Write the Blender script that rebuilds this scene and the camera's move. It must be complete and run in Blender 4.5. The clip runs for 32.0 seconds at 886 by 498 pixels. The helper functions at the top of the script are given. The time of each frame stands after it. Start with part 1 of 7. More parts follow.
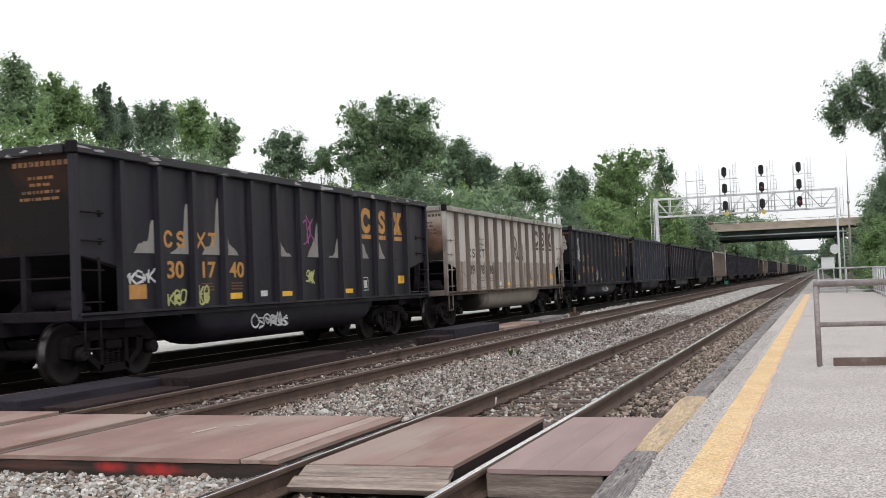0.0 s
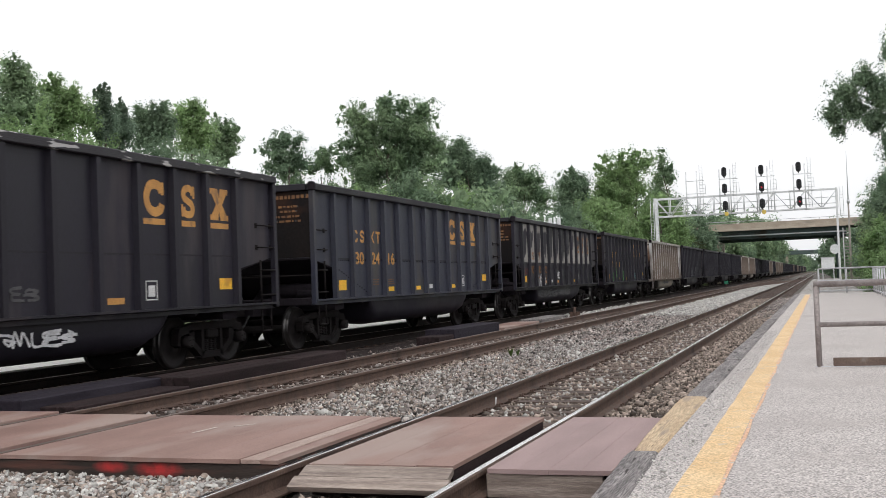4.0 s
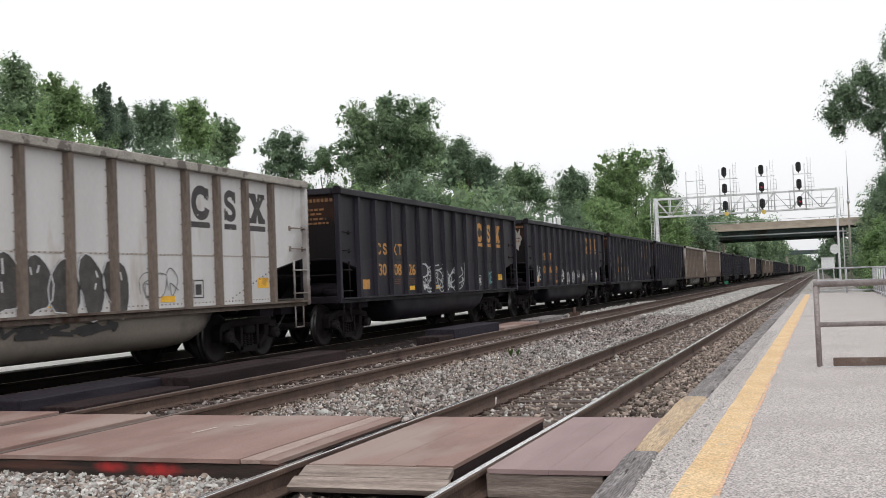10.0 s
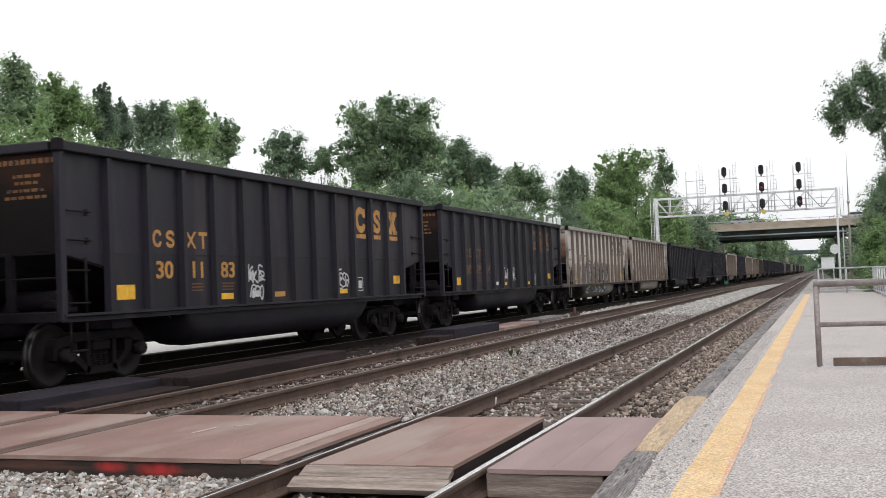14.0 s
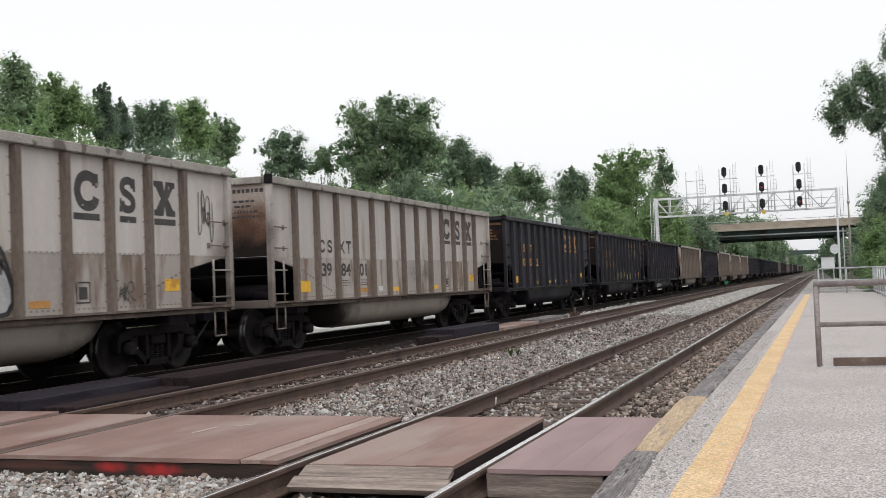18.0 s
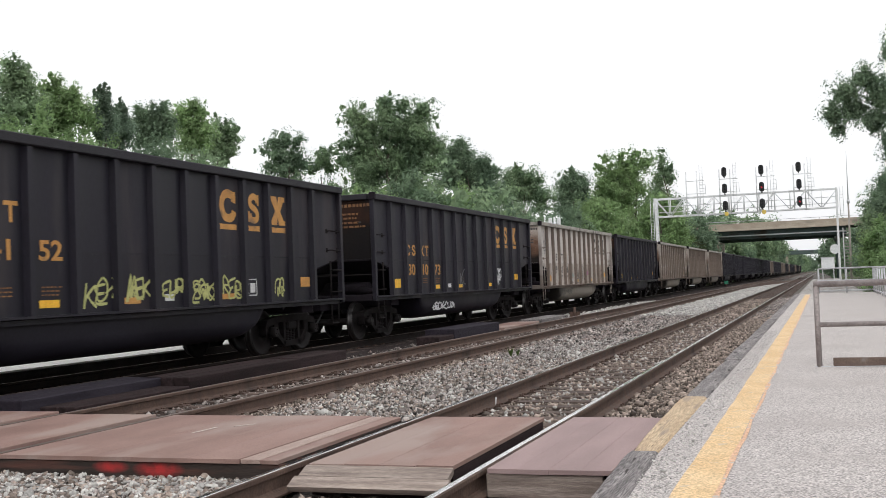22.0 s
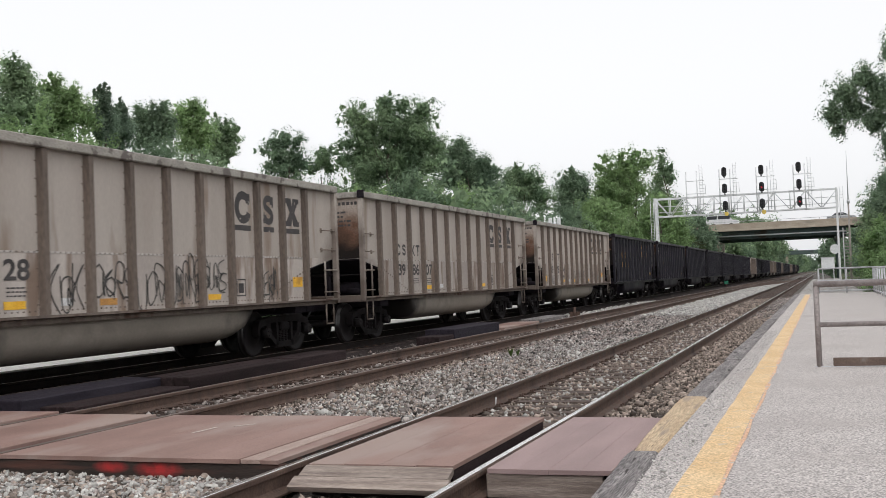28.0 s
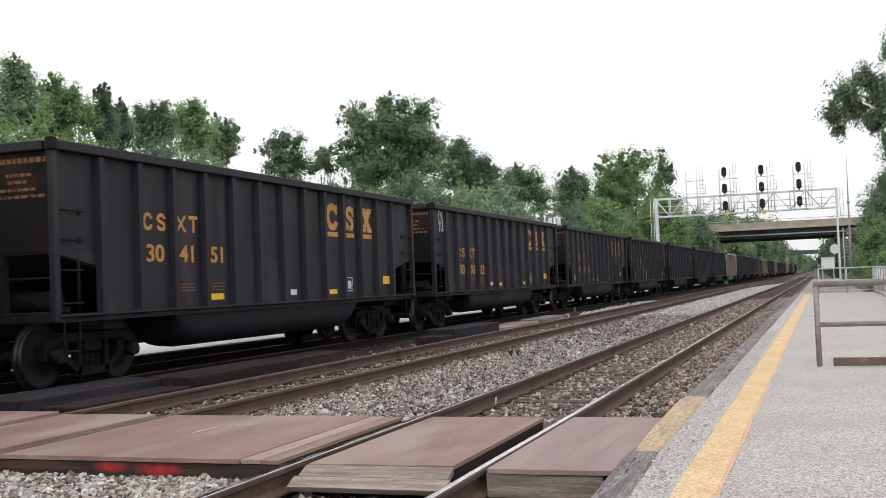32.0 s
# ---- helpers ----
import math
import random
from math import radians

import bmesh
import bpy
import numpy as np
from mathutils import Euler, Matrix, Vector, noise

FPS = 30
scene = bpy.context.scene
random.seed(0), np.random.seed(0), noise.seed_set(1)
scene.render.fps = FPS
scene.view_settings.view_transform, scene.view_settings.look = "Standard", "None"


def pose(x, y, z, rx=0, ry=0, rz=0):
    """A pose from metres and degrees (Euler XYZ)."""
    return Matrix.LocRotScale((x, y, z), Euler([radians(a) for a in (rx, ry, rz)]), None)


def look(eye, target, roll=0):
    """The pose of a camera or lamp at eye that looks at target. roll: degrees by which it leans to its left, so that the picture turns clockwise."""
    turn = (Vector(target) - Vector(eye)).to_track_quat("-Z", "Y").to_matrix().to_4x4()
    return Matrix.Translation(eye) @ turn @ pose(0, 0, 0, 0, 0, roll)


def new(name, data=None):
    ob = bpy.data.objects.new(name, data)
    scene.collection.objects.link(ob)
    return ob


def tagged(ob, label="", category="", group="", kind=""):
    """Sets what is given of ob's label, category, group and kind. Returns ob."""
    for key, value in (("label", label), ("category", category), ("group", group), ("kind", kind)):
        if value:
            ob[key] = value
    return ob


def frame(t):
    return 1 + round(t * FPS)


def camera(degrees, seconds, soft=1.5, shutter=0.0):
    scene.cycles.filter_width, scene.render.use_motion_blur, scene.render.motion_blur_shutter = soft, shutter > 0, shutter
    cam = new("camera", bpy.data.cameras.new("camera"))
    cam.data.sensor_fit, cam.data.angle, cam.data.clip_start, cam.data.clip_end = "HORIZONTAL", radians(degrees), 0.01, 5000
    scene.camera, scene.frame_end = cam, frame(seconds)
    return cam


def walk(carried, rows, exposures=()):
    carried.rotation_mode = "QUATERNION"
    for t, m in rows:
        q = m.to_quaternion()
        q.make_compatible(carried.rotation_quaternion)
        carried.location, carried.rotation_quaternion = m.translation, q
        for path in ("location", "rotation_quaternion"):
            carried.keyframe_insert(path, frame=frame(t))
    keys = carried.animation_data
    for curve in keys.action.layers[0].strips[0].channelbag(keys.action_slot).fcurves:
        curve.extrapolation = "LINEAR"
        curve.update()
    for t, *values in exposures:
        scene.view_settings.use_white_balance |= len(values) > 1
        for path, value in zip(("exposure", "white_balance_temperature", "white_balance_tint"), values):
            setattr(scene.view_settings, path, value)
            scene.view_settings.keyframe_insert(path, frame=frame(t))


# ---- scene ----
# Axes: x across the tracks (to the right), y along them away from the camera, z up; rail tops at z = 0.
EYE = Vector((0.0, 0.0, 1.318))
AIM = EYE + 10 * Vector((-0.33185, 0.94277, 0.03273))
ROLL = -2.23
cam = camera(44.85, 32.0, soft=0.8, shutter=0.12)
walk(cam, [(0.0, look(EYE, AIM, ROLL)), (32.0, look(EYE, AIM, ROLL))],
     [(0.0, -0.33), (1.0, -0.35), (2.0, -0.39), (3.2, -0.33), (7.0, -0.30), (8.5, -0.33), (9.5, -0.37), (10.3, -0.40), (11.2, -0.34), (14.0, -0.31), (16.0, -0.36), (17.0, -0.39), (19.0, -0.45), (20.2, -0.35), (23.0, -0.29), (24.2, -0.36), (25.0, -0.39), (28.0, -0.44), (30.0, -0.46), (31.0, -0.45), (32.0, -0.31)])

# ---- light: a bright overcast sky with a weak, wide sun ----
SUN_EL, SUN_ROT = radians(52), radians(150)
world = bpy.data.worlds.new("overcast_sky")
scene.world = world
world.use_nodes = True
wn, wl = world.node_tree.nodes, world.node_tree.links
sky = wn.new("ShaderNodeTexSky")
sky.sky_type, sky.sun_disc = "NISHITA", False
sky.sun_elevation, sky.sun_rotation = SUN_EL, SUN_ROT
sky.dust_density, sky.air_density = 4.0, 1.0
grey = wn.new("ShaderNodeHueSaturation")
grey.inputs["Saturation"].default_value = 0.10
cloud = wn.new("ShaderNodeMix")
cloud.data_type = "RGBA"
cloud.inputs[0].default_value = 0.55
cloud.inputs[7].default_value = (12.9, 13.0, 13.3, 1)
wl.new(sky.outputs[0], grey.inputs["Color"])
wl.new(grey.outputs[0], cloud.inputs[6])
wl.new(cloud.outputs[2], wn["Background"].inputs["Color"])
wn["Background"].inputs["Strength"].default_value = 0.15
sun = new("sun", bpy.data.lights.new("sun", "SUN"))
sun.data.energy, sun.data.angle, sun.data.color = 0.5, radians(14), (1.0, 0.95, 0.88)
sun.matrix_world = look((0, 0, 0), (-math.sin(SUN_ROT) * math.cos(SUN_EL) , -math.cos(SUN_ROT) * math.cos(SUN_EL), -math.sin(SUN_EL)))


# ---- materials ----
def surf(name, c1, c2, scale=3.0, rough=0.8, bump=0.3, metal=0.0, fine=60.0, stain=None, stain_at=0.55, stain_scale=0.7, stretch=(1, 1, 1), vary=0.0, spec=0.4, island=0.0, depth=0.01, bare=None, bare_at=0.6, bare_scale=2.0, grain=(0.72, 1.25), crisp=0.25):
    """Two-scale painted or mineral surface: coarse mix of c1 and c2, fine grain, stains, worn patches, relief."""
    m = bpy.data.materials.new(name)
    m.use_nodes = True
    nt = m.node_tree
    N, Lk = nt.nodes, nt.links
    b = N["Principled BSDF"]
    b.inputs["Roughness"].default_value, b.inputs["Metallic"].default_value = rough, metal
    b.inputs["Specular IOR Level"].default_value = spec
    co = N.new("ShaderNodeTexCoord")
    mp = N.new("ShaderNodeMapping")
    mp.inputs["Scale"].default_value = stretch
    Lk.new(co.outputs["Object"], mp.inputs["Vector"])

    def noisy(s, detail=4.0, lo=0.35, hi=0.65):
        n = N.new("ShaderNodeTexNoise")
        n.inputs["Scale"].default_value, n.inputs["Detail"].default_value = s, detail
        Lk.new(mp.outputs[0], n.inputs["Vector"])
        r = N.new("ShaderNodeMapRange")
        r.inputs["From Min"].default_value, r.inputs["From Max"].default_value = lo, hi
        Lk.new(n.outputs["Fac"], r.inputs["Value"])
        return r.outputs[0], n.outputs["Fac"]

    def mix(a, c, fac, how="MIX"):
        x = N.new("ShaderNodeMix")
        x.data_type, x.blend_type = "RGBA", how
        for sock, v in ((x.inputs[0], fac), (x.inputs[6], a), (x.inputs[7], c)):
            if isinstance(v, (int, float)):
                sock.default_value = v
            elif isinstance(v, tuple):
                sock.default_value = (*v, 1)
            else:
                Lk.new(v, sock)
        return x.outputs[2]

    f1, _ = noisy(scale)
    f2, raw2 = noisy(fine, 3.0, 0.5 - crisp, 0.5 + crisp)
    col = mix(c1, c2, f1)
    g = mix((grain[0],) * 3, (grain[1],) * 3, f2)
    col = mix(col, g, 1.0, "MULTIPLY")
    if stain:
        f3, _ = noisy(stain_scale, 6.0, stain_at, stain_at + 0.12)
        col = mix(col, stain, f3)
    if bare:
        f4, _ = noisy(bare_scale, 8.0, bare_at, bare_at + 0.03)
        col = mix(col, bare, f4)
    if vary or island:
        src = N.new("ShaderNodeNewGeometry").outputs["Random Per Island"] if island else N.new("ShaderNodeObjectInfo").outputs["Random"]
        r = N.new("ShaderNodeMapRange")
        amount = island or vary
        r.inputs["To Min"].default_value, r.inputs["To Max"].default_value = 1 - amount, 1 + amount
        Lk.new(src, r.inputs["Value"])
        cc = N.new("ShaderNodeCombineColor")
        for i in range(3):
            Lk.new(r.outputs[0], cc.inputs[i])
        col = mix(col, cc.outputs[0], 1.0, "MULTIPLY")
    Lk.new(col, b.inputs["Base Color"])
    rr = N.new("ShaderNodeMapRange")
    rr.inputs["To Min"].default_value, rr.inputs["To Max"].default_value = max(0.05, rough - 0.12), min(1.0, rough + 0.1)
    Lk.new(f1, rr.inputs["Value"])
    Lk.new(rr.outputs[0], b.inputs["Roughness"])
    if bump:
        bp = N.new("ShaderNodeBump")
        bp.inputs["Strength"].default_value, bp.inputs["Distance"].default_value = bump, depth
        Lk.new(raw2, bp.inputs["Height"])
        Lk.new(bp.outputs[0], b.inputs["Normal"])
    return m


def leafy(name, c1, c2):
    """Leaves: each one its own shade, light passing through."""
    m = surf(name, c1, c2, scale=0.35, rough=0.6, bump=0, fine=1.4, island=0.20, spec=0.2, grain=(0.62, 1.3), crisp=0.2)
    nt = m.node_tree
    b = nt.nodes["Principled BSDF"]
    tr = nt.nodes.new("ShaderNodeBsdfTranslucent")
    ad = nt.nodes.new("ShaderNodeMixShader")
    ad.inputs[0].default_value = 0.48
    nt.links.new(b.inputs["Base Color"].links[0].from_socket, tr.inputs["Color"])
    nt.links.new(b.outputs[0], ad.inputs[1])
    nt.links.new(tr.outputs[0], ad.inputs[2])
    nt.links.new(ad.outputs[0], nt.nodes["Material Output"].inputs["Surface"])
    return m


M = {}
M["ballast"] = surf("ballast", (0.075, 0.064, 0.056), (0.17, 0.15, 0.135), 16, 0.9, 1.0, fine=34, stain=(0.055, 0.045, 0.04), stain_scale=0.5, depth=0.05, grain=(0.45, 1.5), crisp=0.12)
M["ballast_brown"] = surf("ballast_brown", (0.11, 0.095, 0.085), (0.20, 0.175, 0.155), 12, 0.9, 1.0, fine=28, depth=0.05)
M["stone"] = surf("stone", (0.185, 0.160, 0.149), (0.355, 0.318, 0.298), 5, 0.85, 0.5, fine=50, island=0.85, stain=(0.22, 0.155, 0.135), stain_scale=1.6, stain_at=0.56)
M["stone_brown"] = surf("stone_brown", (0.185, 0.145, 0.122), (0.37, 0.305, 0.262), 5, 0.9, 0.5, fine=50, island=0.75)
M["stone_pale"] = surf("stone_pale", (0.40, 0.385, 0.365), (0.58, 0.565, 0.54), 6, 0.85, 0.4, fine=50, island=0.35)
# much darker ballast, rail and kerb colours for the strip under the train
M["ballast_dark"] = surf("near_black_ballast", (0.032, 0.0245, 0.0245), (0.060, 0.047, 0.045), 10, 0.95, 1.0, fine=28, depth=0.05, spec=0.1)
M["rail_black"] = surf("near_black_rail_steel", (0.014, 0.011, 0.0105), (0.026, 0.019, 0.017), 6, 0.85, 0.4, fine=50, spec=0.15)
M["kerb_black"] = surf("near_black_concrete", (0.022, 0.019, 0.018), (0.045, 0.039, 0.036), 1.5, 0.9, 0.4, fine=30, stain=(0.10, 0.09, 0.082), stain_scale=0.8, stain_at=0.62, spec=0.15)
M["pale_gravel"] = surf("pale_crushed_stone", (0.27, 0.25, 0.235), (0.50, 0.48, 0.455), 2.2, 0.9, 1.0, fine=14, depth=0.05, grain=(0.5, 1.3), crisp=0.16, stain=(0.20, 0.17, 0.15), stain_scale=0.25, stain_at=0.56)
M["soil"] = surf("soil", (0.09, 0.09, 0.05), (0.07, 0.10, 0.035), 0.4, 0.95, 0.6, fine=9, depth=0.05)
M["grass"] = leafy("grass", (0.07, 0.12, 0.03), (0.11, 0.16, 0.05))
M["platform"] = surf("platform_asphalt", (0.445, 0.405, 0.390), (0.505, 0.467, 0.450), 0.9, 0.9, 0.5, fine=66, stain=(0.40, 0.36, 0.345), stain_scale=0.5, depth=0.006, grain=(0.46, 1.42), crisp=0.14)
M["concrete"] = surf("concrete", (0.47, 0.44, 0.415), (0.55, 0.52, 0.49), 1.2, 0.9, 0.3, fine=40, stain=(0.38, 0.35, 0.32), stain_scale=0.6)
M["pale_concrete"] = surf("pale_concrete", (0.66, 0.64, 0.61), (0.74, 0.72, 0.69), 1.2, 0.9, 0.3, fine=40, stain=(0.58, 0.55, 0.52), stain_scale=0.6)
M["old_concrete"] = surf("old_concrete", (0.36, 0.30, 0.24), (0.46, 0.40, 0.33), 0.5, 0.9, 0.3, fine=12, stain=(0.22, 0.19, 0.16), stain_scale=0.25, stretch=(1, 1, 2.5))
M["yellow_line"] = surf("yellow_line_paint", (0.71, 0.48, 0.25), (0.79, 0.58, 0.345), 2.0, 0.85, 0.4, fine=66, grain=(0.66, 1.18), crisp=0.16, bare=(0.60, 0.47, 0.33), bare_at=0.63, bare_scale=8)
M["grey_wood"] = surf("grey_weathered_wood", (0.15, 0.135, 0.135), (0.30, 0.275, 0.27), 2.2, 0.9, 0.9, fine=16, stretch=(7, 0.55, 7), vary=0.12, grain=(0.45, 1.35), crisp=0.13, bare=(0.045, 0.038, 0.036), bare_at=0.63, bare_scale=3.0)
M["yellow_wood"] = surf("faded_yellow_wood", (0.47, 0.34, 0.22), (0.60, 0.47, 0.32), 2.4, 0.9, 0.8, fine=16, stretch=(7, 0.55, 7), grain=(0.7, 1.2), crisp=0.15, stain=(0.33, 0.26, 0.21), stain_scale=1.6, stain_at=0.54, bare=(0.10, 0.065, 0.045), bare_at=0.67, bare_scale=2.6)
M["orange_line"] = surf("orange_line_paint", (0.70, 0.42, 0.27), (0.76, 0.50, 0.34), 2.0, 0.85, 0.4, fine=66, grain=(0.66, 1.18), crisp=0.16, bare=(0.52, 0.46, 0.43), bare_at=0.56, bare_scale=11)
M["red_wood"] = surf("oxide_red_deck_paint", (0.232, 0.140, 0.118), (0.330, 0.215, 0.186), 0.9, 0.8, 0.3, fine=60, grain=(0.86, 1.12), stretch=(2, 0.7, 2), vary=0.025, stain=(0.335, 0.25, 0.22), stain_scale=0.6, stain_at=0.48)
M["mauve_wood"] = surf("mauve_deck_paint", (0.27, 0.19, 0.185), (0.345, 0.25, 0.245), 1.3, 0.8, 0.2, fine=60, grain=(0.88, 1.1), stretch=(3, 0.6, 3), vary=0.04)
M["pale_wood"] = surf("worn_pale_deck_board", (0.30, 0.205, 0.175), (0.42, 0.33, 0.29), 1.6, 0.85, 0.4, fine=40, stretch=(4, 0.5, 4), vary=0.1)
M["raw_wood"] = surf("bare_weathered_plank", (0.20, 0.155, 0.135), (0.38, 0.315, 0.275), 3, 0.85, 0.6, fine=30, stretch=(0.6, 6, 9), vary=0.12)
M["dark_wood"] = surf("dark_timber", (0.022, 0.0152, 0.0158), (0.046, 0.032, 0.033), 2, 0.85, 0.5, fine=30, stretch=(6, 0.6, 6), vary=0.2, spec=0.1)
M["beam_wood"] = surf("stained_brown_beam", (0.024, 0.018, 0.015), (0.050, 0.037, 0.032), 2, 0.85, 0.5, fine=30, stretch=(0.6, 6, 6), stain=(0.10, 0.045, 0.035), stain_scale=1.5)
M["slate_wood"] = surf("slate_painted_timber", (0.022, 0.018, 0.026), (0.040, 0.034, 0.045), 2, 0.8, 0.4, fine=30, stretch=(6, 0.6, 6), spec=0.15)
M["tie"] = surf("railway_tie_wood", (0.075, 0.052, 0.044), (0.15, 0.112, 0.096), 4, 0.9, 0.7, fine=24, stretch=(0.7, 7, 7), vary=0.3)
M["rail_side"] = surf("rusted_rail_steel", (0.075, 0.045, 0.035), (0.125, 0.08, 0.062), 6, 0.8, 0.4, fine=50, stain=(0.05, 0.033, 0.028), stain_scale=1.2)
M["rail_top"] = surf("polished_rail_steel", (0.74, 0.73, 0.74), (0.86, 0.85, 0.86), 8, 0.17, 0.03, metal=1.0, stretch=(8, 0.3, 8))
M["rail_top_dull"] = surf("dull_rail_steel", (0.15, 0.115, 0.10), (0.22, 0.175, 0.155), 8, 0.5, 0.1, metal=0.5, stretch=(8, 0.3, 8))
M["galv"] = surf("galvanised_steel", (0.50, 0.50, 0.52), (0.62, 0.62, 0.64), 5, 0.5, 0.1, metal=0.35, fine=40)
M["white_metal"] = surf("white_painted_steel", (0.68, 0.69, 0.70), (0.78, 0.79, 0.80), 3, 0.55, 0.1, fine=20)
M["black_signal"] = surf("black_signal_paint", (0.02, 0.02, 0.022), (0.035, 0.035, 0.038), 4, 0.6, 0.1)
M["pipe_brown"] = surf("weathered_pipe_steel", (0.25, 0.215, 0.208), (0.35, 0.31, 0.302), 4, 0.6, 0.2, metal=0.2, fine=40)
M["girder"] = surf("green_girder_paint", (0.055, 0.082, 0.078), (0.082, 0.115, 0.108), 0.8, 0.7, 0.2, fine=8, stain=(0.05, 0.045, 0.035), stain_scale=0.4)
M["bark"] = surf("bark", (0.09, 0.075, 0.06), (0.15, 0.13, 0.105), 5, 0.95, 0.8, fine=20, stretch=(3, 3, 0.6))
M["leaf_mid"] = leafy("green_leaves", (0.195, 0.290, 0.178), (0.320, 0.425, 0.25))
M["leaf_dark"] = leafy("dark_green_leaves", (0.158, 0.235, 0.158), (0.255, 0.345, 0.225))
M["leaf_light"] = leafy("light_green_leaves", (0.235, 0.355, 0.16), (0.33, 0.455, 0.22))
M["leaf_blue"] = leafy("blue_green_needles_and_haze", (0.155, 0.225, 0.162), (0.225, 0.30, 0.215))
M["black_rubber"] = surf("black_rubber", (0.015, 0.015, 0.015), (0.03, 0.03, 0.03), 8, 0.8, 0.2)


def glow(name, colour, strength):
    m = bpy.data.materials.new(name)
    m.use_nodes = True
    b = m.node_tree.nodes["Principled BSDF"]
    b.inputs["Base Color"].default_value = (*colour, 1)
    b.inputs["Emission Color"].default_value, b.inputs["Emission Strength"].default_value = (*colour, 1), strength
    return m


M["scuff"] = surf("pale_scuff", (0.48, 0.39, 0.35), (0.58, 0.50, 0.46), 9, 0.85, 0.1, fine=40)
M["red_lamp"] = glow("lit_red_lens", (0.9, 0.03, 0.07), 0.35)
def sprayed(m, spots, colour):
    """Adds soft-edged sprayed paint spots (centre, reach in metres) to a material."""
    nt = m.node_tree
    N, Lk = nt.nodes, nt.links
    b = N["Principled BSDF"]
    base = b.inputs["Base Color"].links[0].from_socket
    co, nz = N.new("ShaderNodeTexCoord"), N.new("ShaderNodeTexNoise")
    nz.inputs["Scale"].default_value = 14
    Lk.new(co.outputs["Object"], nz.inputs["Vector"])
    for centre, reach in spots:
        d, r, ml, x = N.new("ShaderNodeVectorMath"), N.new("ShaderNodeMapRange"), N.new("ShaderNodeMath"), N.new("ShaderNodeMix")
        d.operation, ml.operation, ml.use_clamp = "DISTANCE", "MULTIPLY", True
        mp = N.new("ShaderNodeMapping")
        mp.inputs["Scale"].default_value = (0.3, 1, 1)
        Lk.new(co.outputs["Object"], mp.inputs["Vector"])
        Lk.new(mp.outputs[0], d.inputs[0])
        d.inputs[1].default_value = (centre[0] * 0.3, centre[1], centre[2])
        r.inputs["From Min"].default_value, r.inputs["From Max"].default_value = reach, reach * 0.25
        Lk.new(d.outputs["Value"], r.inputs["Value"])
        Lk.new(r.outputs[0], ml.inputs[0])
        Lk.new(nz.outputs["Fac"], ml.inputs[1])
        x.data_type = "RGBA"
        ml2 = N.new("ShaderNodeMath")
        ml2.operation, ml2.use_clamp = "MULTIPLY", True
        ml2.inputs[1].default_value = 1.7
        Lk.new(ml.outputs[0], ml2.inputs[0])
        Lk.new(ml2.outputs[0], x.inputs[0])
        Lk.new(base, x.inputs[6])
        x.inputs[7].default_value = (*colour, 1)
        base = x.outputs[2]
    Lk.new(base, b.inputs["Base Color"])


sprayed(M["beam_wood"], [((-5.58, 7.43, -0.072), 0.058), ((-5.12, 7.43, -0.085), 0.078)], (0.46, 0.035, 0.035))
M["toe_brown"] = surf("brown_toe_board", (0.11, 0.075, 0.06), (0.16, 0.115, 0.095), 3, 0.8, 0.2, stain=(0.3, 0.28, 0.27), stain_scale=1.5)
M["sign_green"] = surf("green_enamel", (0.02, 0.16, 0.09), (0.03, 0.20, 0.12), 3, 0.5, 0.05)
M["sign_purple"] = surf("purple_banner", (0.06, 0.045, 0.12), (0.08, 0.06, 0.15), 2, 0.6, 0.05)
M["sign_yellow"] = surf("yellow_plate", (0.72, 0.52, 0.10), (0.80, 0.60, 0.16), 3, 0.6, 0.05)
M["road_asphalt"] = surf("road_asphalt", (0.05, 0.05, 0.05), (0.07, 0.07, 0.07), 1, 0.9, 0.3)
M["car_red"] = surf("dark_red_car_paint", (0.10, 0.04, 0.04), (0.13, 0.05, 0.05), 1, 0.3, 0)
M["car_dark"] = surf("charcoal_car_paint", (0.035, 0.037, 0.04), (0.05, 0.05, 0.055), 1, 0.3, 0)
M["car_silver"] = surf("silver_car_paint", (0.34, 0.35, 0.36), (0.40, 0.41, 0.42), 1, 0.3, 0, metal=0.4)
M["car_white"] = surf("white_car_paint", (0.74, 0.74, 0.75), (0.80, 0.80, 0.81), 1, 0.3, 0)
M["car_glass"] = surf("tinted_car_glass", (0.03, 0.035, 0.04), (0.04, 0.045, 0.05), 1, 0.08, 0)
M["dark_lens"] = surf("dark_lens", (0.02, 0.02, 0.02), (0.03, 0.03, 0.03), 5, 0.15, 0)


# ---- mesh helpers ----
def thing(name, m, label, category, group="", kind=""):
    ob = new(name)
    ob.matrix_basis = m
    return tagged(ob, label, category, group, kind)


def part(name, bm, material, parent=None, label="", m=None, smooth=False):
    """One mesh object from a bmesh (or a mesh) under a thing or a part."""
    if isinstance(bm, bpy.types.Mesh):
        me = bm
    else:
        me = bpy.data.meshes.new(name)
        bmesh.ops.recalc_face_normals(bm, faces=bm.faces)
        bm.to_mesh(me)
        bm.free()
    for mt in material if isinstance(material, (list, tuple)) else [material]:
        if len(me.materials) < (len(material) if isinstance(material, (list, tuple)) else 1):
            me.materials.append(mt)
    if smooth:
        me.shade_smooth()
    ob = new(name, me)
    ob.parent = parent
    if m is not None:
        ob.matrix_basis = m
    return tagged(ob, label) if label else ob


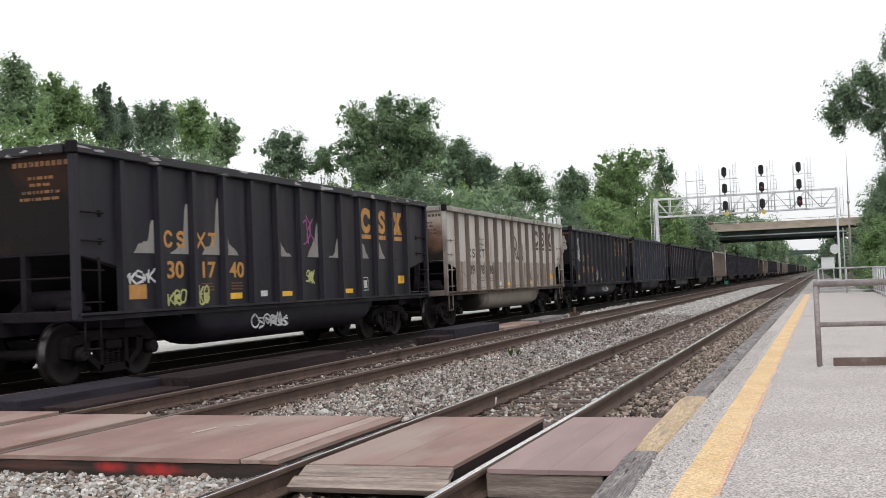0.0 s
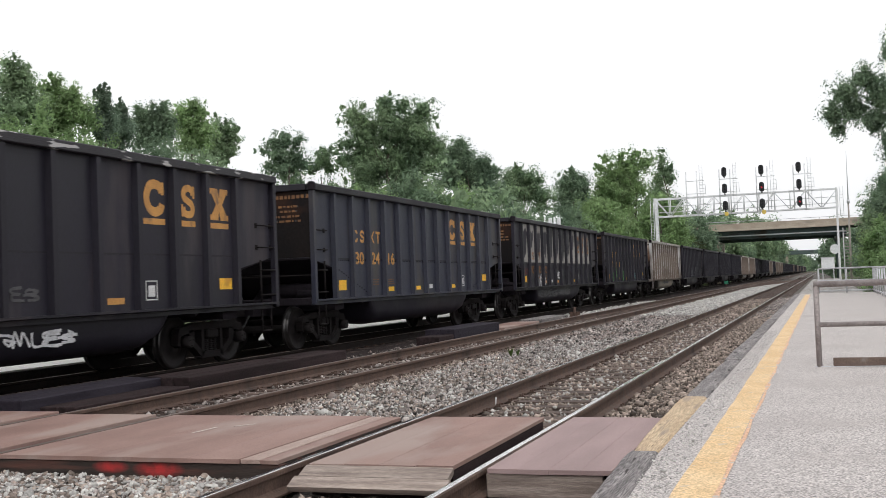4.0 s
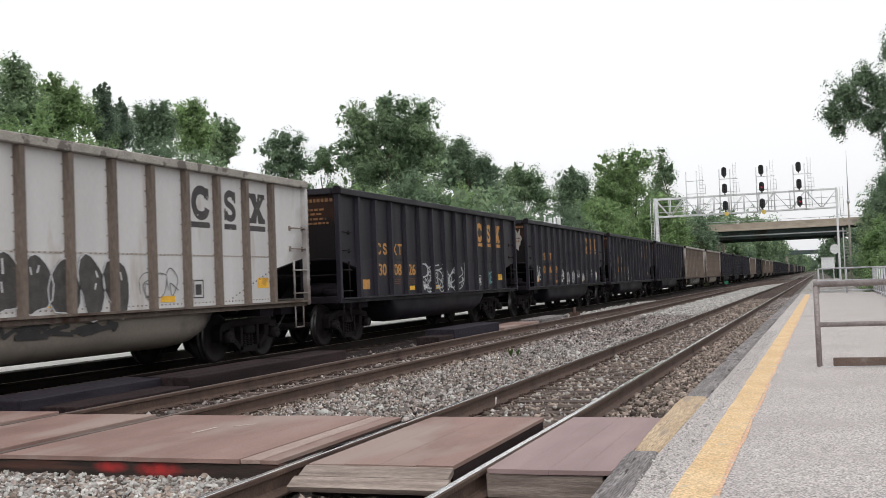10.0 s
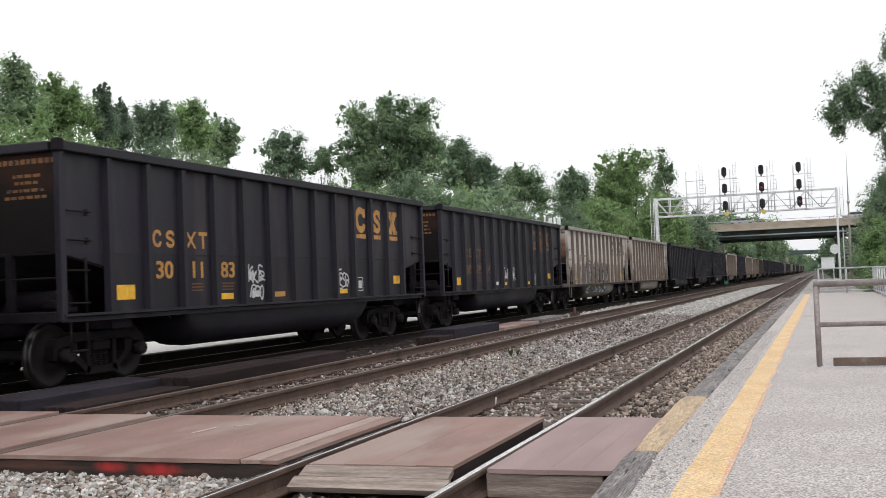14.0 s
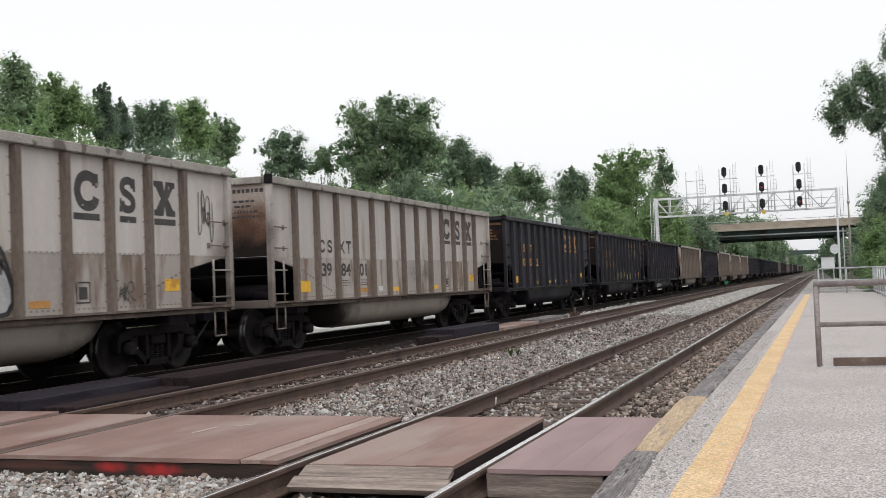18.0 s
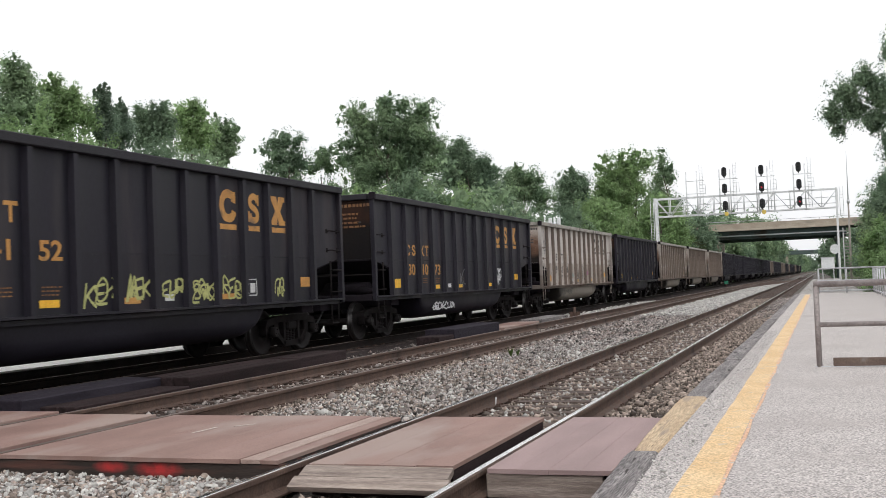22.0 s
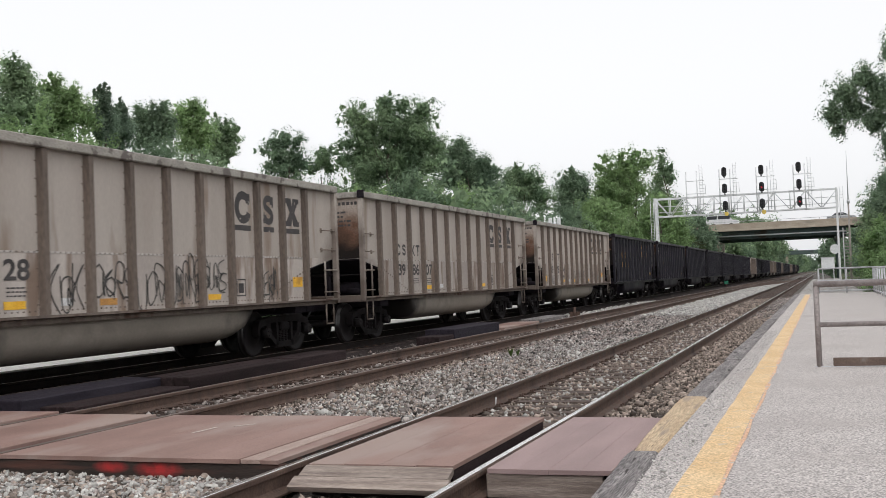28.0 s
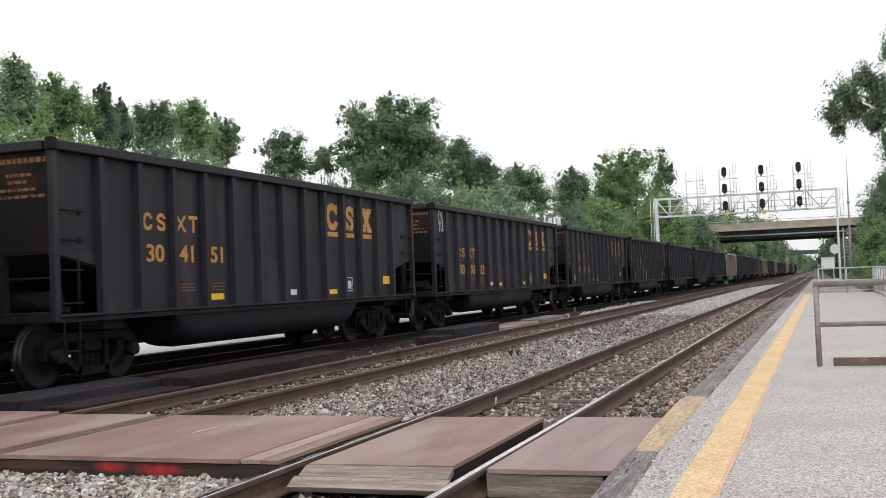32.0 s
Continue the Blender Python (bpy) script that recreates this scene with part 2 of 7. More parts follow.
def box(bm, x0, x1, y0, y1, z0, z1, bev=0.0, mi=0):
    v = [bm.verts.new((x, y, z)) for x in (x0, x1) for y in (y0, y1) for z in (z0, z1)]
    fs = [bm.faces.new([v[i] for i in q]) for q in ((0, 1, 3, 2), (4, 6, 7, 5), (0, 4, 5, 1), (2, 3, 7, 6), (0, 2, 6, 4), (1, 5, 7, 3))]
    for f in fs:
        f.material_index = mi
    if bev:
        es = list({e for f in fs for e in f.edges})
        r = bmesh.ops.bevel(bm, geom=es, offset=bev, segments=1, affect="EDGES", profile=0.5)
        for f in r["faces"]:
            f.material_index = mi
    return bm


def tube(bm, a, b, r0, r1=None, n=8, cap=True, mi=0):
    a, b = Vector(a), Vector(b)
    r1 = r0 if r1 is None else r1
    q = (b - a).to_track_quat("Z", "Y").to_matrix()
    rings = []
    for c, r in ((a, r0), (b, r1)):
        rings.append([bm.verts.new(c + q @ Vector((r * math.cos(2 * math.pi * i / n), r * math.sin(2 * math.pi * i / n), 0))) for i in range(n)])
    for i in range(n):
        f = bm.faces.new((rings[0][i], rings[0][(i + 1) % n], rings[1][(i + 1) % n], rings[1][i]))
        f.smooth, f.material_index = True, mi
    if cap:
        bm.faces.new(rings[0][::-1]).material_index = mi
        bm.faces.new(rings[1]).material_index = mi
    return bm


def pipe(bm, pts, r, n=8):
    for a, b in zip(pts, pts[1:]):
        tube(bm, a, b, r, n=n)
    return bm


def extrude_poly(bm, pts, axis, a, b, mi=0):
    """Prism over a polygon. axis 'x': pts are (y, z), swept from x = a to b; 'y': (x, z); 'z': (x, y)."""
    put = {"x": lambda p, s: (s, p[0], p[1]), "y": lambda p, s: (p[0], s, p[1]), "z": lambda p, s: (p[0], p[1], s)}[axis]
    A = [bm.verts.new(put(p, a)) for p in pts]
    B = [bm.verts.new(put(p, b)) for p in pts]
    n = len(pts)
    fs = [bm.faces.new((A[i], A[(i + 1) % n], B[(i + 1) % n], B[i])) for i in range(n)]
    fs += [bm.faces.new(A[::-1]), bm.faces.new(B)]
    for f in fs:
        f.material_index = mi
    return bm


def raw_mesh(name, verts, faces, smooth=False):
    """A mesh from numpy vertices (n, 3) and faces (m, k)."""
    me = bpy.data.meshes.new(name)
    k = faces.shape[1]
    me.vertices.add(len(verts))
    me.vertices.foreach_set("co", verts.astype(np.float32).ravel())
    me.loops.add(faces.size)
    me.loops.foreach_set("vertex_index", faces.astype(np.int32).ravel())
    me.polygons.add(len(faces))
    me.polygons.foreach_set("loop_start", np.arange(0, faces.size, k, dtype=np.int32))
    me.polygons.foreach_set("loop_total", np.full(len(faces), k, dtype=np.int32))
    me.update(calc_edges=True)
    me.validate()
    if smooth:
        me.shade_smooth()
    return me


def B():
    return bmesh.new()

# ---- ground, ballast, tracks ----
XR1, XR2, XC3 = -2.365, -6.83, -11.70          # right rails of the two empty tracks, centre of the train's track
GAUGE = 1.505
TRACKS = (XR1 - GAUGE / 2, XR2 - GAUGE / 2, XC3)


def sheet(name, x0, x1, y0, y1, nx, ny, z, rough_z, mat_, label, category, seed=3):
    xs, ys = np.linspace(x0, x1, nx + 1), np.linspace(y0, y1, ny + 1)
    gx, gy = np.meshgrid(xs, ys)
    rng = np.random.default_rng(seed)
    gz = z + rough_z * rng.uniform(-1, 1, gx.shape)
    verts = np.stack([gx, gy, gz], -1).reshape(-1, 3)
    i = np.arange(nx * ny)
    a = (i // nx) * (nx + 1) + i % nx
    ob = new(name, raw_mesh(name, verts, np.stack([a, a + 1, a + nx + 2, a + nx + 1], 1), True))
    ob.data.materials.append(mat_)
    return tagged(ob, label, category, "", "structure")


sheet("ground", -1500, 1500, -800, 3000, 40, 50, -0.55, 0.03, M["soil"], "grassy dark earth beside the railway line", "ground")
sheet("ballast_bed", -13.6, -1.1, -14, 46, 90, 400, -0.225, 0.018, M["ballast"], "grey crushed stone bed under the tracks", "ballast")
sheet("ballast_bed", -13.6, 1.5, 46, 700, 30, 500, -0.21, 0.018, M["ballast"], "grey crushed stone bed running into the distance", "ballast", 4)

sheet("train_bed", -13.4, -9.35, -14, 300, 30, 500, -0.185, 0.015, M["ballast_dark"], "near-black ballast under the train", "ballast", 5)

ROCK = np.array([(0, 0, 1), (0.89, 0, 0.45), (0.28, 0.85, 0.45), (-0.72, 0.53, 0.45), (-0.72, -0.53, 0.45), (0.28, -0.85, 0.45), (0.72, 0.53, -0.45), (-0.28, 0.85, -0.45), (-0.89, 0, -0.45), (-0.28, -0.85, -0.45), (0.72, -0.53, -0.45), (0, 0, -1)])
ROCK_F = np.array([(0, 1, 2), (0, 2, 3), (0, 3, 4), (0, 4, 5), (0, 5, 1), (1, 6, 2), (2, 7, 3), (3, 8, 4), (4, 9, 5), (5, 10, 1), (2, 6, 7), (3, 7, 8), (4, 8, 9), (5, 9, 10), (1, 10, 6)])

CHIP = np.array([(0, 0, 1), (0, 0, -1), (1, 0, 0.2), (0, 1, -0.1), (-1, 0, 0.1), (0, -1, -0.2)])
CHIP_F = np.array([(0, 2, 3), (0, 3, 4), (0, 4, 5), (0, 5, 2), (1, 3, 2), (1, 4, 3), (1, 5, 4), (1, 2, 5)])


def stones(name, xy, size, z, mat_, label, seed, rock=CHIP, faces=CHIP_F, spread=0.34):
    """Loose crushed stones, each a jagged lump, joined into one heap."""
    rng = np.random.default_rng(seed)
    n = len(xy)
    s = size * rng.lognormal(0, spread, n)[:, None, None] * rng.uniform(0.42, 1.4, (n, 1, 3)) * np.array([1.0, 1.0, 0.85])
    k = len(rock)
    v = rock[None] * s * rng.uniform(0.6, 1.3, (n, k, 1))
    a, t = rng.uniform(0, 2 * np.pi, n), rng.uniform(-0.9, 0.9, n)
    c, sn, ct, st = np.cos(a)[:, None], np.sin(a)[:, None], np.cos(t)[:, None], np.sin(t)[:, None]
    x, y, zz = v[..., 0], v[..., 1] * ct - v[..., 2] * st, v[..., 1] * st + v[..., 2] * ct
    v = np.stack([x * c - y * sn, x * sn + y * c, zz], -1)
    v[..., 0] += xy[:, 0, None]
    v[..., 1] += xy[:, 1, None]
    v[..., 2] += (z + rng.uniform(-0.3, 1.5, n) * size)[:, None]
    f = (np.arange(n) * k)[:, None, None] + faces[None]
    ob = new(name, raw_mesh(name, v.reshape(-1, 3), f.reshape(-1, 3)))
    ob.data.materials.append(mat_)
    return tagged(ob, label, "ballast", "", "stuff")


def scatter(n, x0, x1, y0, y1, seed, power=1.0):
    rng = np.random.default_rng(seed)
    return np.stack([rng.uniform(x0, x1, n), y0 + (y1 - y0) * rng.uniform(0, 1, n) ** power], 1)


def between_ties(p, shown=0.12):
    """Leaves the tops of the ties mostly bare."""
    k = np.abs((p[:, 1] + 6.0 + 0.265) % 0.53 - 0.265)
    return p[(k > 0.125) | (np.random.default_rng(len(p)).uniform(0, 1, len(p)) < shown)]


def clear_of_deck(p):
    return p[~((p[:, 1] > 7.05) & (p[:, 1] < 10.0) & (p[:, 0] > -10.1))]


stones("ballast_stones", clear_of_deck(scatter(29000, -6.42, -4.0, 5.6, 24, 11, 1.6)), 0.024, -0.205, M["stone"], "pale grey crushed stones between the tracks", 1)
stones("ballast_stones", clear_of_deck(scatter(16000, -6.7, -4.0, 24, 50, 12)), 0.030, -0.205, M["stone"], "pale grey crushed stones between the tracks", 2)
stones("ballast_stones", clear_of_deck(scatter(4200, -6.4, -4.0, 5.4, 26, 13, 1.3)), 0.024, -0.195, M["stone_pale"], "whitish crushed stones strewn over the ballast", 3)
stones("ballast_stones", clear_of_deck(between_ties(scatter(12000, -3.75, -2.5, 5.0, 34, 14, 1.3))), 0.024, -0.222, M["stone_brown"], "brownish crushed stones between the rails", 4)
stones("ballast_stones", clear_of_deck(between_ties(scatter(10000, -2.25, -1.38, 5.0, 36, 15, 1.3), 0.5)), 0.024, -0.205, M["stone_brown"], "brown-grey crushed stones beside the platform edge", 5)
stones("ballast_stones", clear_of_deck(scatter(6500, -2.25, -1.38, 9.5, 42, 16, 1.2)), 0.026, -0.19, M["stone_brown"], "brownish crushed stones beside the platform edge", 6)
stones("ballast_stones", clear_of_deck(between_ties(scatter(5500, -8.2, -6.9, 5.0, 40, 17, 1.3), 0.25)), 0.027, -0.215, M["stone"], "grey crushed stones between the rails", 7)
stones("ballast_stones", clear_of_deck(scatter(3500, -9.75, -8.45, 5.0, 45, 18, 1.2)), 0.032, -0.20, M["stone"], "grey crushed stones beside the passing train", 8)
stones("ballast_stones", scatter(6500, -7.3, -3.98, 5.9, 7.5, 31, 0.9), 0.021, -0.185, M["stone"], "grey crushed stones heaped against the deck's end", 31, ROCK, ROCK_F, 0.24)
stones("ballast_stones", scatter(3200, -7.3, -3.98, 5.9, 7.48, 32, 0.9), 0.022, -0.175, M["stone_brown"], "brownish crushed stones heaped against the deck's end", 32, ROCK, ROCK_F, 0.24)
stones("ballast_stones", scatter(2000, -7.3, -3.98, 5.9, 7.47, 33, 0.9), 0.021, -0.168, M["stone_pale"], "whitish crushed stones heaped against the deck's end", 33, ROCK, ROCK_F, 0.24)
stones("ballast_stones", scatter(5000, -6.7, -4.0, 10.05, 20, 34, 1.4), 0.022, -0.195, M["stone_brown"], "brownish crushed stones between the tracks", 34)
stones("ballast_stones", clear_of_deck(between_ties(scatter(1500, -3.75, -2.5, 9.9, 34, 41, 1.2))), 0.023, -0.215, M["stone_pale"], "scattered pale stones between the rails", 41)
stones("ballast_stones", scatter(2500, -9.7, -8.55, 37, 62, 42), 0.045, -0.17, M["stone_pale"], "whitish crushed stone heaped beside the train's track", 42)
stones("ballast_stones", between_ties(scatter(5000, -3.75, -2.5, 34, 62, 51)), 0.033, -0.212, M["stone_brown"], "brownish crushed stones between the rails", 51)
stones("ballast_stones", scatter(3500, -2.25, -1.38, 36, 62, 52), 0.033, -0.195, M["stone"], "pale crushed stones beside the platform edge", 52)
stones("ballast_stones", scatter(3000, -2.2, -1.42, 9.9, 40, 53, 1.2), 0.026, -0.18, M["stone_brown"], "whitish stones strewn beside the platform edge", 53)
stones("gravel", scatter(1700, -1.16, -0.94, 3.2, 24, 54, 1.5), 0.007, 0.051, M["stone_pale"], "fine pale gravel along the platform's edge", 54)
stones("gravel", scatter(900, -1.16, -0.92, 3.2, 24, 55, 1.5), 0.007, 0.051, M["stone_pale"], "fine pale gravel along the platform's edge", 55)
stones("ballast_stones", scatter(9000, -6.4, -4.4, 40, 105, 19), 0.042, -0.18, M["stone_pale"], "fresh whitish crushed stone heaped between the tracks", 9)

stones("ballast_stones", clear_of_deck(between_ties(scatter(3000, -6.75, -6.35, 9.9, 34, 56, 1.3), 0.08)), 0.024, -0.212, M["stone_brown"], "brownish crushed stones between the tie ends", 56)
sheet("gravel_strip", -6.35, -4.25, 50, 150, 12, 120, -0.17, 0.03, M["pale_gravel"], "whitish crushed stone strip between the tracks", "gravel", 6)
sheet("gravel_strip", -1.45, 2.4, 60.85, 180, 14, 120, -0.17, 0.03, M["pale_gravel"], "pale gravel beyond the platform's end", "gravel", 7)
sheet("gravel_strip", -9.3, -8.5, 36, 120, 6, 90, -0.165, 0.03, M["pale_gravel"], "whitish crushed stone beside the train's track", "gravel", 8)
# rails: flat-bottomed section, foot, web and head
RAIL_BODY = [(-0.076, -0.186), (0.076, -0.186), (0.076, -0.172), (0.022, -0.158), (0.009, -0.14), (0.009, -0.052), (0.037, -0.04), (0.037, -0.010), (0.030, -0.003), (-0.030, -0.003), (-0.037, -0.010), (-0.037, -0.04), (-0.009, -0.052), (-0.009, -0.14), (-0.022, -0.158), (-0.076, -0.172)]
RAIL_HEAD = [(0.026, -0.006), (0.024, -0.0005), (0.018, 0.0), (-0.018, 0.0), (-0.024, -0.0005), (-0.026, -0.006)]


def tie_mesh(name, seed):
    rng = random.Random(seed)
    bm = B()
    box(bm, -1.3, 1.3, -0.115, 0.115, -0.39, -0.188, 0.012)
    for v in bm.verts:
        v.co += Vector((rng.uniform(-0.02, 0.02), rng.uniform(-0.008, 0.008), rng.uniform(-0.006, 0.004)))
    me = bpy.data.meshes.new(name)
    bm.to_mesh(me)
    bm.free()
    me.materials.append(M["tie"])
    return me


TIES = [tie_mesh("tie", i) for i in range(3)]


def plate_mesh():
    bm = B()
    box(bm, -0.18, 0.18, -0.095, 0.095, -0.188, -0.174, 0.004)
    for sx in (-0.12, -0.092, 0.092, 0.12):
        for sy in (-0.06, 0.06):
            box(bm, sx - 0.012, sx + 0.012, sy - 0.012, sy + 0.012, -0.174, -0.152, 0.003)
    me = bpy.data.meshes.new("tie_plate")
    bm.to_mesh(me)
    bm.free()
    me.materials.append(M["rail_side"])
    return me


PLATE = plate_mesh()


def railway_track(name, xc, top, label, far, near_ties, side=M["rail_side"]):
    t = thing(name, pose(xc, 0, 0), label, "railway track", "railway tracks", "structure")
    for s in (-1, 1):
        bm = B()
        extrude_poly(bm, RAIL_BODY, "y", -14, far)
        r = part("rail", bm, side, t, m=pose(s * GAUGE / 2, 0, 0))
        bm = B()
        extrude_poly(bm, RAIL_HEAD, "y", -14, far)
        part("rail_head", bm, top, r, "worn running surface of the rail", m=pose(0, 0, 0.001))
    rng = random.Random(len(name))
    y = -6.0
    while y < near_ties:
        if not (7.0 < y < 10.0 and xc > -9):
            part("tie", TIES[rng.randrange(3)], M["tie"], t, m=pose(rng.uniform(-0.03, 0.03), y, 0, 0, 0, rng.uniform(-0.8, 0.8)))
            if y < 26:
                for s in (-1, 1):
                    part("tie_plate", PLATE, M["rail_side"], t, m=pose(s * GAUGE / 2, y, 0))
        y += 0.53
    bm = B()
    while y < 260:
        box(bm, -1.3, 1.3, y - 0.115, y + 0.115, -0.39, -0.188)
        y += 0.53
    tagged(part("far_ties", bm, M["tie"], t), "row of dark timber ties running off", kind="stuff")
    return t


railway_track("rail_track_1", TRACKS[0], M["rail_top"], "railway track with bright worn rails on timber ties", 900, 62)
railway_track("rail_track_2", TRACKS[1], M["rail_top_dull"], "railway track with brown rails half sunk in ballast", 900, 62)
railway_track("rail_track_3", TRACKS[2], M["rail_top_dull"], "near-black railway track under the passing train", 1100, 50, M["rail_black"])

# ---- platform ----
bm = B()
box(bm, -1.165, 9.0, -14, 60.8, -0.6, 0.05)
platform = tagged(part("platform", bm, M["platform"]), "light grey speckled asphalt station platform", "platform", "", "structure")
bm = B()
rng = random.Random(5)
ys = [-14 + 0.5 * i for i in range(147)]
L_, R_ = [], []
for y in ys:
    L_.append(bm.verts.new((-0.885 + rng.uniform(-0.006, 0.006), y, 0.054)))
    R_.append(bm.verts.new((-0.64 + rng.uniform(-0.006, 0.006), y, 0.054)))
for i in range(len(ys) - 1):
    if ys[i + 1] < 58.6:
        bm.faces.new((L_[i], R_[i], R_[i + 1], L_[i + 1]))
tagged(part("platform_line", bm, M["yellow_line"]), "worn orange-yellow safety line painted along the platform", "painted line", "", "structure")
bm = B()
L_ = [bm.verts.new((-0.645 + rng.uniform(-0.012, 0.012), y, 0.0545)) for y in ys]
R_ = [bm.verts.new((-0.612 + rng.uniform(-0.012, 0.012), y, 0.0545)) for y in ys]
for i in range(len(ys) - 1):
    if ys[i + 1] < 58.6:
        bm.faces.new((L_[i], R_[i], R_[i + 1], L_[i + 1]))
tagged(part("line_fringe", bm, M["orange_line"]), "older orange coat showing along the safety line", "painted line", "", "structure")
edge = thing("platform_edge", pose(0, 0, 0), "weathered grey timber beam edging the platform", "edging", "", "structure")


def edge_beam(y0, y1, left, right, top, seed):
    """One worn baulk: its sides wander from (x at its near end) to (x at its far end), its top is uneven, its ends are split."""
    g = random.Random(seed)
    bm = B()
    n = max(3, int((y1 - y0) / 0.35))
    rings, wl_, wr_, wz = [], 0.0, 0.0, 0.0
    for i in range(n + 1):
        f = i / n
        wl_, wr_, wz = wl_ * 0.7 + g.uniform(-0.008, 0.008), wr_ * 0.7 + g.uniform(-0.009, 0.009), wz * 0.7 + g.uniform(-0.004, 0.004)
        y = y0 + (y1 - y0) * f
        a, b = left[0] + (left[1] - left[0]) * f + wl_, right[0] + (right[1] - right[0]) * f + wr_
        k = 0.02 if 0 < i < n else 0.032
        rings.append([bm.verts.new(p) for p in ((a, y, -0.34), (a, y, top - k + wz), (a + k, y, top + wz - (0 if 0 < i < n else 0.012)), (b - k, y, top + wz * 0.5 - (0 if 0 < i < n else 0.012)), (b, y, top - k), (b, y, -0.34))])
    for p, q in zip(rings, rings[1:]):
        for i in range(6):
            bm.faces.new((p[i], p[(i + 1) % 6], q[(i + 1) % 6], q[i]))
    bm.faces.new(rings[0][::-1])
    bm.faces.new(rings[-1])
    return bm


for i, (y0, y1, left, right) in enumerate([(-14, -5, (-1.30, -1.30), (-1.12, -1.12)), (-5, 3.2, (-1.30, -1.25), (-1.12, -1.06)), (3.2, 7.88, (-1.24, -1.395), (-1.02, -1.175)), (11.40, 16.3, (-1.42, -1.40), (-1.165, -1.17)), (16.3, 22.5, (-1.43, -1.42), (-1.17, -1.165)), (22.5, 30, (-1.41, -1.43), (-1.165, -1.17)), (30, 39, (-1.40, -1.42), (-1.16, -1.17)), (39, 49, (-1.42, -1.40), (-1.17, -1.16)), (49, 60.8, (-1.40, -1.42), (-1.165, -1.165))]):
    part("edge_beam", edge_beam(y0 + 0.01, y1 - 0.01, left, right, 0.062 - 0.006 * (i % 2), 20 + i), M["grey_wood"], edge)
part("edge_beam", edge_beam(7.89, 11.38, (-1.37, -1.43), (-1.18, -1.165), 0.064, 40), M["yellow_wood"], edge, "edge beam with faded, worn yellow paint")

# ---- timber foot crossing over the tracks ----
deck = thing("foot_crossing", pose(0, 0, 0), "oxide-red painted timber foot crossing between the rails", "crossing", "", "structure")


def planks(x0, x1, y0, y1, z, n, mat_, name="plank", thick=0.12, gap=0.004, bow=0.003, bev=0.0025):
    w = (x1 - x0) / n
    rng = random.Random(int(abs(x0) * 100))
    for i in range(n):
        bm = B()
        box(bm, x0 + i * w + gap / 2, x0 + (i + 1) * w - gap / 2, y0 + rng.uniform(-0.012, 0.012), y1 + rng.uniform(-0.012, 0.012), z - thick, z + rng.uniform(-bow, bow), bev)
        part(name, bm, mat_, deck)


planks(-2.27, -1.395, 7.20, 9.96, 0.02, 4, M["mauve_wood"], thick=0.034, gap=0.001, bow=0.0006, bev=0.001)
planks(-3.70, -2.56, 7.30, 10.0, 0.012, 4, M["red_wood"], thick=0.03, gap=0.002, bow=0.0015, bev=0.0015)
planks(-4.36, -4.19, 7.425, 10.0, 0.012, 1, M["pale_wood"], thick=0.036)
planks(-4.187, -4.03, 7.425, 10.0, 0.010, 1, M["red_wood"], thick=0.036)
planks(-6.70, -4.37, 7.42, 10.05, 0.012, 5, M["red_wood"], thick=0.036, gap=0.0008, bow=0.0006, bev=0.0008)
planks(-8.20, -6.96, 7.6, 10.1, 0.012, 3, M["red_wood"], gap=0.004)
planks(-10.2, -8.46, 7.6, 10.35, 0.012, 4, M["red_wood"], gap=0.004)
# bare planks closing the ends of the deck
bm = B()
extrude_poly(bm, [(7.29, 0.004), (7.29, -0.04), (7.175, -0.09), (7.15, -0.052)], "x", -3.72, -2.55)
part("ramp_board", bm, M["raw_wood"], deck, "bare sloping plank at the deck's end")
bm = B()
extrude_poly(bm, [(7.147, -0.054), (7.172, -0.092), (7.05, -0.15), (7.02, -0.11)], "x", -3.75, -2.53)
part("ramp_board", bm, M["raw_wood"], deck, "bare sloping plank at the deck's end")
bm = B()
box(bm, -2.285, -1.46, 7.215, 7.27, -0.185, -0.017, 0.006)
part("end_board", bm, M["raw_wood"], deck, "bare weathered plank under the deck's end")
# dark bearers; their near-black colour also stands for the shade in the flangeways
for x0, x1, y0 in ((-3.69, -2.565, 7.31), (-2.26, -1.455, 7.28)):
    bm = B()
    box(bm, x0, x1, y0, 9.95, -0.25, -0.0185 if x0 < -3 else -0.0145, 0.004)
    part("bearer", bm, M["dark_wood"], deck, "dark stained bearer under the deck, also darkened for flangeway shade")
bm = B()
box(bm, -6.74, -4.02, 7.43, 7.55, -0.2, -0.028, 0.006)
box(bm, -6.70, -4.03, 7.56, 10.0, -0.2, -0.03)
part("end_beam", bm, M["beam_wood"], deck, "brown timber beam with sprayed red marks")
for x, y, w, d, a in ((-5.63, 8.94, 0.035, 0.38, -4), (-5.40, 9.30, 0.03, 0.22, -38)):
    bm = B()
    box(bm, -w / 2, w / 2, -d / 2, d / 2, 0, 0.002)
    part("scuff", bm, M["scuff"], deck, "pale scuff on the deck", m=pose(x, y, 0.0142, 0, 0, a))

# ---- low timbers between the tracks ----
def timber(x0, x1, y0, y1, z0, z1, mat_, label, n=2):
    t = thing("timber_stack", pose((x0 + x1) / 2, (y0 + y1) / 2, z0), label, "timber", "timbers beside the track")
    w = (x1 - x0) / n
    for i in range(n):
        bm = B()
        box(bm, -(x1 - x0) / 2 + i * w + 0.006, -(x1 - x0) / 2 + (i + 1) * w - 0.006, -(y1 - y0) / 2, (y1 - y0) / 2 - 0.05 * (i % 2), 0, z1 - z0, 0.012)
        part("timber", bm, mat_, t)
    return t


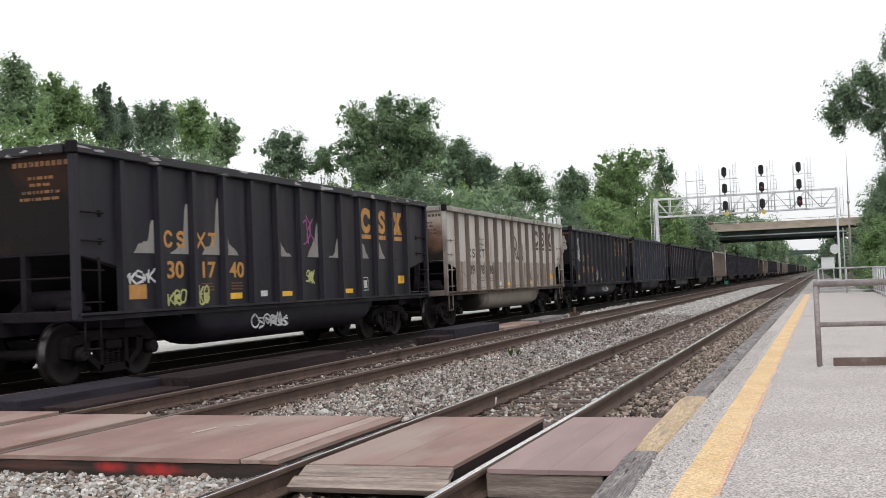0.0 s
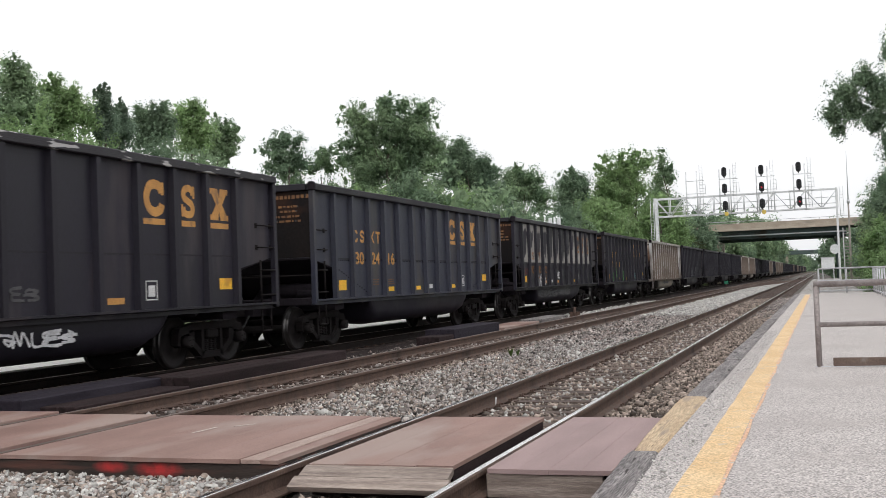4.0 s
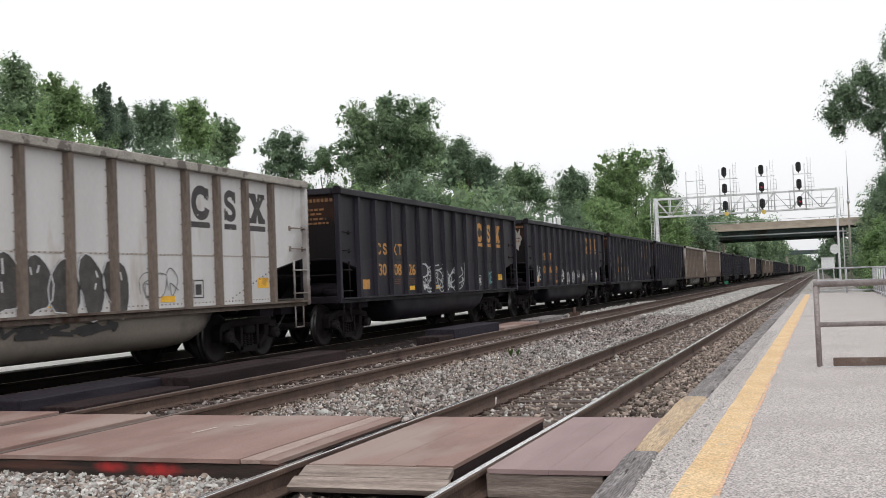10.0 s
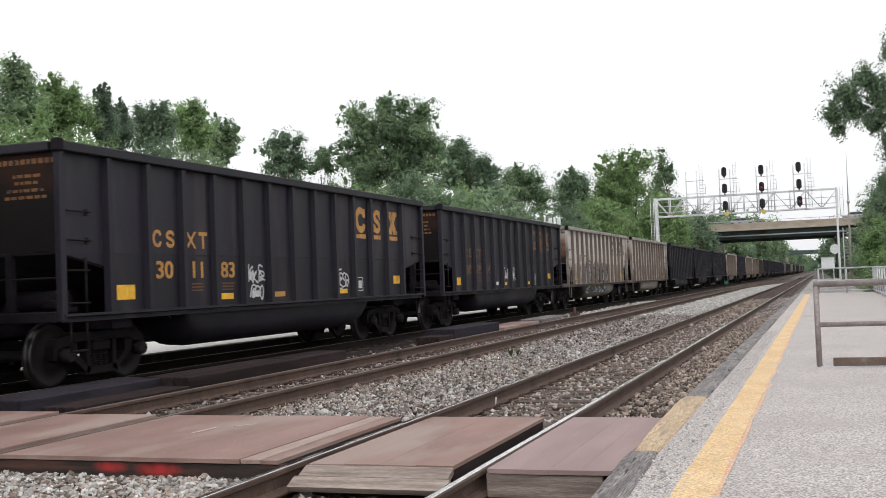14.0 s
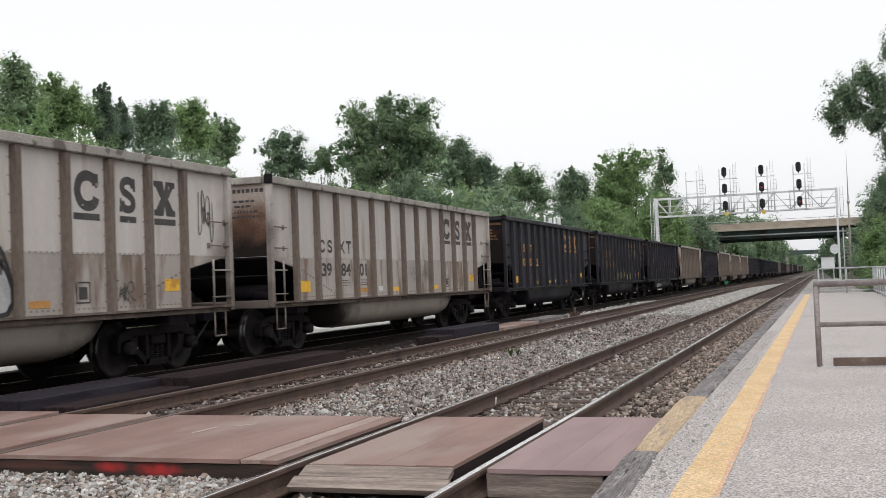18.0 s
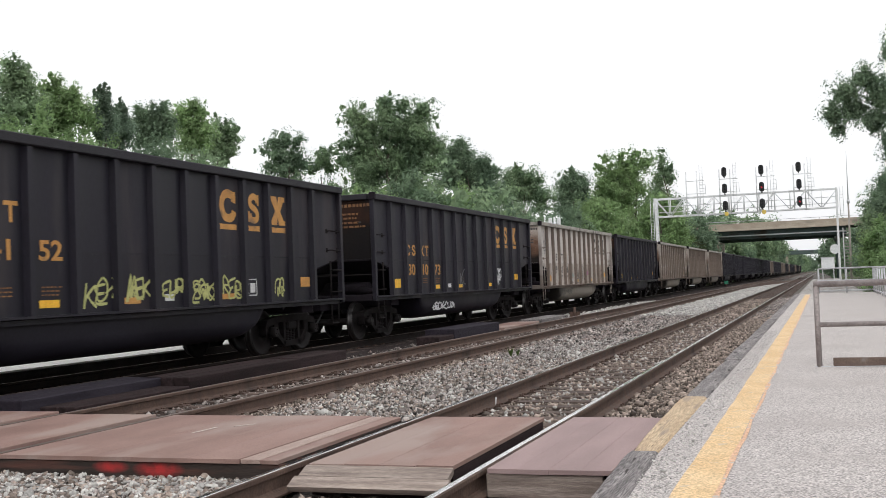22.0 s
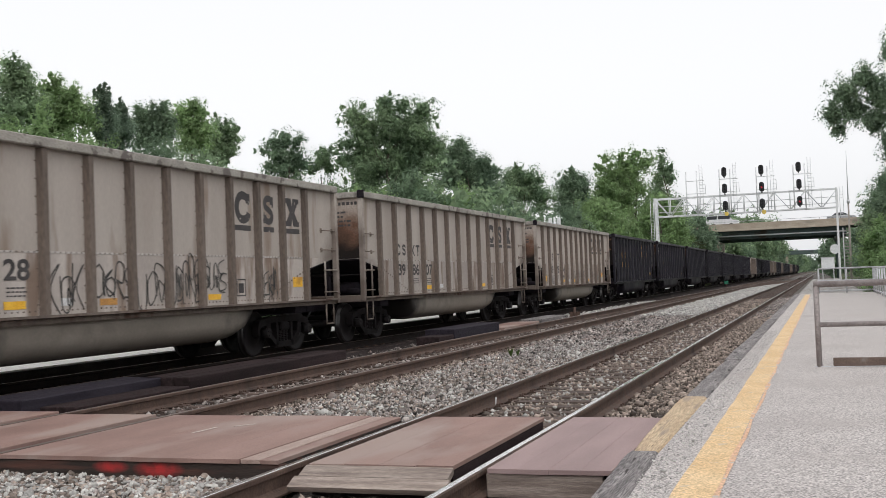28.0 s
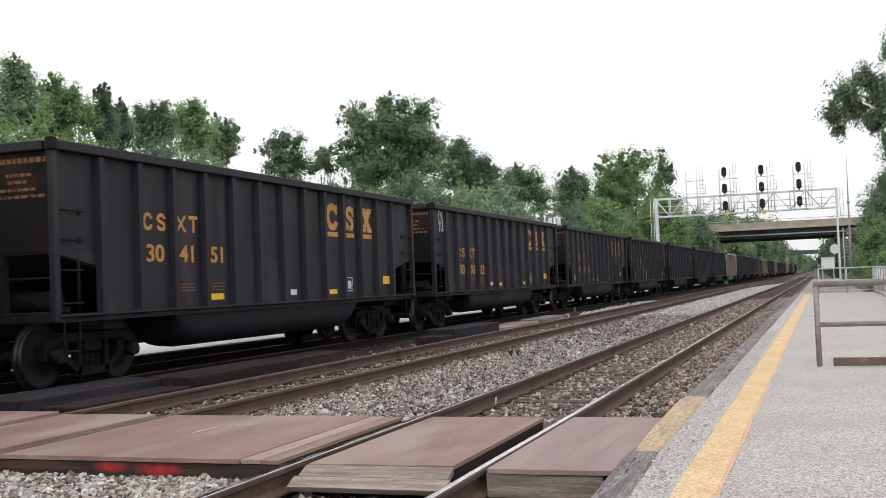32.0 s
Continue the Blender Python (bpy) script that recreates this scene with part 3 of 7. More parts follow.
timber(-10.15, -9.35, 10.75, 13.9, -0.2, 0.09, M["slate_wood"], "slate-grey painted timbers lying beside the train's track", 2)
timber(-9.30, -8.75, 11.0, 13.6, -0.2, -0.02, M["dark_wood"], "dark brown timbers lying on the ballast", 2)
timber(-9.75, -8.85, 13.7, 17.3, -0.2, 0.09, M["dark_wood"], "dark brown timbers lying on the ballast", 3)
timber(-9.75, -9.0, 17.5, 19.6, -0.2, 0.08, M["dark_wood"], "dark brown timbers lying on the ballast", 2)
timber(-9.55, -8.75, 25.5, 29.5, -0.2, 0.18, M["slate_wood"], "dark slate-painted timber block beside the rail", 2)
timber(-9.3, -8.7, 24.2, 25.3, -0.2, 0.06, M["dark_wood"], "short dark timber offcut beside the rail", 1)
timber(-9.65, -8.75, 30.0, 34.0, -0.2, 0.0, M["red_wood"], "faded red timber walkway panel between the tracks", 3)
timber(-9.7, -8.9, 35.0, 39.0, -0.2, 0.02, M["grey_wood"], "weathered grey timber slab beside the rail", 2)

# ---- platform on the far side, behind the train ----
bm = B()
box(bm, -20.2, -13.45, -14, 130, -0.6, 0.10)
tagged(part("far_platform", bm, M["pale_concrete"]), "pale concrete platform behind the train", "platform", "", "structure")
bm = B()
box(bm, -13.44, -13.3, -14, 130, -0.4, 0.085, 0.01)
tagged(part("platform_kerb", bm, M["kerb_black"]), "near-black concrete kerb of the far platform", "kerb", "", "structure")
fence = thing("platform_fence", pose(-19.9, 0, 0.1), "thin dark metal post-and-rail fence", "fence", "", "")
for i in range(40):
    bm = B()
    tube(bm, (0, 4 + 2.4 * i, 0), (0, 4 + 2.4 * i, 1.1), 0.03)
    part("post", bm, M["black_signal"], fence)
for z in (0.55, 1.08):
    bm = B()
    tube(bm, (0, 4, z), (0, 97.6, z), 0.024)
    part("fence_rail", bm, M["black_signal"], fence)

# ---- the coal train ----
M["car_black"] = surf("weathered_black_car_paint", (0.0112, 0.0098, 0.0166), (0.0192, 0.0168, 0.0264), 0.9, 0.55, 0.15, fine=30, stain=(0.034, 0.028, 0.034), stain_scale=1.0, stretch=(1, 1.6, 0.35), vary=0.2, spec=0.35)
M["car_slate"] = surf("faded_slate_car_paint", (0.018, 0.0195, 0.035), (0.028, 0.030, 0.050), 0.9, 0.5, 0.15, fine=30, stain=(0.042, 0.038, 0.040), stain_scale=1.0, stretch=(1, 1.6, 0.35), vary=0.12, spec=0.5)
M["car_tan"] = surf("grimy_cream_car_paint", (0.470, 0.430, 0.405), (0.575, 0.538, 0.510), 0.7, 0.7, 0.1, fine=24, grain=(0.9, 1.08), stain=(0.33, 0.26, 0.21), stain_scale=0.9, stain_at=0.60, stretch=(1, 2.4, 0.32), vary=0.09)
M["car_tan_low"] = surf("dusty_grey_cream_car_paint", (0.400, 0.352, 0.322), (0.520, 0.468, 0.432), 0.9, 0.75, 0.1, fine=24, grain=(0.85, 1.1), stain=(0.22, 0.16, 0.125), stain_scale=1.0, stain_at=0.54, stretch=(1, 2.4, 0.5), vary=0.12)
M["post_rust"] = surf("rusty_car_post", (0.118, 0.090, 0.075), (0.225, 0.180, 0.152), 1.6, 0.8, 0.25, fine=30, stain=(0.085, 0.048, 0.034), stain_scale=2.0, stretch=(1, 1, 0.3), vary=0.1)
M["chord_tan"] = surf("scuffed_cream_top_chord", (0.27, 0.25, 0.225), (0.39, 0.365, 0.33), 2.5, 0.75, 0.3, fine=30, bare=(0.14, 0.12, 0.11), bare_at=0.60, bare_scale=4)
M["chord_black"] = surf("scuffed_black_top_chord", (0.016, 0.0145, 0.019), (0.030, 0.027, 0.033), 2.5, 0.55, 0.3, fine=30, stretch=(1, 0.35, 2.2), bare=(0.42, 0.41, 0.41), bare_at=0.585, bare_scale=5)
M["chord_plain"] = surf("sooty_top_chord", (0.013, 0.012, 0.0165), (0.026, 0.0235, 0.030), 2.5, 0.6, 0.3, fine=30, stretch=(1, 0.35, 2.2), spec=0.3)
M["under"] = surf("near_black_underframe", (0.0140, 0.0118, 0.0150), (0.0235, 0.0195, 0.0240), 3, 0.9, 0.3, fine=30, spec=0.08)
M["truck_grime"] = surf("grimy_cast_steel", (0.0095, 0.0078, 0.0084), (0.018, 0.0142, 0.0148), 5, 0.8, 0.3, fine=40, spec=0.15)
M["wheel"] = surf("wheel_steel", (0.012, 0.0100, 0.0105), (0.022, 0.018, 0.0188), 5, 0.65, 0.1, spec=0.2)
M["tread"] = surf("polished_wheel_tread", (0.065, 0.062, 0.062), (0.10, 0.097, 0.097), 6, 0.42, 0.05, metal=1.0)
M["tub_black"] = surf("sooty_black_tub", (0.0090, 0.0076, 0.0128), (0.0165, 0.0140, 0.0225), 0.9, 0.6, 0.1, fine=20, vary=0.15, spec=0.3)
# cream darkened for grime and for the shade under the car
M["tub_tan"] = surf("grimy_shaded_cream_tub", (0.20, 0.172, 0.145), (0.275, 0.24, 0.205), 0.8, 0.7, 0.15, fine=20, grain=(0.9, 1.08), stain=(0.13, 0.105, 0.09), stain_scale=0.6, stain_at=0.6, vary=0.12)
M["orange"] = surf("orange_marking", (0.46, 0.22, 0.06), (0.58, 0.30, 0.09), 4, 0.6, 0.1, stain=(0.2, 0.12, 0.07), stain_scale=3, stain_at=0.58)
M["faded_orange"] = surf("faded_orange_marking", (0.16, 0.075, 0.035), (0.27, 0.13, 0.05), 4, 0.7, 0.1, bare=(0.05, 0.045, 0.045), bare_at=0.58, bare_scale=7)
M["ghost_orange"] = surf("ghost_of_orange_marking", (0.022, 0.017, 0.021), (0.036, 0.025, 0.026), 4, 0.7, 0.1)
M["reflector"] = surf("yellow_reflector", (0.85, 0.45, 0.03), (0.92, 0.55, 0.06), 4, 0.45, 0.05, stain=(0.6, 0.3, 0.04), stain_scale=3)
M["dark_mark"] = surf("faded_black_lettering", (0.045, 0.041, 0.042), (0.085, 0.078, 0.078), 5, 0.7, 0.1, bare=(0.38, 0.34, 0.31), bare_at=0.66, bare_scale=9)
M["white_mark"] = surf("white_marking", (0.6, 0.6, 0.6), (0.7, 0.7, 0.7), 6, 0.7, 0.1)
M["spray_white"] = surf("white_spray_paint", (0.5, 0.5, 0.52), (0.68, 0.68, 0.7), 6, 0.6, 0.0)
M["spray_grey"] = surf("grey_spray_paint", (0.13, 0.13, 0.14), (0.22, 0.22, 0.235), 6, 0.6, 0.0)
M["spray_faint"] = surf("faint_grey_spray_paint", (0.055, 0.054, 0.058), (0.10, 0.098, 0.105), 6, 0.6, 0.0)
M["spray_green"] = surf("green_spray_paint", (0.07, 0.30, 0.07), (0.12, 0.40, 0.10), 6, 0.6, 0.0)
M["spray_yellow"] = surf("yellow_green_spray_paint", (0.42, 0.43, 0.16), (0.52, 0.52, 0.22), 6, 0.6, 0.0)
M["spray_pink"] = surf("magenta_spray_paint", (0.30, 0.07, 0.22), (0.38, 0.12, 0.30), 6, 0.6, 0.0)
M["spray_heavy"] = surf("heavy_black_spray_paint", (0.022, 0.02, 0.022), (0.045, 0.042, 0.044), 6, 0.6, 0.0)
M["spray_teal"] = surf("teal_spray_paint", (0.12, 0.30, 0.32), (0.18, 0.40, 0.42), 6, 0.6, 0.0)
M["spray_maroon"] = surf("dark_red_spray_paint", (0.09, 0.012, 0.02), (0.12, 0.02, 0.03), 6, 0.6, 0.0)
M["spray_silver_line"] = surf("silver_line_spray_paint", (0.40, 0.43, 0.44), (0.50, 0.53, 0.54), 4, 0.5, 0.0)
M["spray_black"] = surf("black_spray_paint", (0.045, 0.042, 0.042), (0.09, 0.085, 0.08), 6, 0.6, 0.0)
M["spray_silver"] = surf("silver_spray_paint", (0.36, 0.36, 0.37), (0.46, 0.46, 0.47), 4, 0.5, 0.0)
M["peel"] = surf("bare_primer_patch", (0.25, 0.238, 0.222), (0.34, 0.322, 0.305), 3, 0.8, 0.2, fine=30, grain=(0.85, 1.1), stain=(0.17, 0.15, 0.14), stain_scale=2, stretch=(1, 1.5, 0.4), stain_at=0.62)


def sooty_end():
    """Cream end sheets with a brown soot stain of uneven outline across their middle."""
    m = surf("soot_stained_car_end", (0.40, 0.335, 0.29), (0.48, 0.415, 0.365), 1.5, 0.75, 0.15, fine=24)
    nt = m.node_tree
    N, Lk = nt.nodes, nt.links
    b = N["Principled BSDF"]
    base = b.inputs["Base Color"].links[0].from_socket
    co, sep, n = N.new("ShaderNodeTexCoord"), N.new("ShaderNodeSeparateXYZ"), N.new("ShaderNodeTexNoise")
    n.inputs["Scale"].default_value, n.inputs["Detail"].default_value = 1.6, 5
    Lk.new(co.outputs["Object"], sep.inputs[0])
    Lk.new(co.outputs["Object"], n.inputs["Vector"])
    ma = N.new("ShaderNodeMath")
    ma.operation = "MULTIPLY_ADD"
    ma.inputs[1].default_value = 1.3
    Lk.new(n.outputs["Fac"], ma.inputs[0])
    Lk.new(sep.outputs["Z"], ma.inputs[2])
    r = N.new("ShaderNodeValToRGB")
    r.color_ramp.elements[0].position, r.color_ramp.elements[0].color = 0.67, (0.03, 0.022, 0.02, 1)
    r.color_ramp.elements[1].position, r.color_ramp.elements[1].color = 0.91, (1, 1, 1, 1)
    k = r.color_ramp.elements.new(0.785)
    k.color = (0.36, 0.22, 0.16, 1)
    d = N.new("ShaderNodeMath")
    d.operation = "MULTIPLY"
    d.inputs[1].default_value = 0.235
    Lk.new(ma.outputs[0], d.inputs[0])
    Lk.new(d.outputs[0], r.inputs[0])
    x = N.new("ShaderNodeMix")
    x.data_type, x.blend_type = "RGBA", "MULTIPLY"
    x.inputs[0].default_value = 1.0
    Lk.new(base, x.inputs[6])
    Lk.new(r.outputs[0], x.inputs[7])
    Lk.new(x.outputs[2], b.inputs["Base Color"])
    return m


def soot_and_dark_ends(m, lo=6.1, hi=7.3, fall=-0.7, colour=(0.085, 0.055, 0.042), most=0.8):
    """Brown soot blown over the outer corners of a side sheet, with a ragged outline; on the tub, near-black ends."""
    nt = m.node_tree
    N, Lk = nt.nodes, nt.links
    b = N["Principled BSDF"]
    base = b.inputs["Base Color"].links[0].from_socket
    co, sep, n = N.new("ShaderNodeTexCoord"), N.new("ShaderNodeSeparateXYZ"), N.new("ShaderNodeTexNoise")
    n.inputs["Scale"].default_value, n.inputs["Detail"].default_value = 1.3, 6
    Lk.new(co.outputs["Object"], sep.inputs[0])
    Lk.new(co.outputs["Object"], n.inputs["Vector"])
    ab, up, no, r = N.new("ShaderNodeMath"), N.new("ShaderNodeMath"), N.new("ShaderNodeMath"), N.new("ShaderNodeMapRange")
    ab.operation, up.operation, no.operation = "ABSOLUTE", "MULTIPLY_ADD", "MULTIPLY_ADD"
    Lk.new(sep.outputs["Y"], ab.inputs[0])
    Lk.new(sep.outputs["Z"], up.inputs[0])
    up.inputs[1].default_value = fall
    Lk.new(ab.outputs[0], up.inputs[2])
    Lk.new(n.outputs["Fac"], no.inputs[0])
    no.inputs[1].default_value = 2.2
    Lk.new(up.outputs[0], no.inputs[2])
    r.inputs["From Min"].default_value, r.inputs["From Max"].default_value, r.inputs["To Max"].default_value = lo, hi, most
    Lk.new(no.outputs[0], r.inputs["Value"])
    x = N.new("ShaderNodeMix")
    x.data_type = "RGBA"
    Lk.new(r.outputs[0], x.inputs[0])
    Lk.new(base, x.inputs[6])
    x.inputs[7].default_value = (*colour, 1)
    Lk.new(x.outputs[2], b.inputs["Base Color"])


M["car_brown"] = surf("browned_cream_car_paint", (0.405, 0.352, 0.312), (0.505, 0.452, 0.410), 0.7, 0.7, 0.1, fine=24, grain=(0.9, 1.08), stain=(0.28, 0.21, 0.165), stain_scale=0.9, stain_at=0.59, stretch=(1, 2.2, 0.4), vary=0.08)
M["car_pale"] = surf("pale_grey_car_paint", (0.545, 0.535, 0.535), (0.625, 0.615, 0.615), 0.7, 0.7, 0.1, fine=24, grain=(0.92, 1.06), stain=(0.40, 0.35, 0.315), stain_scale=0.9, stain_at=0.60, stretch=(1, 2.4, 0.4), vary=0.04)
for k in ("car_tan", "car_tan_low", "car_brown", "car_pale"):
    soot_and_dark_ends(M[k])
# the tub's colour turns near black towards both ends
soot_and_dark_ends(M["tub_tan"], 3.9, 4.7, 0.0, (0.018, 0.015, 0.014), 0.95)
M["end_tan"] = sooty_end()
M["end_black"] = surf("rust_streaked_black_end", (0.010, 0.0085, 0.0092), (0.018, 0.0135, 0.0125), 1.2, 0.8, 0.15, fine=24, stain=(0.032, 0.016, 0.011), stain_scale=0.9, stain_at=0.48, spec=0.15)

PITCH, HALF = 16.1, 7.3
POSTS = [-6.19 + 1.003 * i for i in range(13)]
WHEEL_R = 0.475


SHORT = 0.957                             # the later cars are shorter
STEP = {"now": 1.0}


def panel_mid(i):
    return (-5.689 + 1.003 * i) * STEP["now"]


def keep(bm, name, mat_):
    """A mesh made once and shared."""
    me = bpy.data.meshes.new(name)
    bmesh.ops.recalc_face_normals(bm, faces=bm.faces)
    bm.to_mesh(me)
    bm.free()
    for x in mat_ if isinstance(mat_, (list, tuple)) else [mat_]:
        me.materials.append(x)
    return me


def side_sheet():
    bm = B()
    extrude_poly(bm, [(-7.3, 3.46), (7.3, 3.46), (7.3, 1.98), (-7.3, 1.98)], "x", 1.48, 1.50)
    return bm


def lower_sheet():
    bm = B()
    extrude_poly(bm, [(-7.3, 1.98), (7.3, 1.98), (6.06, 1.76), (6.06, 1.05), (-6.06, 1.05), (-6.06, 1.76)], "x", 1.48, 1.4985)
    return bm


def end_sheet():
    """Upright upper sheet and the slope that runs in under it; at the end of negative y."""
    bm = B()
    box(bm, -1.478, 1.478, -7.29, -7.27, 2.0, 3.46)
    return bm


def slope_sheet():
    """The slope that runs in under the end of the car."""
    return extrude_poly(B(), [(-7.28, 1.995), (-7.28, 1.96), (-6.06, 1.72), (-4.5, 0.92), (-4.5, 0.98), (-6.06, 1.77)], "x", -1.476, 1.476)


def brake_gear():
    """Air reservoir and brake cylinder on the end platform."""
    bm = B()
    tube(bm, (0.35, -6.72, 1.30), (1.15, -6.72, 1.30), 0.15, n=14)
    tube(bm, (1.0, -6.95, 1.22), (1.38, -6.95, 1.22), 0.10, 0.07, 12)
    box(bm, 0.95, 1.35, -7.0, -6.7, 1.12, 1.2, 0.01)
    return bm


def tub():
    bm = B()
    sec = [(1.44, 1.0), (1.44, 0.74), (1.39, 0.585), (1.21, 0.465), (0.93, 0.41), (0.62, 0.425), (0.40, 0.52), (0.30, 0.67)]
    sec = sec + [(-x, z) for x, z in sec[::-1]]
    rings = []
    for y, k in ((-4.0, 0.1), (-3.9, 0.5), (-3.78, 0.78), (-3.6, 0.93), (-3.35, 1.0), (3.0, 1.0), (3.3, 0.93), (3.5, 0.78), (3.65, 0.5), (3.75, 0.1)):
        rings.append([bm.verts.new((x, y, 1.0 - (1.0 - z) * k)) for x, z in sec])
    for a, b in zip(rings, rings[1:]):
        for i in range(len(sec) - 1):
            bm.faces.new((a[i], a[i + 1], b[i + 1], b[i])).smooth = True
    bm.faces.new(rings[0])
    bm.faces.new(rings[-1][::-1])
    return bm


def wheelset():
    bm = B()
    prof = [(0.09, 0.11), (0.09, 0.20), (0.045, 0.24), (0.035, 0.36), (0.06, 0.415), (0.065, WHEEL_R - 0.012), (0.03, WHEEL_R), (-0.035, WHEEL_R + 0.004), (-0.042, WHEEL_R + 0.026), (-0.062, WHEEL_R + 0.026), (-0.068, 0.41), (-0.02, 0.36), (-0.01, 0.22), (-0.07, 0.20), (-0.07, 0.11)]
    n = 28
    for s in (-1, 1):
        rings = [[bm.verts.new((s * (GAUGE / 2 + px), r * math.cos(2 * math.pi * i / n), r * math.sin(2 * math.pi * i / n))) for i in range(n)] for px, r in prof]
        for j, (a, b) in enumerate(zip(rings, rings[1:])):
            for i in range(n):
                f = bm.faces.new((a[i], a[(i + 1) % n], b[(i + 1) % n], b[i]))
                f.smooth, f.material_index = True, 1 if j in (5, 6) else 0
    tube(bm, (-1.0, 0, 0), (1.0, 0, 0), 0.085, n=12)
    for s in (-1, 1):
        tube(bm, (s * 1.0, 0, 0), (s * 1.17, 0, 0), 0.115, 0.10, 12)
        for q in range(3):
            a = q * 2.1
            tube(bm, (s * 1.165, 0.06 * math.cos(a), 0.06 * math.sin(a)), (s * 1.19, 0.06 * math.cos(a), 0.06 * math.sin(a)), 0.018, n=6)
    return bm


def side_frame(s):
    """Cast side frame of a truck: top chord, pedestals over the bearings, slanting struts, bolster opening."""
    bm = B()
    x0, x1 = s * 0.96 - 0.075, s * 0.96 + 0.075
    extrude_poly(bm, [(-1.12, 0.60), (-1.05, 0.72), (-0.55, 0.80), (0.55, 0.80), (1.05, 0.72), (1.12, 0.60), (1.0, 0.585), (0.5, 0.665), (-0.5, 0.665), (-1.0, 0.585)], "x", x0, x1)
    for k in (-1, 1):
        extrude_poly(bm, [(k * 1.12, 0.62), (k * 1.12, 0.42), (k * 1.04, 0.40), (k * 1.02, 0.60)], "x", x0, x1)
        extrude_poly(bm, [(k * 0.76, 0.66), (k * 0.76, 0.44), (k * 0.68, 0.40), (k * 0.34, 0.16), (k * 0.26, 0.22), (k * 0.58, 0.46), (k * 0.60, 0.68)], "x", x0, x1)
        extrude_poly(bm, [(k * 0.36, 0.68), (k * 0.36, 0.24), (k * 0.27, 0.24), (k * 0.27, 0.68)], "x", x0, x1)
    extrude_poly(bm, [(-0.40, 0.15), (0.40, 0.15), (0.34, 0.27), (-0.34, 0.27)], "x", x0, x1)
    return bm


def spring():
    bm = B()
    rings = [[bm.verts.new(((0.066 if i % 2 else 0.05) * math.cos(2 * math.pi * j / 10), (0.066 if i % 2 else 0.05) * math.sin(2 * math.pi * j / 10), 0.27 + 0.22 * i / 12)) for j in range(10)] for i in range(13)]
    for a, b in zip(rings, rings[1:]):
        for j in range(10):
            bm.faces.new((a[j], a[(j + 1) % 10], b[(j + 1) % 10], b[j]))
    return bm


def bolster():
    bm = B()
    box(bm, -1.06, 1.06, -0.2, 0.2, 0.49, 0.66, 0.03)
    return bm


def brake_shoe(k):
    bm = B()
    extrude_poly(bm, [(k * 0.42, 0.36), (k * 0.36, 0.40), (k * 0.34, 0.50), (k * 0.38, 0.60), (k * 0.43, 0.58), (k * 0.40, 0.48)], "x", -0.80, -0.70)
    extrude_poly(bm, [(k * 0.42, 0.36), (k * 0.36, 0.40), (k * 0.34, 0.50), (k * 0.38, 0.60), (k * 0.43, 0.58), (k * 0.40, 0.48)], "x", 0.70, 0.80)
    box(bm, -0.8, 0.8, k * 0.37 - 0.03, k * 0.37 + 0.03, 0.44, 0.50)
    return bm


def coupler():
    bm = B()
    box(bm, -0.07, 0.07, -7.9, -7.2, 0.80, 0.95, 0.02)
    extrude_poly(bm, [(-0.16, -7.95), (-0.12, -7.78), (0.12, -7.78), (0.17, -7.92), (0.13, -8.07), (0.03, -8.0), (-0.05, -8.0), (-0.10, -8.09)], "z", 0.74, 1.0)
    return bm


def hose():
    bm = B()
    return pipe(bm, [(0.25, -7.5, 0.8), (0.27, -7.75, 0.62), (0.22, -7.95, 0.42), (0.1, -8.06, 0.36)], 0.022, 6)


MESH = {}


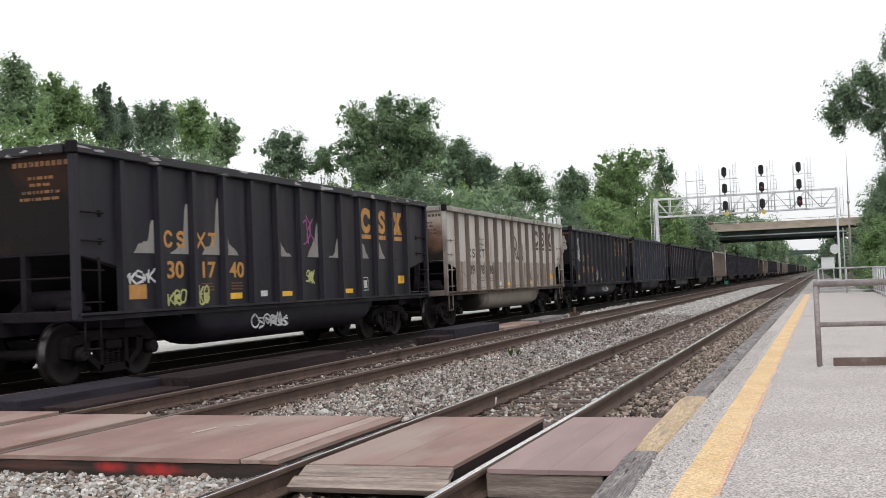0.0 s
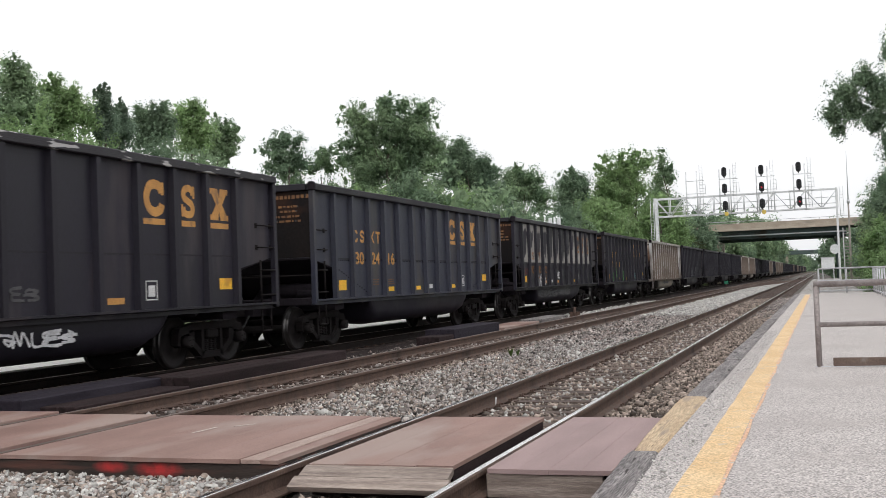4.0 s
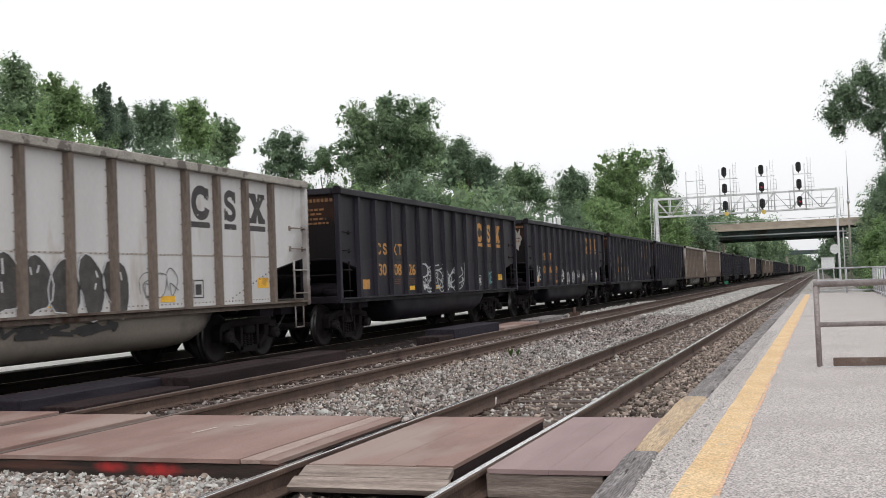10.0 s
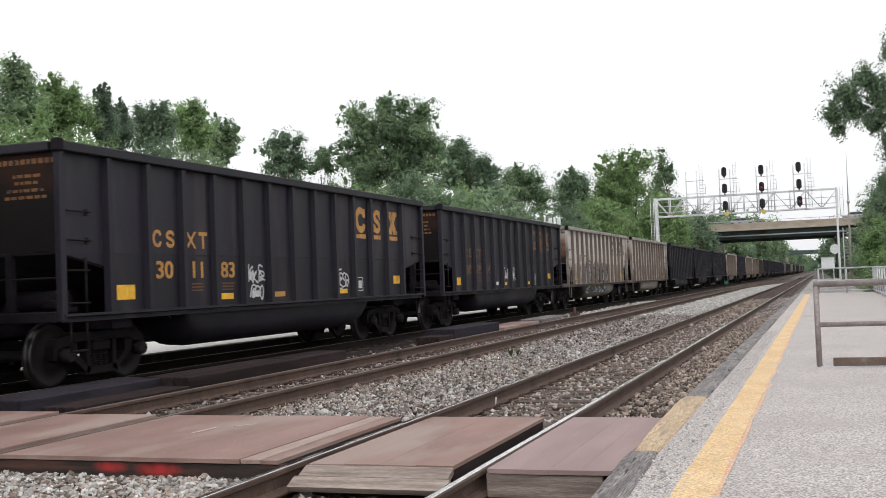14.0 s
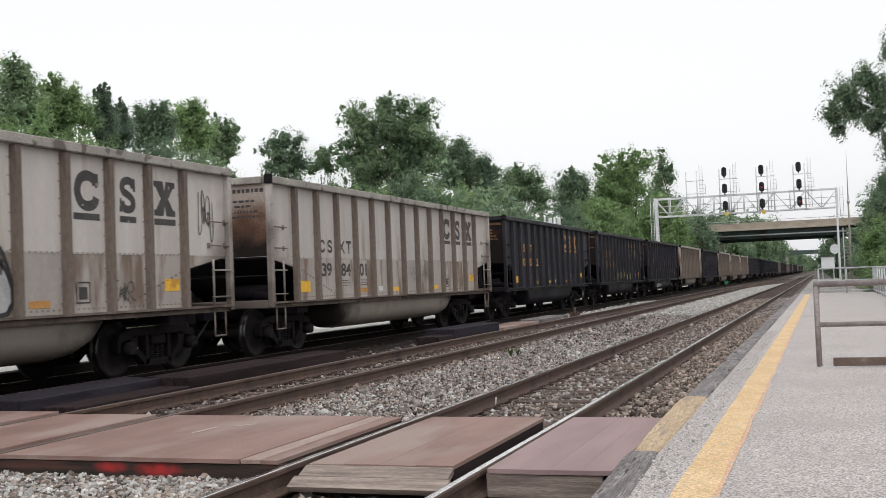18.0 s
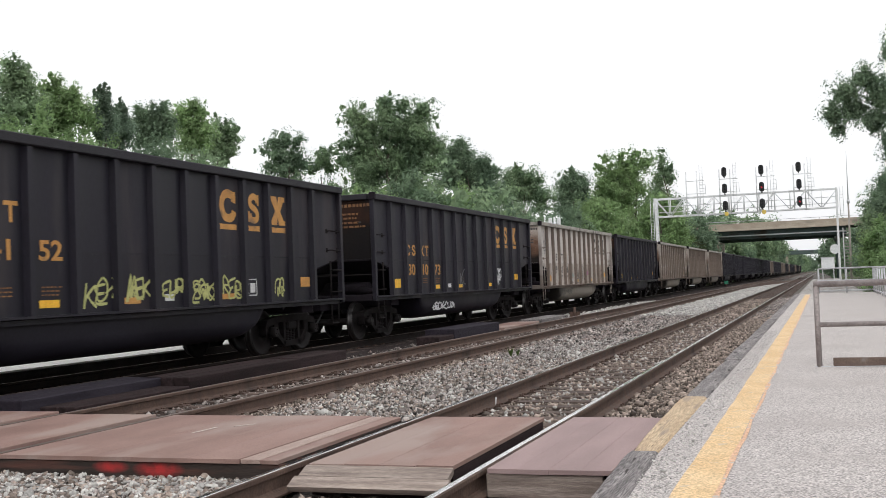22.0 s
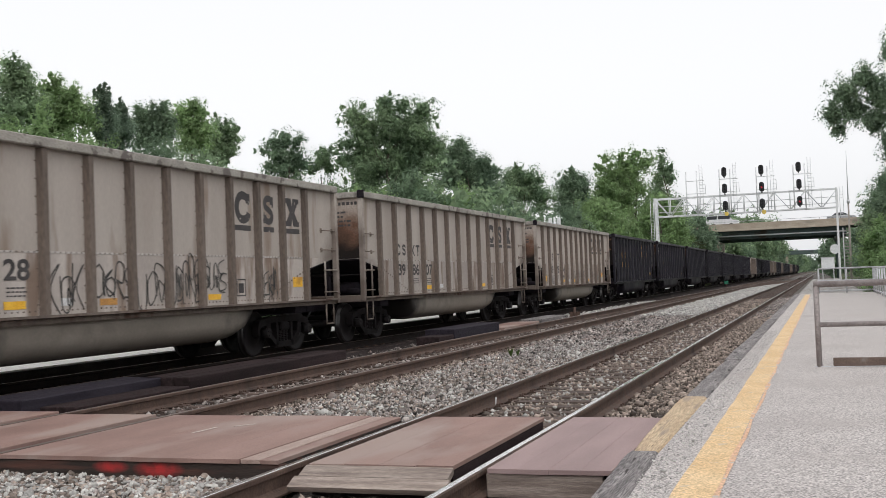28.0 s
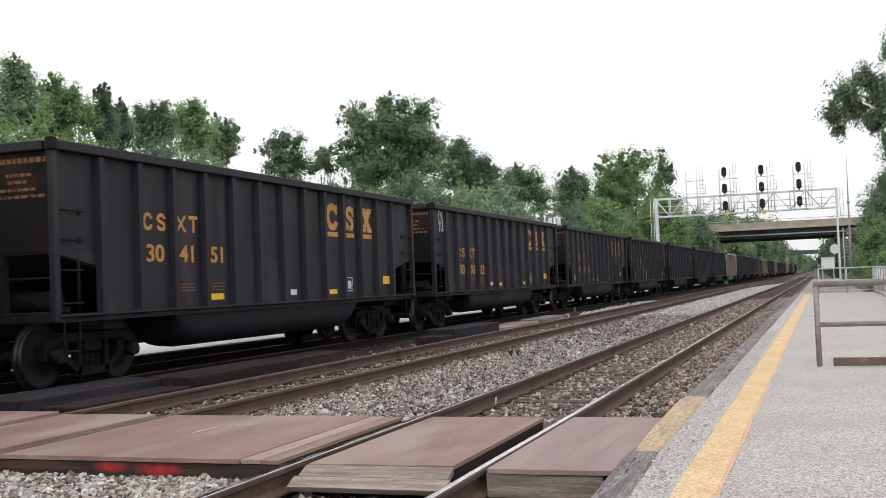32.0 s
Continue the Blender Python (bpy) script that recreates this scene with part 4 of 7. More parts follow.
def car_meshes(kind):
    tan = kind in ("tan", "rust", "pale")
    body = M["car_pale"] if kind == "pale" else M["car_brown"] if kind == "rust" else M["car_tan"] if tan else M["car_slate"] if kind == "slate" else M["car_black"]
    post = M["post_rust"] if tan else body
    chord = M["chord_tan"] if tan else M["chord_black"] if kind == "scuffed" else M["chord_plain"]
    g = {}
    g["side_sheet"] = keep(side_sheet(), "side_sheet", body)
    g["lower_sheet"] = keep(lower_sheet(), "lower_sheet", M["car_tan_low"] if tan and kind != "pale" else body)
    g["end_sheet"] = keep(end_sheet(), "end_sheet", M["end_tan"] if tan else M["end_black"])
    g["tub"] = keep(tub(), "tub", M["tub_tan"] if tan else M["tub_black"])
    bm = B()
    extrude_poly(bm, [(-0.075, 0), (0.075, 0), (0.052, 0.10), (-0.052, 0.10)], "z", 1.06, 3.42)
    bmesh.ops.rotate(bm, verts=bm.verts, cent=(0, 0, 0), matrix=Matrix.Rotation(-math.pi / 2, 3, "Z"))
    g["side_post"] = keep(bm, "side_post", post)
    bm = B()
    box(bm, 1.44, 1.63, -7.33, 7.33, 3.43, 3.575, 0.015)
    g["top_chord"] = keep(bm, "top_chord", chord)
    bm = B()
    box(bm, -1.435, 1.435, -7.38, -7.22, 3.43, 3.57, 0.015)
    g["end_chord"] = keep(bm, "end_chord", chord)
    bm = B()
    box(bm, 1.50, 1.645, -7.40, -7.27, 3.42, 3.605, 0.02)
    g["corner_casting"] = keep(bm, "corner_casting", M["under"])
    bm = B()
    extrude_poly(bm, [(1.40, 1.10), (1.62, 1.10), (1.62, 1.065), (1.52, 1.05), (1.52, 0.98), (1.40, 0.98)], "y", -7.3, 7.3)
    g["side_sill"] = keep(bm, "side_sill", post if tan else body)
    bm = B()
    box(bm, 1.49, 1.60, -7.34, -7.22, 1.0, 3.43, 0.012)
    if tan:
        for i in range(14):
            for y in (-7.31, -7.25):
                tube(bm, (1.60, y, 1.2 + 0.165 * i), (1.612, y, 1.2 + 0.165 * i), 0.016, n=6)
    g["corner_post"] = keep(bm, "corner_post", body)
    bm = B()
    box(bm, -1.49, 1.49, -7.36, -7.20, 0.98, 1.14, 0.015)
    g["end_sill"] = keep(bm, "end_sill", body if tan else M["under"])
    bm = B()
    box(bm, -0.05, 0.05, -7.30, -7.18, 1.14, 2.0, 0.01)
    g["end_post"] = keep(bm, "end_post", M["under"])
    g["end_rail"] = keep(tube(B(), (-1.49, -7.27, 1.62), (1.49, -7.27, 1.62), 0.018, n=6), "end_rail", M["truck_grime"])
    bm = B()
    box(bm, -0.27, 0.27, -7.7, 7.7, 0.78, 1.04)
    box(bm, -1.45, 1.45, -5.2, 5.2, 0.99, 1.045)
    for y in (-5.75, 5.75):
        box(bm, -1.42, 1.42, y - 0.25, y + 0.25, 0.84, 1.0)
        extrude_poly(bm, [(y - 0.9, 1.0), (y + 0.9, 1.0), (y + 0.7, 1.5), (y - 0.2, 1.45)], "x", -0.4, 0.4)
    g["underframe"] = keep(bm, "underframe", M["under"])
    bm = B()
    for z in (1.25, 1.72):
        pipe(bm, [(1.52, -7.2, z), (1.60, -7.2, z), (1.60, -6.72, z), (1.52, -6.72, z)], 0.016, 6)
    tube(bm, (1.54, -6.74, 1.08), (1.54, -6.74, 1.92), 0.022, n=6)
    tube(bm, (1.54, -7.1, 0.98), (1.54, -7.1, 0.55), 0.018, n=6)
    tube(bm, (1.54, -6.74, 0.98), (1.54, -6.74, 0.55), 0.018, n=6)
    tube(bm, (1.54, -7.1, 0.56), (1.54, -6.74, 0.56), 0.018, n=6)
    g["ladder"] = keep(bm, "ladder", body if tan else M["truck_grime"])
    bm = B()
    pipe(bm, [(1.50, -7.2, 0), (1.585, -7.2, 0), (1.585, -6.66, 0), (1.50, -6.66, 0)], 0.014, 6)
    for y in (-7.2, -6.66):
        box(bm, 1.50, 1.515, y - 0.04, y + 0.04, -0.05, 0.05, 0.004)
    g["grab_iron"] = keep(bm, "grab_iron", M["post_rust"] if tan else M["truck_grime"])
    bm = B()
    box(bm, 1.499, 1.5025, -6.05, 6.05, 1.965, 1.995)
    g["seam_strip"] = keep(bm, "seam_strip", M["car_tan"] if tan else M["chord_plain"])
    if tan:
        bm = B()
        for i in range(12):
            for z in (1.16, 1.98):
                for q in range(7):
                    y = POSTS[i] + 0.16 + 0.115 * q
                    tube(bm, (1.50, y, z), (1.508, y, z), 0.014, n=5)
        for i in range(13):
            for q in range(9):
                for sy in (-0.075, 0.075):
                    tube(bm, (1.50, POSTS[i] + sy * 1.3, 1.25 + 0.25 * q), (1.51, POSTS[i] + sy * 1.3, 1.25 + 0.25 * q), 0.012, n=5)
        for k in (-1, 1):
            for q in range(14):
                f = q / 13
                tube(bm, (1.50, k * (4.35 + 1.65 * f), 1.22 + 0.55 * f), (1.51, k * (4.35 + 1.65 * f), 1.22 + 0.55 * f), 0.017, n=5)
        g["rivets"] = keep(bm, "rivets", M["post_rust"])
    if kind == "slate":
        bm = B()
        for i in range(12):
            for q in range(7):
                y = POSTS[i] + 0.16 + 0.115 * q
                tube(bm, (1.4985, y, 1.945), (1.510, y, 1.945), 0.016, n=5)
        for k in (-1, 1):
            for q in range(14):
                f = q / 13
                tube(bm, (1.4985, k * (4.35 + 1.65 * f), 1.22 + 0.55 * f), (1.510, k * (4.35 + 1.65 * f), 1.22 + 0.55 * f), 0.015, n=5)
        g["rivets"] = keep(bm, "rivets", M["under"])
    return g


# slope sheet and brake gear take the near-black underframe colour on every car
SHARED = {"slope_sheet": keep(slope_sheet(), "slope_sheet", M["under"]), "brake_gear": keep(brake_gear(), "brake_gear", M["under"]), "coupler": keep(coupler(), "coupler", M["truck_grime"]), "air_hose": keep(hose(), "air_hose", M["black_rubber"]), "wheelset": keep(wheelset(), "wheelset", [M["wheel"], M["tread"]]),
          "side_frame_r": keep(side_frame(1), "side_frame", M["truck_grime"]), "side_frame_l": keep(side_frame(-1), "side_frame", M["truck_grime"]),
          "spring": keep(spring(), "spring", M["truck_grime"]), "bolster": keep(bolster(), "bolster", M["truck_grime"]),
          "brake_a": keep(brake_shoe(1), "brake_shoe", M["under"]), "brake_b": keep(brake_shoe(-1), "brake_shoe", M["under"])}
TURN = pose(0, 0, 0, 0, 0, 180)


SHORTER = {}
WHOLE = ("coupler", "air_hose", "truck", "side_frame", "wheelset", "spring", "brake_shoe", "side_post")


def shorter(me):
    if me.name not in SHORTER:
        c = me.copy()
        c.transform(Matrix.Diagonal((1, SHORT, 1, 1)))
        SHORTER[me.name] = c
    return SHORTER[me.name]


def build_car(kind, label, full, short=False):
    g = MESH[kind] if kind in MESH else MESH.setdefault(kind, car_meshes(kind))
    k = SHORT if short else 1.0
    car = thing("coal_gondola", pose(XC3, 0, 0), label, "rail car", "coal train cars")
    put = lambda name, me, parent=car, m=None: part(name, shorter(me) if short and name not in WHOLE else me, [], parent, m=m)
    for m in (None, TURN):
        put("side_sheet", g["side_sheet"], m=m)
        put("lower_sheet", g["lower_sheet"], m=m)
        put("end_sheet", g["end_sheet"], m=m)
        put("slope_sheet", SHARED["slope_sheet"], m=m)
        put("top_chord", g["top_chord"], m=m)
        put("end_chord", g["end_chord"], m=m)
        put("side_sill", g["side_sill"], m=m)
        put("end_sill", g["end_sill"], m=m)
        put("coupler", SHARED["coupler"], m=m)
        for x in (-0.62, 0.62):
            put("end_post", g["end_post"], m=pose(x, 0, 0) if m is None else TURN @ pose(x, 0, 0))
        put("end_rail", g["end_rail"], m=m)
        for y in POSTS:
            put("side_post", g["side_post"], m=(pose(1.5, y * k, 0) if m is None else TURN @ pose(1.5, y * k, 0)))
        if "rivets" in g:
            tagged(put("rivets", g["rivets"], m=m), kind="stuff")
        put("seam_strip", g["seam_strip"], m=m)
    mirror = Matrix.Diagonal((1, -1, 1, 1))
    for m in (None, TURN, mirror, TURN @ mirror):
        put("corner_post", g["corner_post"], m=m)
        put("ladder", g["ladder"], m=m)
        for z in (2.16, 2.58):
            put("grab_iron", g["grab_iron"], m=pose(0, 0, z) if m is None else m @ pose(0, 0, z))
    put("corner_casting", g["corner_casting"])
    put("corner_casting", g["corner_casting"], m=TURN)
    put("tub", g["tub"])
    put("brake_gear", SHARED["brake_gear"])
    put("underframe", g["underframe"])
    if full:
        for m in (None, TURN):
            put("air_hose", SHARED["air_hose"], m=m)
    for y in (-5.75, 5.75):
        tr = put("truck", SHARED["bolster"], m=pose(0, y * k, 0))
        put("side_frame", SHARED["side_frame_r"], tr)
        put("side_frame", SHARED["side_frame_l"], tr)
        for w in (-0.9, 0.9):
            put("wheelset", SHARED["wheelset"], tr, pose(0, w, WHEEL_R))
        if full:
            for s in (-0.96, 0.96):
                for q in (-0.14, 0.0, 0.14):
                    put("spring", SHARED["spring"], tr, pose(s, q, 0))
            put("brake_shoe", SHARED["brake_a"], tr)
            put("brake_shoe", SHARED["brake_b"], tr)
    return car


# markings on the side that faces the platform, at x = 1.503
def flat(bm, pts, x=1.504, thick=0.003):
    """A thin painted shape, pts as (y, z)."""
    return extrude_poly(bm, pts, "x", x - thick, x)


def rect(bm, y0, y1, z0, z1, x=1.504):
    return flat(bm, [(y0, z0), (y1, z0), (y1, z1), (y0, z1)], x)


def ribbon(bm, path, half, x=1.5035):
    """A stroke of even width along a rounded path of (y, z)."""
    pts = []
    for j in range(len(path) - 1):
        p0, p1, p2, p3 = (Vector(path[min(max(g, 0), len(path) - 1)]) for g in (j - 1, j, j + 1, j + 2))
        for f in (0.0, 0.33, 0.66):
            pts.append(0.5 * (2 * p1 + (p2 - p0) * f + (2 * p0 - 5 * p1 + 4 * p2 - p3) * f * f + (3 * p1 - p0 - 3 * p2 + p3) * f**3))
    pts.append(Vector(path[-1]))
    row = []
    for j, p in enumerate(pts):
        d = (pts[min(j + 1, len(pts) - 1)] - pts[max(j - 1, 0)]).normalized()
        n = Vector((-d.y, d.x)) * half
        row.append((bm.verts.new((x, p.x + n.x, p.y + n.y)), bm.verts.new((x, p.x - n.x, p.y - n.y))))
    for u, v in zip(row, row[1:]):
        bm.faces.new((u[0], u[1], v[1], v[0]))
    return bm


def blocks(bm, y, z, w, h, shape, t):
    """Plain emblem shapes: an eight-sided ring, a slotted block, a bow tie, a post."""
    y0, y1, z0, z1 = y - w / 2, y + w / 2, z, z + h
    if shape in ("ring", "slots"):
        path = {"ring": [(0.86, 0.66), (0.80, 0.82), (0.54, 0.90), (0.28, 0.80), (0.16, 0.5), (0.28, 0.20), (0.54, 0.10), (0.80, 0.18), (0.88, 0.34)],
                "slots": [(0.84, 0.70), (0.76, 0.85), (0.5, 0.90), (0.24, 0.83), (0.17, 0.70), (0.27, 0.58), (0.5, 0.51), (0.74, 0.42), (0.83, 0.29), (0.76, 0.15), (0.5, 0.10), (0.24, 0.15), (0.14, 0.31)]}[shape]
        ribbon(bm, [(y0 + w * p, z0 + h * q) for p, q in path], t * 0.5)
        if t > 0.1:
            rect(bm, y1 - w * 0.16, y1 - w * 0.03, z1 - h * 0.40, z1 - h * 0.03)
            if shape == "slots":
                rect(bm, y0 + w * 0.01, y0 + w * 0.14, z0 + h * 0.03, z0 + h * 0.40)
    elif shape == "cross":
        for k in (-1, 1):
            flat(bm, [(y - k * w / 2 - t * 0.55, z0), (y - k * w / 2 + t * 0.55, z0), (y + k * w / 2 + t * 0.55, z1), (y + k * w / 2 - t * 0.55, z1)], 1.504 + 0.001 * k)
    elif shape == "tie":
        a, e, n, zc = h * 0.17, w * 0.09, w * 0.07, z0 + h / 2
        flat(bm, [(y0, z1), (y0, z1 - a), (y0 + e, z1 - a), (y - w * 0.17, zc), (y0 + e, z0 + a), (y0, z0 + a), (y0, z0), (y - n, z0), (y, zc - h * 0.2), (y + n, z0), (y1, z0), (y1, z0 + a), (y1 - e, z0 + a), (y + w * 0.17, zc), (y1 - e, z1 - a), (y1, z1 - a), (y1, z1), (y + n, z1), (y, zc + h * 0.2), (y - n, z1)])
    else:
        rect(bm, y0, y1, z1 - t, z1)
        rect(bm, y - t / 2, y + t / 2, z0, z1 - t)
    return bm


DIGITS = {}


def digit_mesh(text):
    """A number as a flat mesh, upright and centred, reading along +y as seen from +x."""
    if text not in DIGITS:
        cu = bpy.data.curves.new("number", "FONT")
        cu.body, cu.size, cu.align_x, cu.extrude, cu.offset = text, 0.40, "CENTER", 0.0015, 0.009
        ob = bpy.data.objects.new("number", cu)
        scene.collection.objects.link(ob)
        bpy.context.view_layer.update()
        me = bpy.data.meshes.new_from_object(ob.evaluated_get(bpy.context.evaluated_depsgraph_get()))
        bpy.data.objects.remove(ob)
        me.transform(Matrix(((0, 0, 1, 0), (1.28, 0, 0, 0), (0, 0.98, 0, 0), (0, 0, 0, 1))))
        DIGITS[text] = me
    return DIGITS[text]


STROKES = [
    [(0.5, 1), (0.05, 0.75), (0.1, 0.2), (0.5, 0), (0.95, 0.3), (0.9, 0.8), (0.5, 1.02)],
    [(0, 0), (0.2, 1), (0.4, 0.2), (0.65, 0.95), (1, 0)],
    [(1, 0.9), (0.3, 1), (0.1, 0.7), (0.8, 0.4), (0.9, 0.1), (0.1, 0)],
    [(0, 1), (0.05, 0), (0.1, 0.5), (0.9, 1), (0.25, 0.5), (1, 0)],
    [(0, 0), (0.05, 1), (0.8, 0.9), (0.7, 0.5), (0.1, 0.45), (1, 0)],
    [(0.1, 0.2), (0, 0.8), (0.5, 1), (1, 0.7), (0.6, 0.1), (0.4, 0.6), (1.1, 0.3)],
    [(1, 1), (0, 0.9), (0.1, 0.5), (0.7, 0.55), (0.1, 0.45), (0, 0.05), (1, 0)],
    [(0, 0.3), (1, 0.6), (0.7, 0.95), (1.05, 0.6), (0.75, 0.15)],
    [(0.1, 1), (0.15, 0.1), (0.6, 0), (0.95, 0.3), (0.9, 1)],
]


def scribble(seed, y0, y1, z0, z1, letters=5, width=0.014, x=1.507):
    """Quick sprayed strokes, loops and jags side by side and over one another."""
    rng = random.Random(seed)
    w, h = (y1 - y0) / letters, z1 - z0
    bm = B()
    lift = 0.0
    for i in range(letters):
        for again in range(1 if rng.random() < 0.55 else 2):
            st = rng.choice(STROKES)
            cy, cz = y0 + w * (i - 0.1 + 0.15 * again), z0 + h * rng.uniform(-0.06, 0.12)
            sw, sh, lean = w * rng.uniform(0.9, 1.25), h * rng.uniform(0.7, 1.0) * (1 if not again else 0.7), rng.uniform(-0.1, 0.25)
            knots = []
            for p, q in st:
                q += rng.uniform(-0.09, 0.09)
                knots.append((cy + sw * (p + rng.uniform(-0.09, 0.09) + lean * q), cz + sh * q))
            pts = []
            for j in range(len(knots) - 1):
                p0, p1, p2, p3 = (Vector(knots[min(max(g, 0), len(knots) - 1)]) for g in (j - 1, j, j + 1, j + 2))
                for q in range(5):
                    f = q / 5
                    pts.append(0.5 * (2 * p1 + (p2 - p0) * f + (2 * p0 - 5 * p1 + 4 * p2 - p3) * f * f + (3 * p1 - p0 - 3 * p2 + p3) * f**3))
            pts.append(Vector(knots[-1]))
            row = []
            for j, p in enumerate(pts):
                d = pts[min(j + 1, len(pts) - 1)] - pts[max(j - 1, 0)]
                n = Vector((-d.y, d.x)).normalized() * width * rng.uniform(0.75, 1.1) if d.length > 1e-6 else Vector((0, width))
                lift += 0.00004
                row.append((bm.verts.new((x + lift, p.x + n.x, p.y + n.y)), bm.verts.new((x + lift, p.x - n.x, p.y - n.y))))
            for u, v in zip(row, row[1:]):
                bm.faces.new((u[0], u[1], v[1], v[0]))
    return bm


def peel_patch(seed, y0, y1, z0, top, keep_mid):
    """Lost paint: either pale from the seam upwards with a ragged hanging tongue of paint left in the middle, or torn mounds and spikes that lean on the posts."""
    rng = random.Random(seed)
    bm = B()
    n = 26
    foot, side = rng.uniform(0.05, 0.42), rng.uniform(0.06, 0.26)
    left, right, crown = rng.random() < 0.75, rng.random() < 0.6, rng.random() < 0.55
    tilt = rng.uniform(-0.35, 0.35)
    lean, mound, spike = rng.choice((0.0, 1.0)), rng.uniform(0.15, 0.5), rng.uniform(0.3, 1.0)
    wob_a = wob_b = 0.0
    low, high = [], []
    for i in range(n + 1):
        s = i / n
        wob_a = wob_a * 0.6 + rng.uniform(-0.08, 0.08)
        wob_b = wob_b * 0.6 + rng.uniform(-0.05, 0.05)
        if keep_mid:
            d = abs(s - lean)
            a = max(0.0, 1 - d / 0.62) ** 0.7 * mound + min(1.0, max(0.0, (0.19 - d) / 0.09)) * spike * (1 - 0.5 * mound) + wob_a * 0.6
            a, b = (0.0 if d > 0.66 else a), 1.0
        else:
            d = abs(s - 0.5 - tilt * 0.3) * 2
            a = foot + d**2 * 0.5 + wob_a
            b = 1.0 - max(0.0, (0.16 if crown else -0.05) + wob_b)
            if (left and s < side) or (right and s > 1 - side * 0.8):
                a += 0.45
        low.append(min(1.0, max(0.0, a)))
        high.append(min(1.0, max(low[-1], b)))
    low = [0.25 * low[max(0, i - 1)] + 0.5 * low[i] + 0.25 * low[min(n, i + 1)] for i in range(n + 1)]
    at = lambda i, f: bm.verts.new((1.5025, y0 + (y1 - y0) * i / n, z0 + (top - z0) * f))
    for i in range(n):
        if max(low[i], low[i + 1]) > 0.02:
            bm.faces.new((at(i, 0), at(i + 1, 0), at(i + 1, low[i + 1] + 0.001), at(i, low[i] + 0.001)))
        if min(high[i], high[i + 1]) < 0.98 and not keep_mid:
            bm.faces.new((at(i, high[i]), at(i + 1, high[i + 1]), at(i + 1, 1.001), at(i, 1.001)))
    return bm


def end_peel(seed):
    """A ragged bare patch on the end sheet."""
    rng = random.Random(seed)
    bm = B()
    pts = []
    for j in range(18):
        a = 2 * math.pi * j / 18
        r = rng.uniform(0.55, 1.15)
        pts.append((1.2 + 0.22 * r * math.cos(a), 2.85 + 0.42 * r * math.sin(a)))
    return extrude_poly(bm, pts, "y", -7.2955, -7.293)


def bubble(seed, y0, y1, z0, z1, count, x=1.508, thin=0.93):
    """Fat rounded sprayed shapes side by side: the fills and their outlines."""
    rng = random.Random(seed)
    out = []
    w = (y1 - y0) / count
    for i in range(count):
        fill, line = B(), B()
        cy, cz = y0 + w * (i + 0.5), (z0 + z1) / 2 + rng.uniform(-0.06, 0.06)
        ph, pts = rng.uniform(0, 6), []
        for j in range(16):
            a = 2 * math.pi * j / 16
            r = 1 + 0.16 * math.sin(2 * a + ph) + 0.10 * math.sin(3 * a + 2 * ph)
            pts.append((cy + w * 0.52 * r * math.cos(a), cz + (z1 - z0) * 0.5 * r * math.sin(a)))
        flat(fill, pts, x + 0.0006 * i, 0.0005)
        inner = [(cy + (p[0] - cy) * thin, cz + (p[1] - cz) * (thin + 0.02)) for p in pts]
        for j in range(16):
            q = (j + 1) % 16
            flat(line, [pts[j], pts[q], inner[q], inner[j]], x + 0.008, 0.001)
        for q in range(2):
            ya, za = cy + rng.uniform(-0.2, 0.2) * w, cz + rng.uniform(-0.25, 0.25) * (z1 - z0)
            dy, dz = rng.uniform(-0.1, 0.1) * w, rng.uniform(0.1, 0.3) * (z1 - z0)
            flat(line, [(ya, za), (ya + 0.035, za), (ya + 0.035 + dy, za + dz), (ya + dy, za + dz)], x + 0.008, 0.001)
        out.append((fill, line))
    return out


LATE = ("30 24", "30 35", "30 41", "30 47")
SCUFFED = ("30 17 40", "30 17 68")


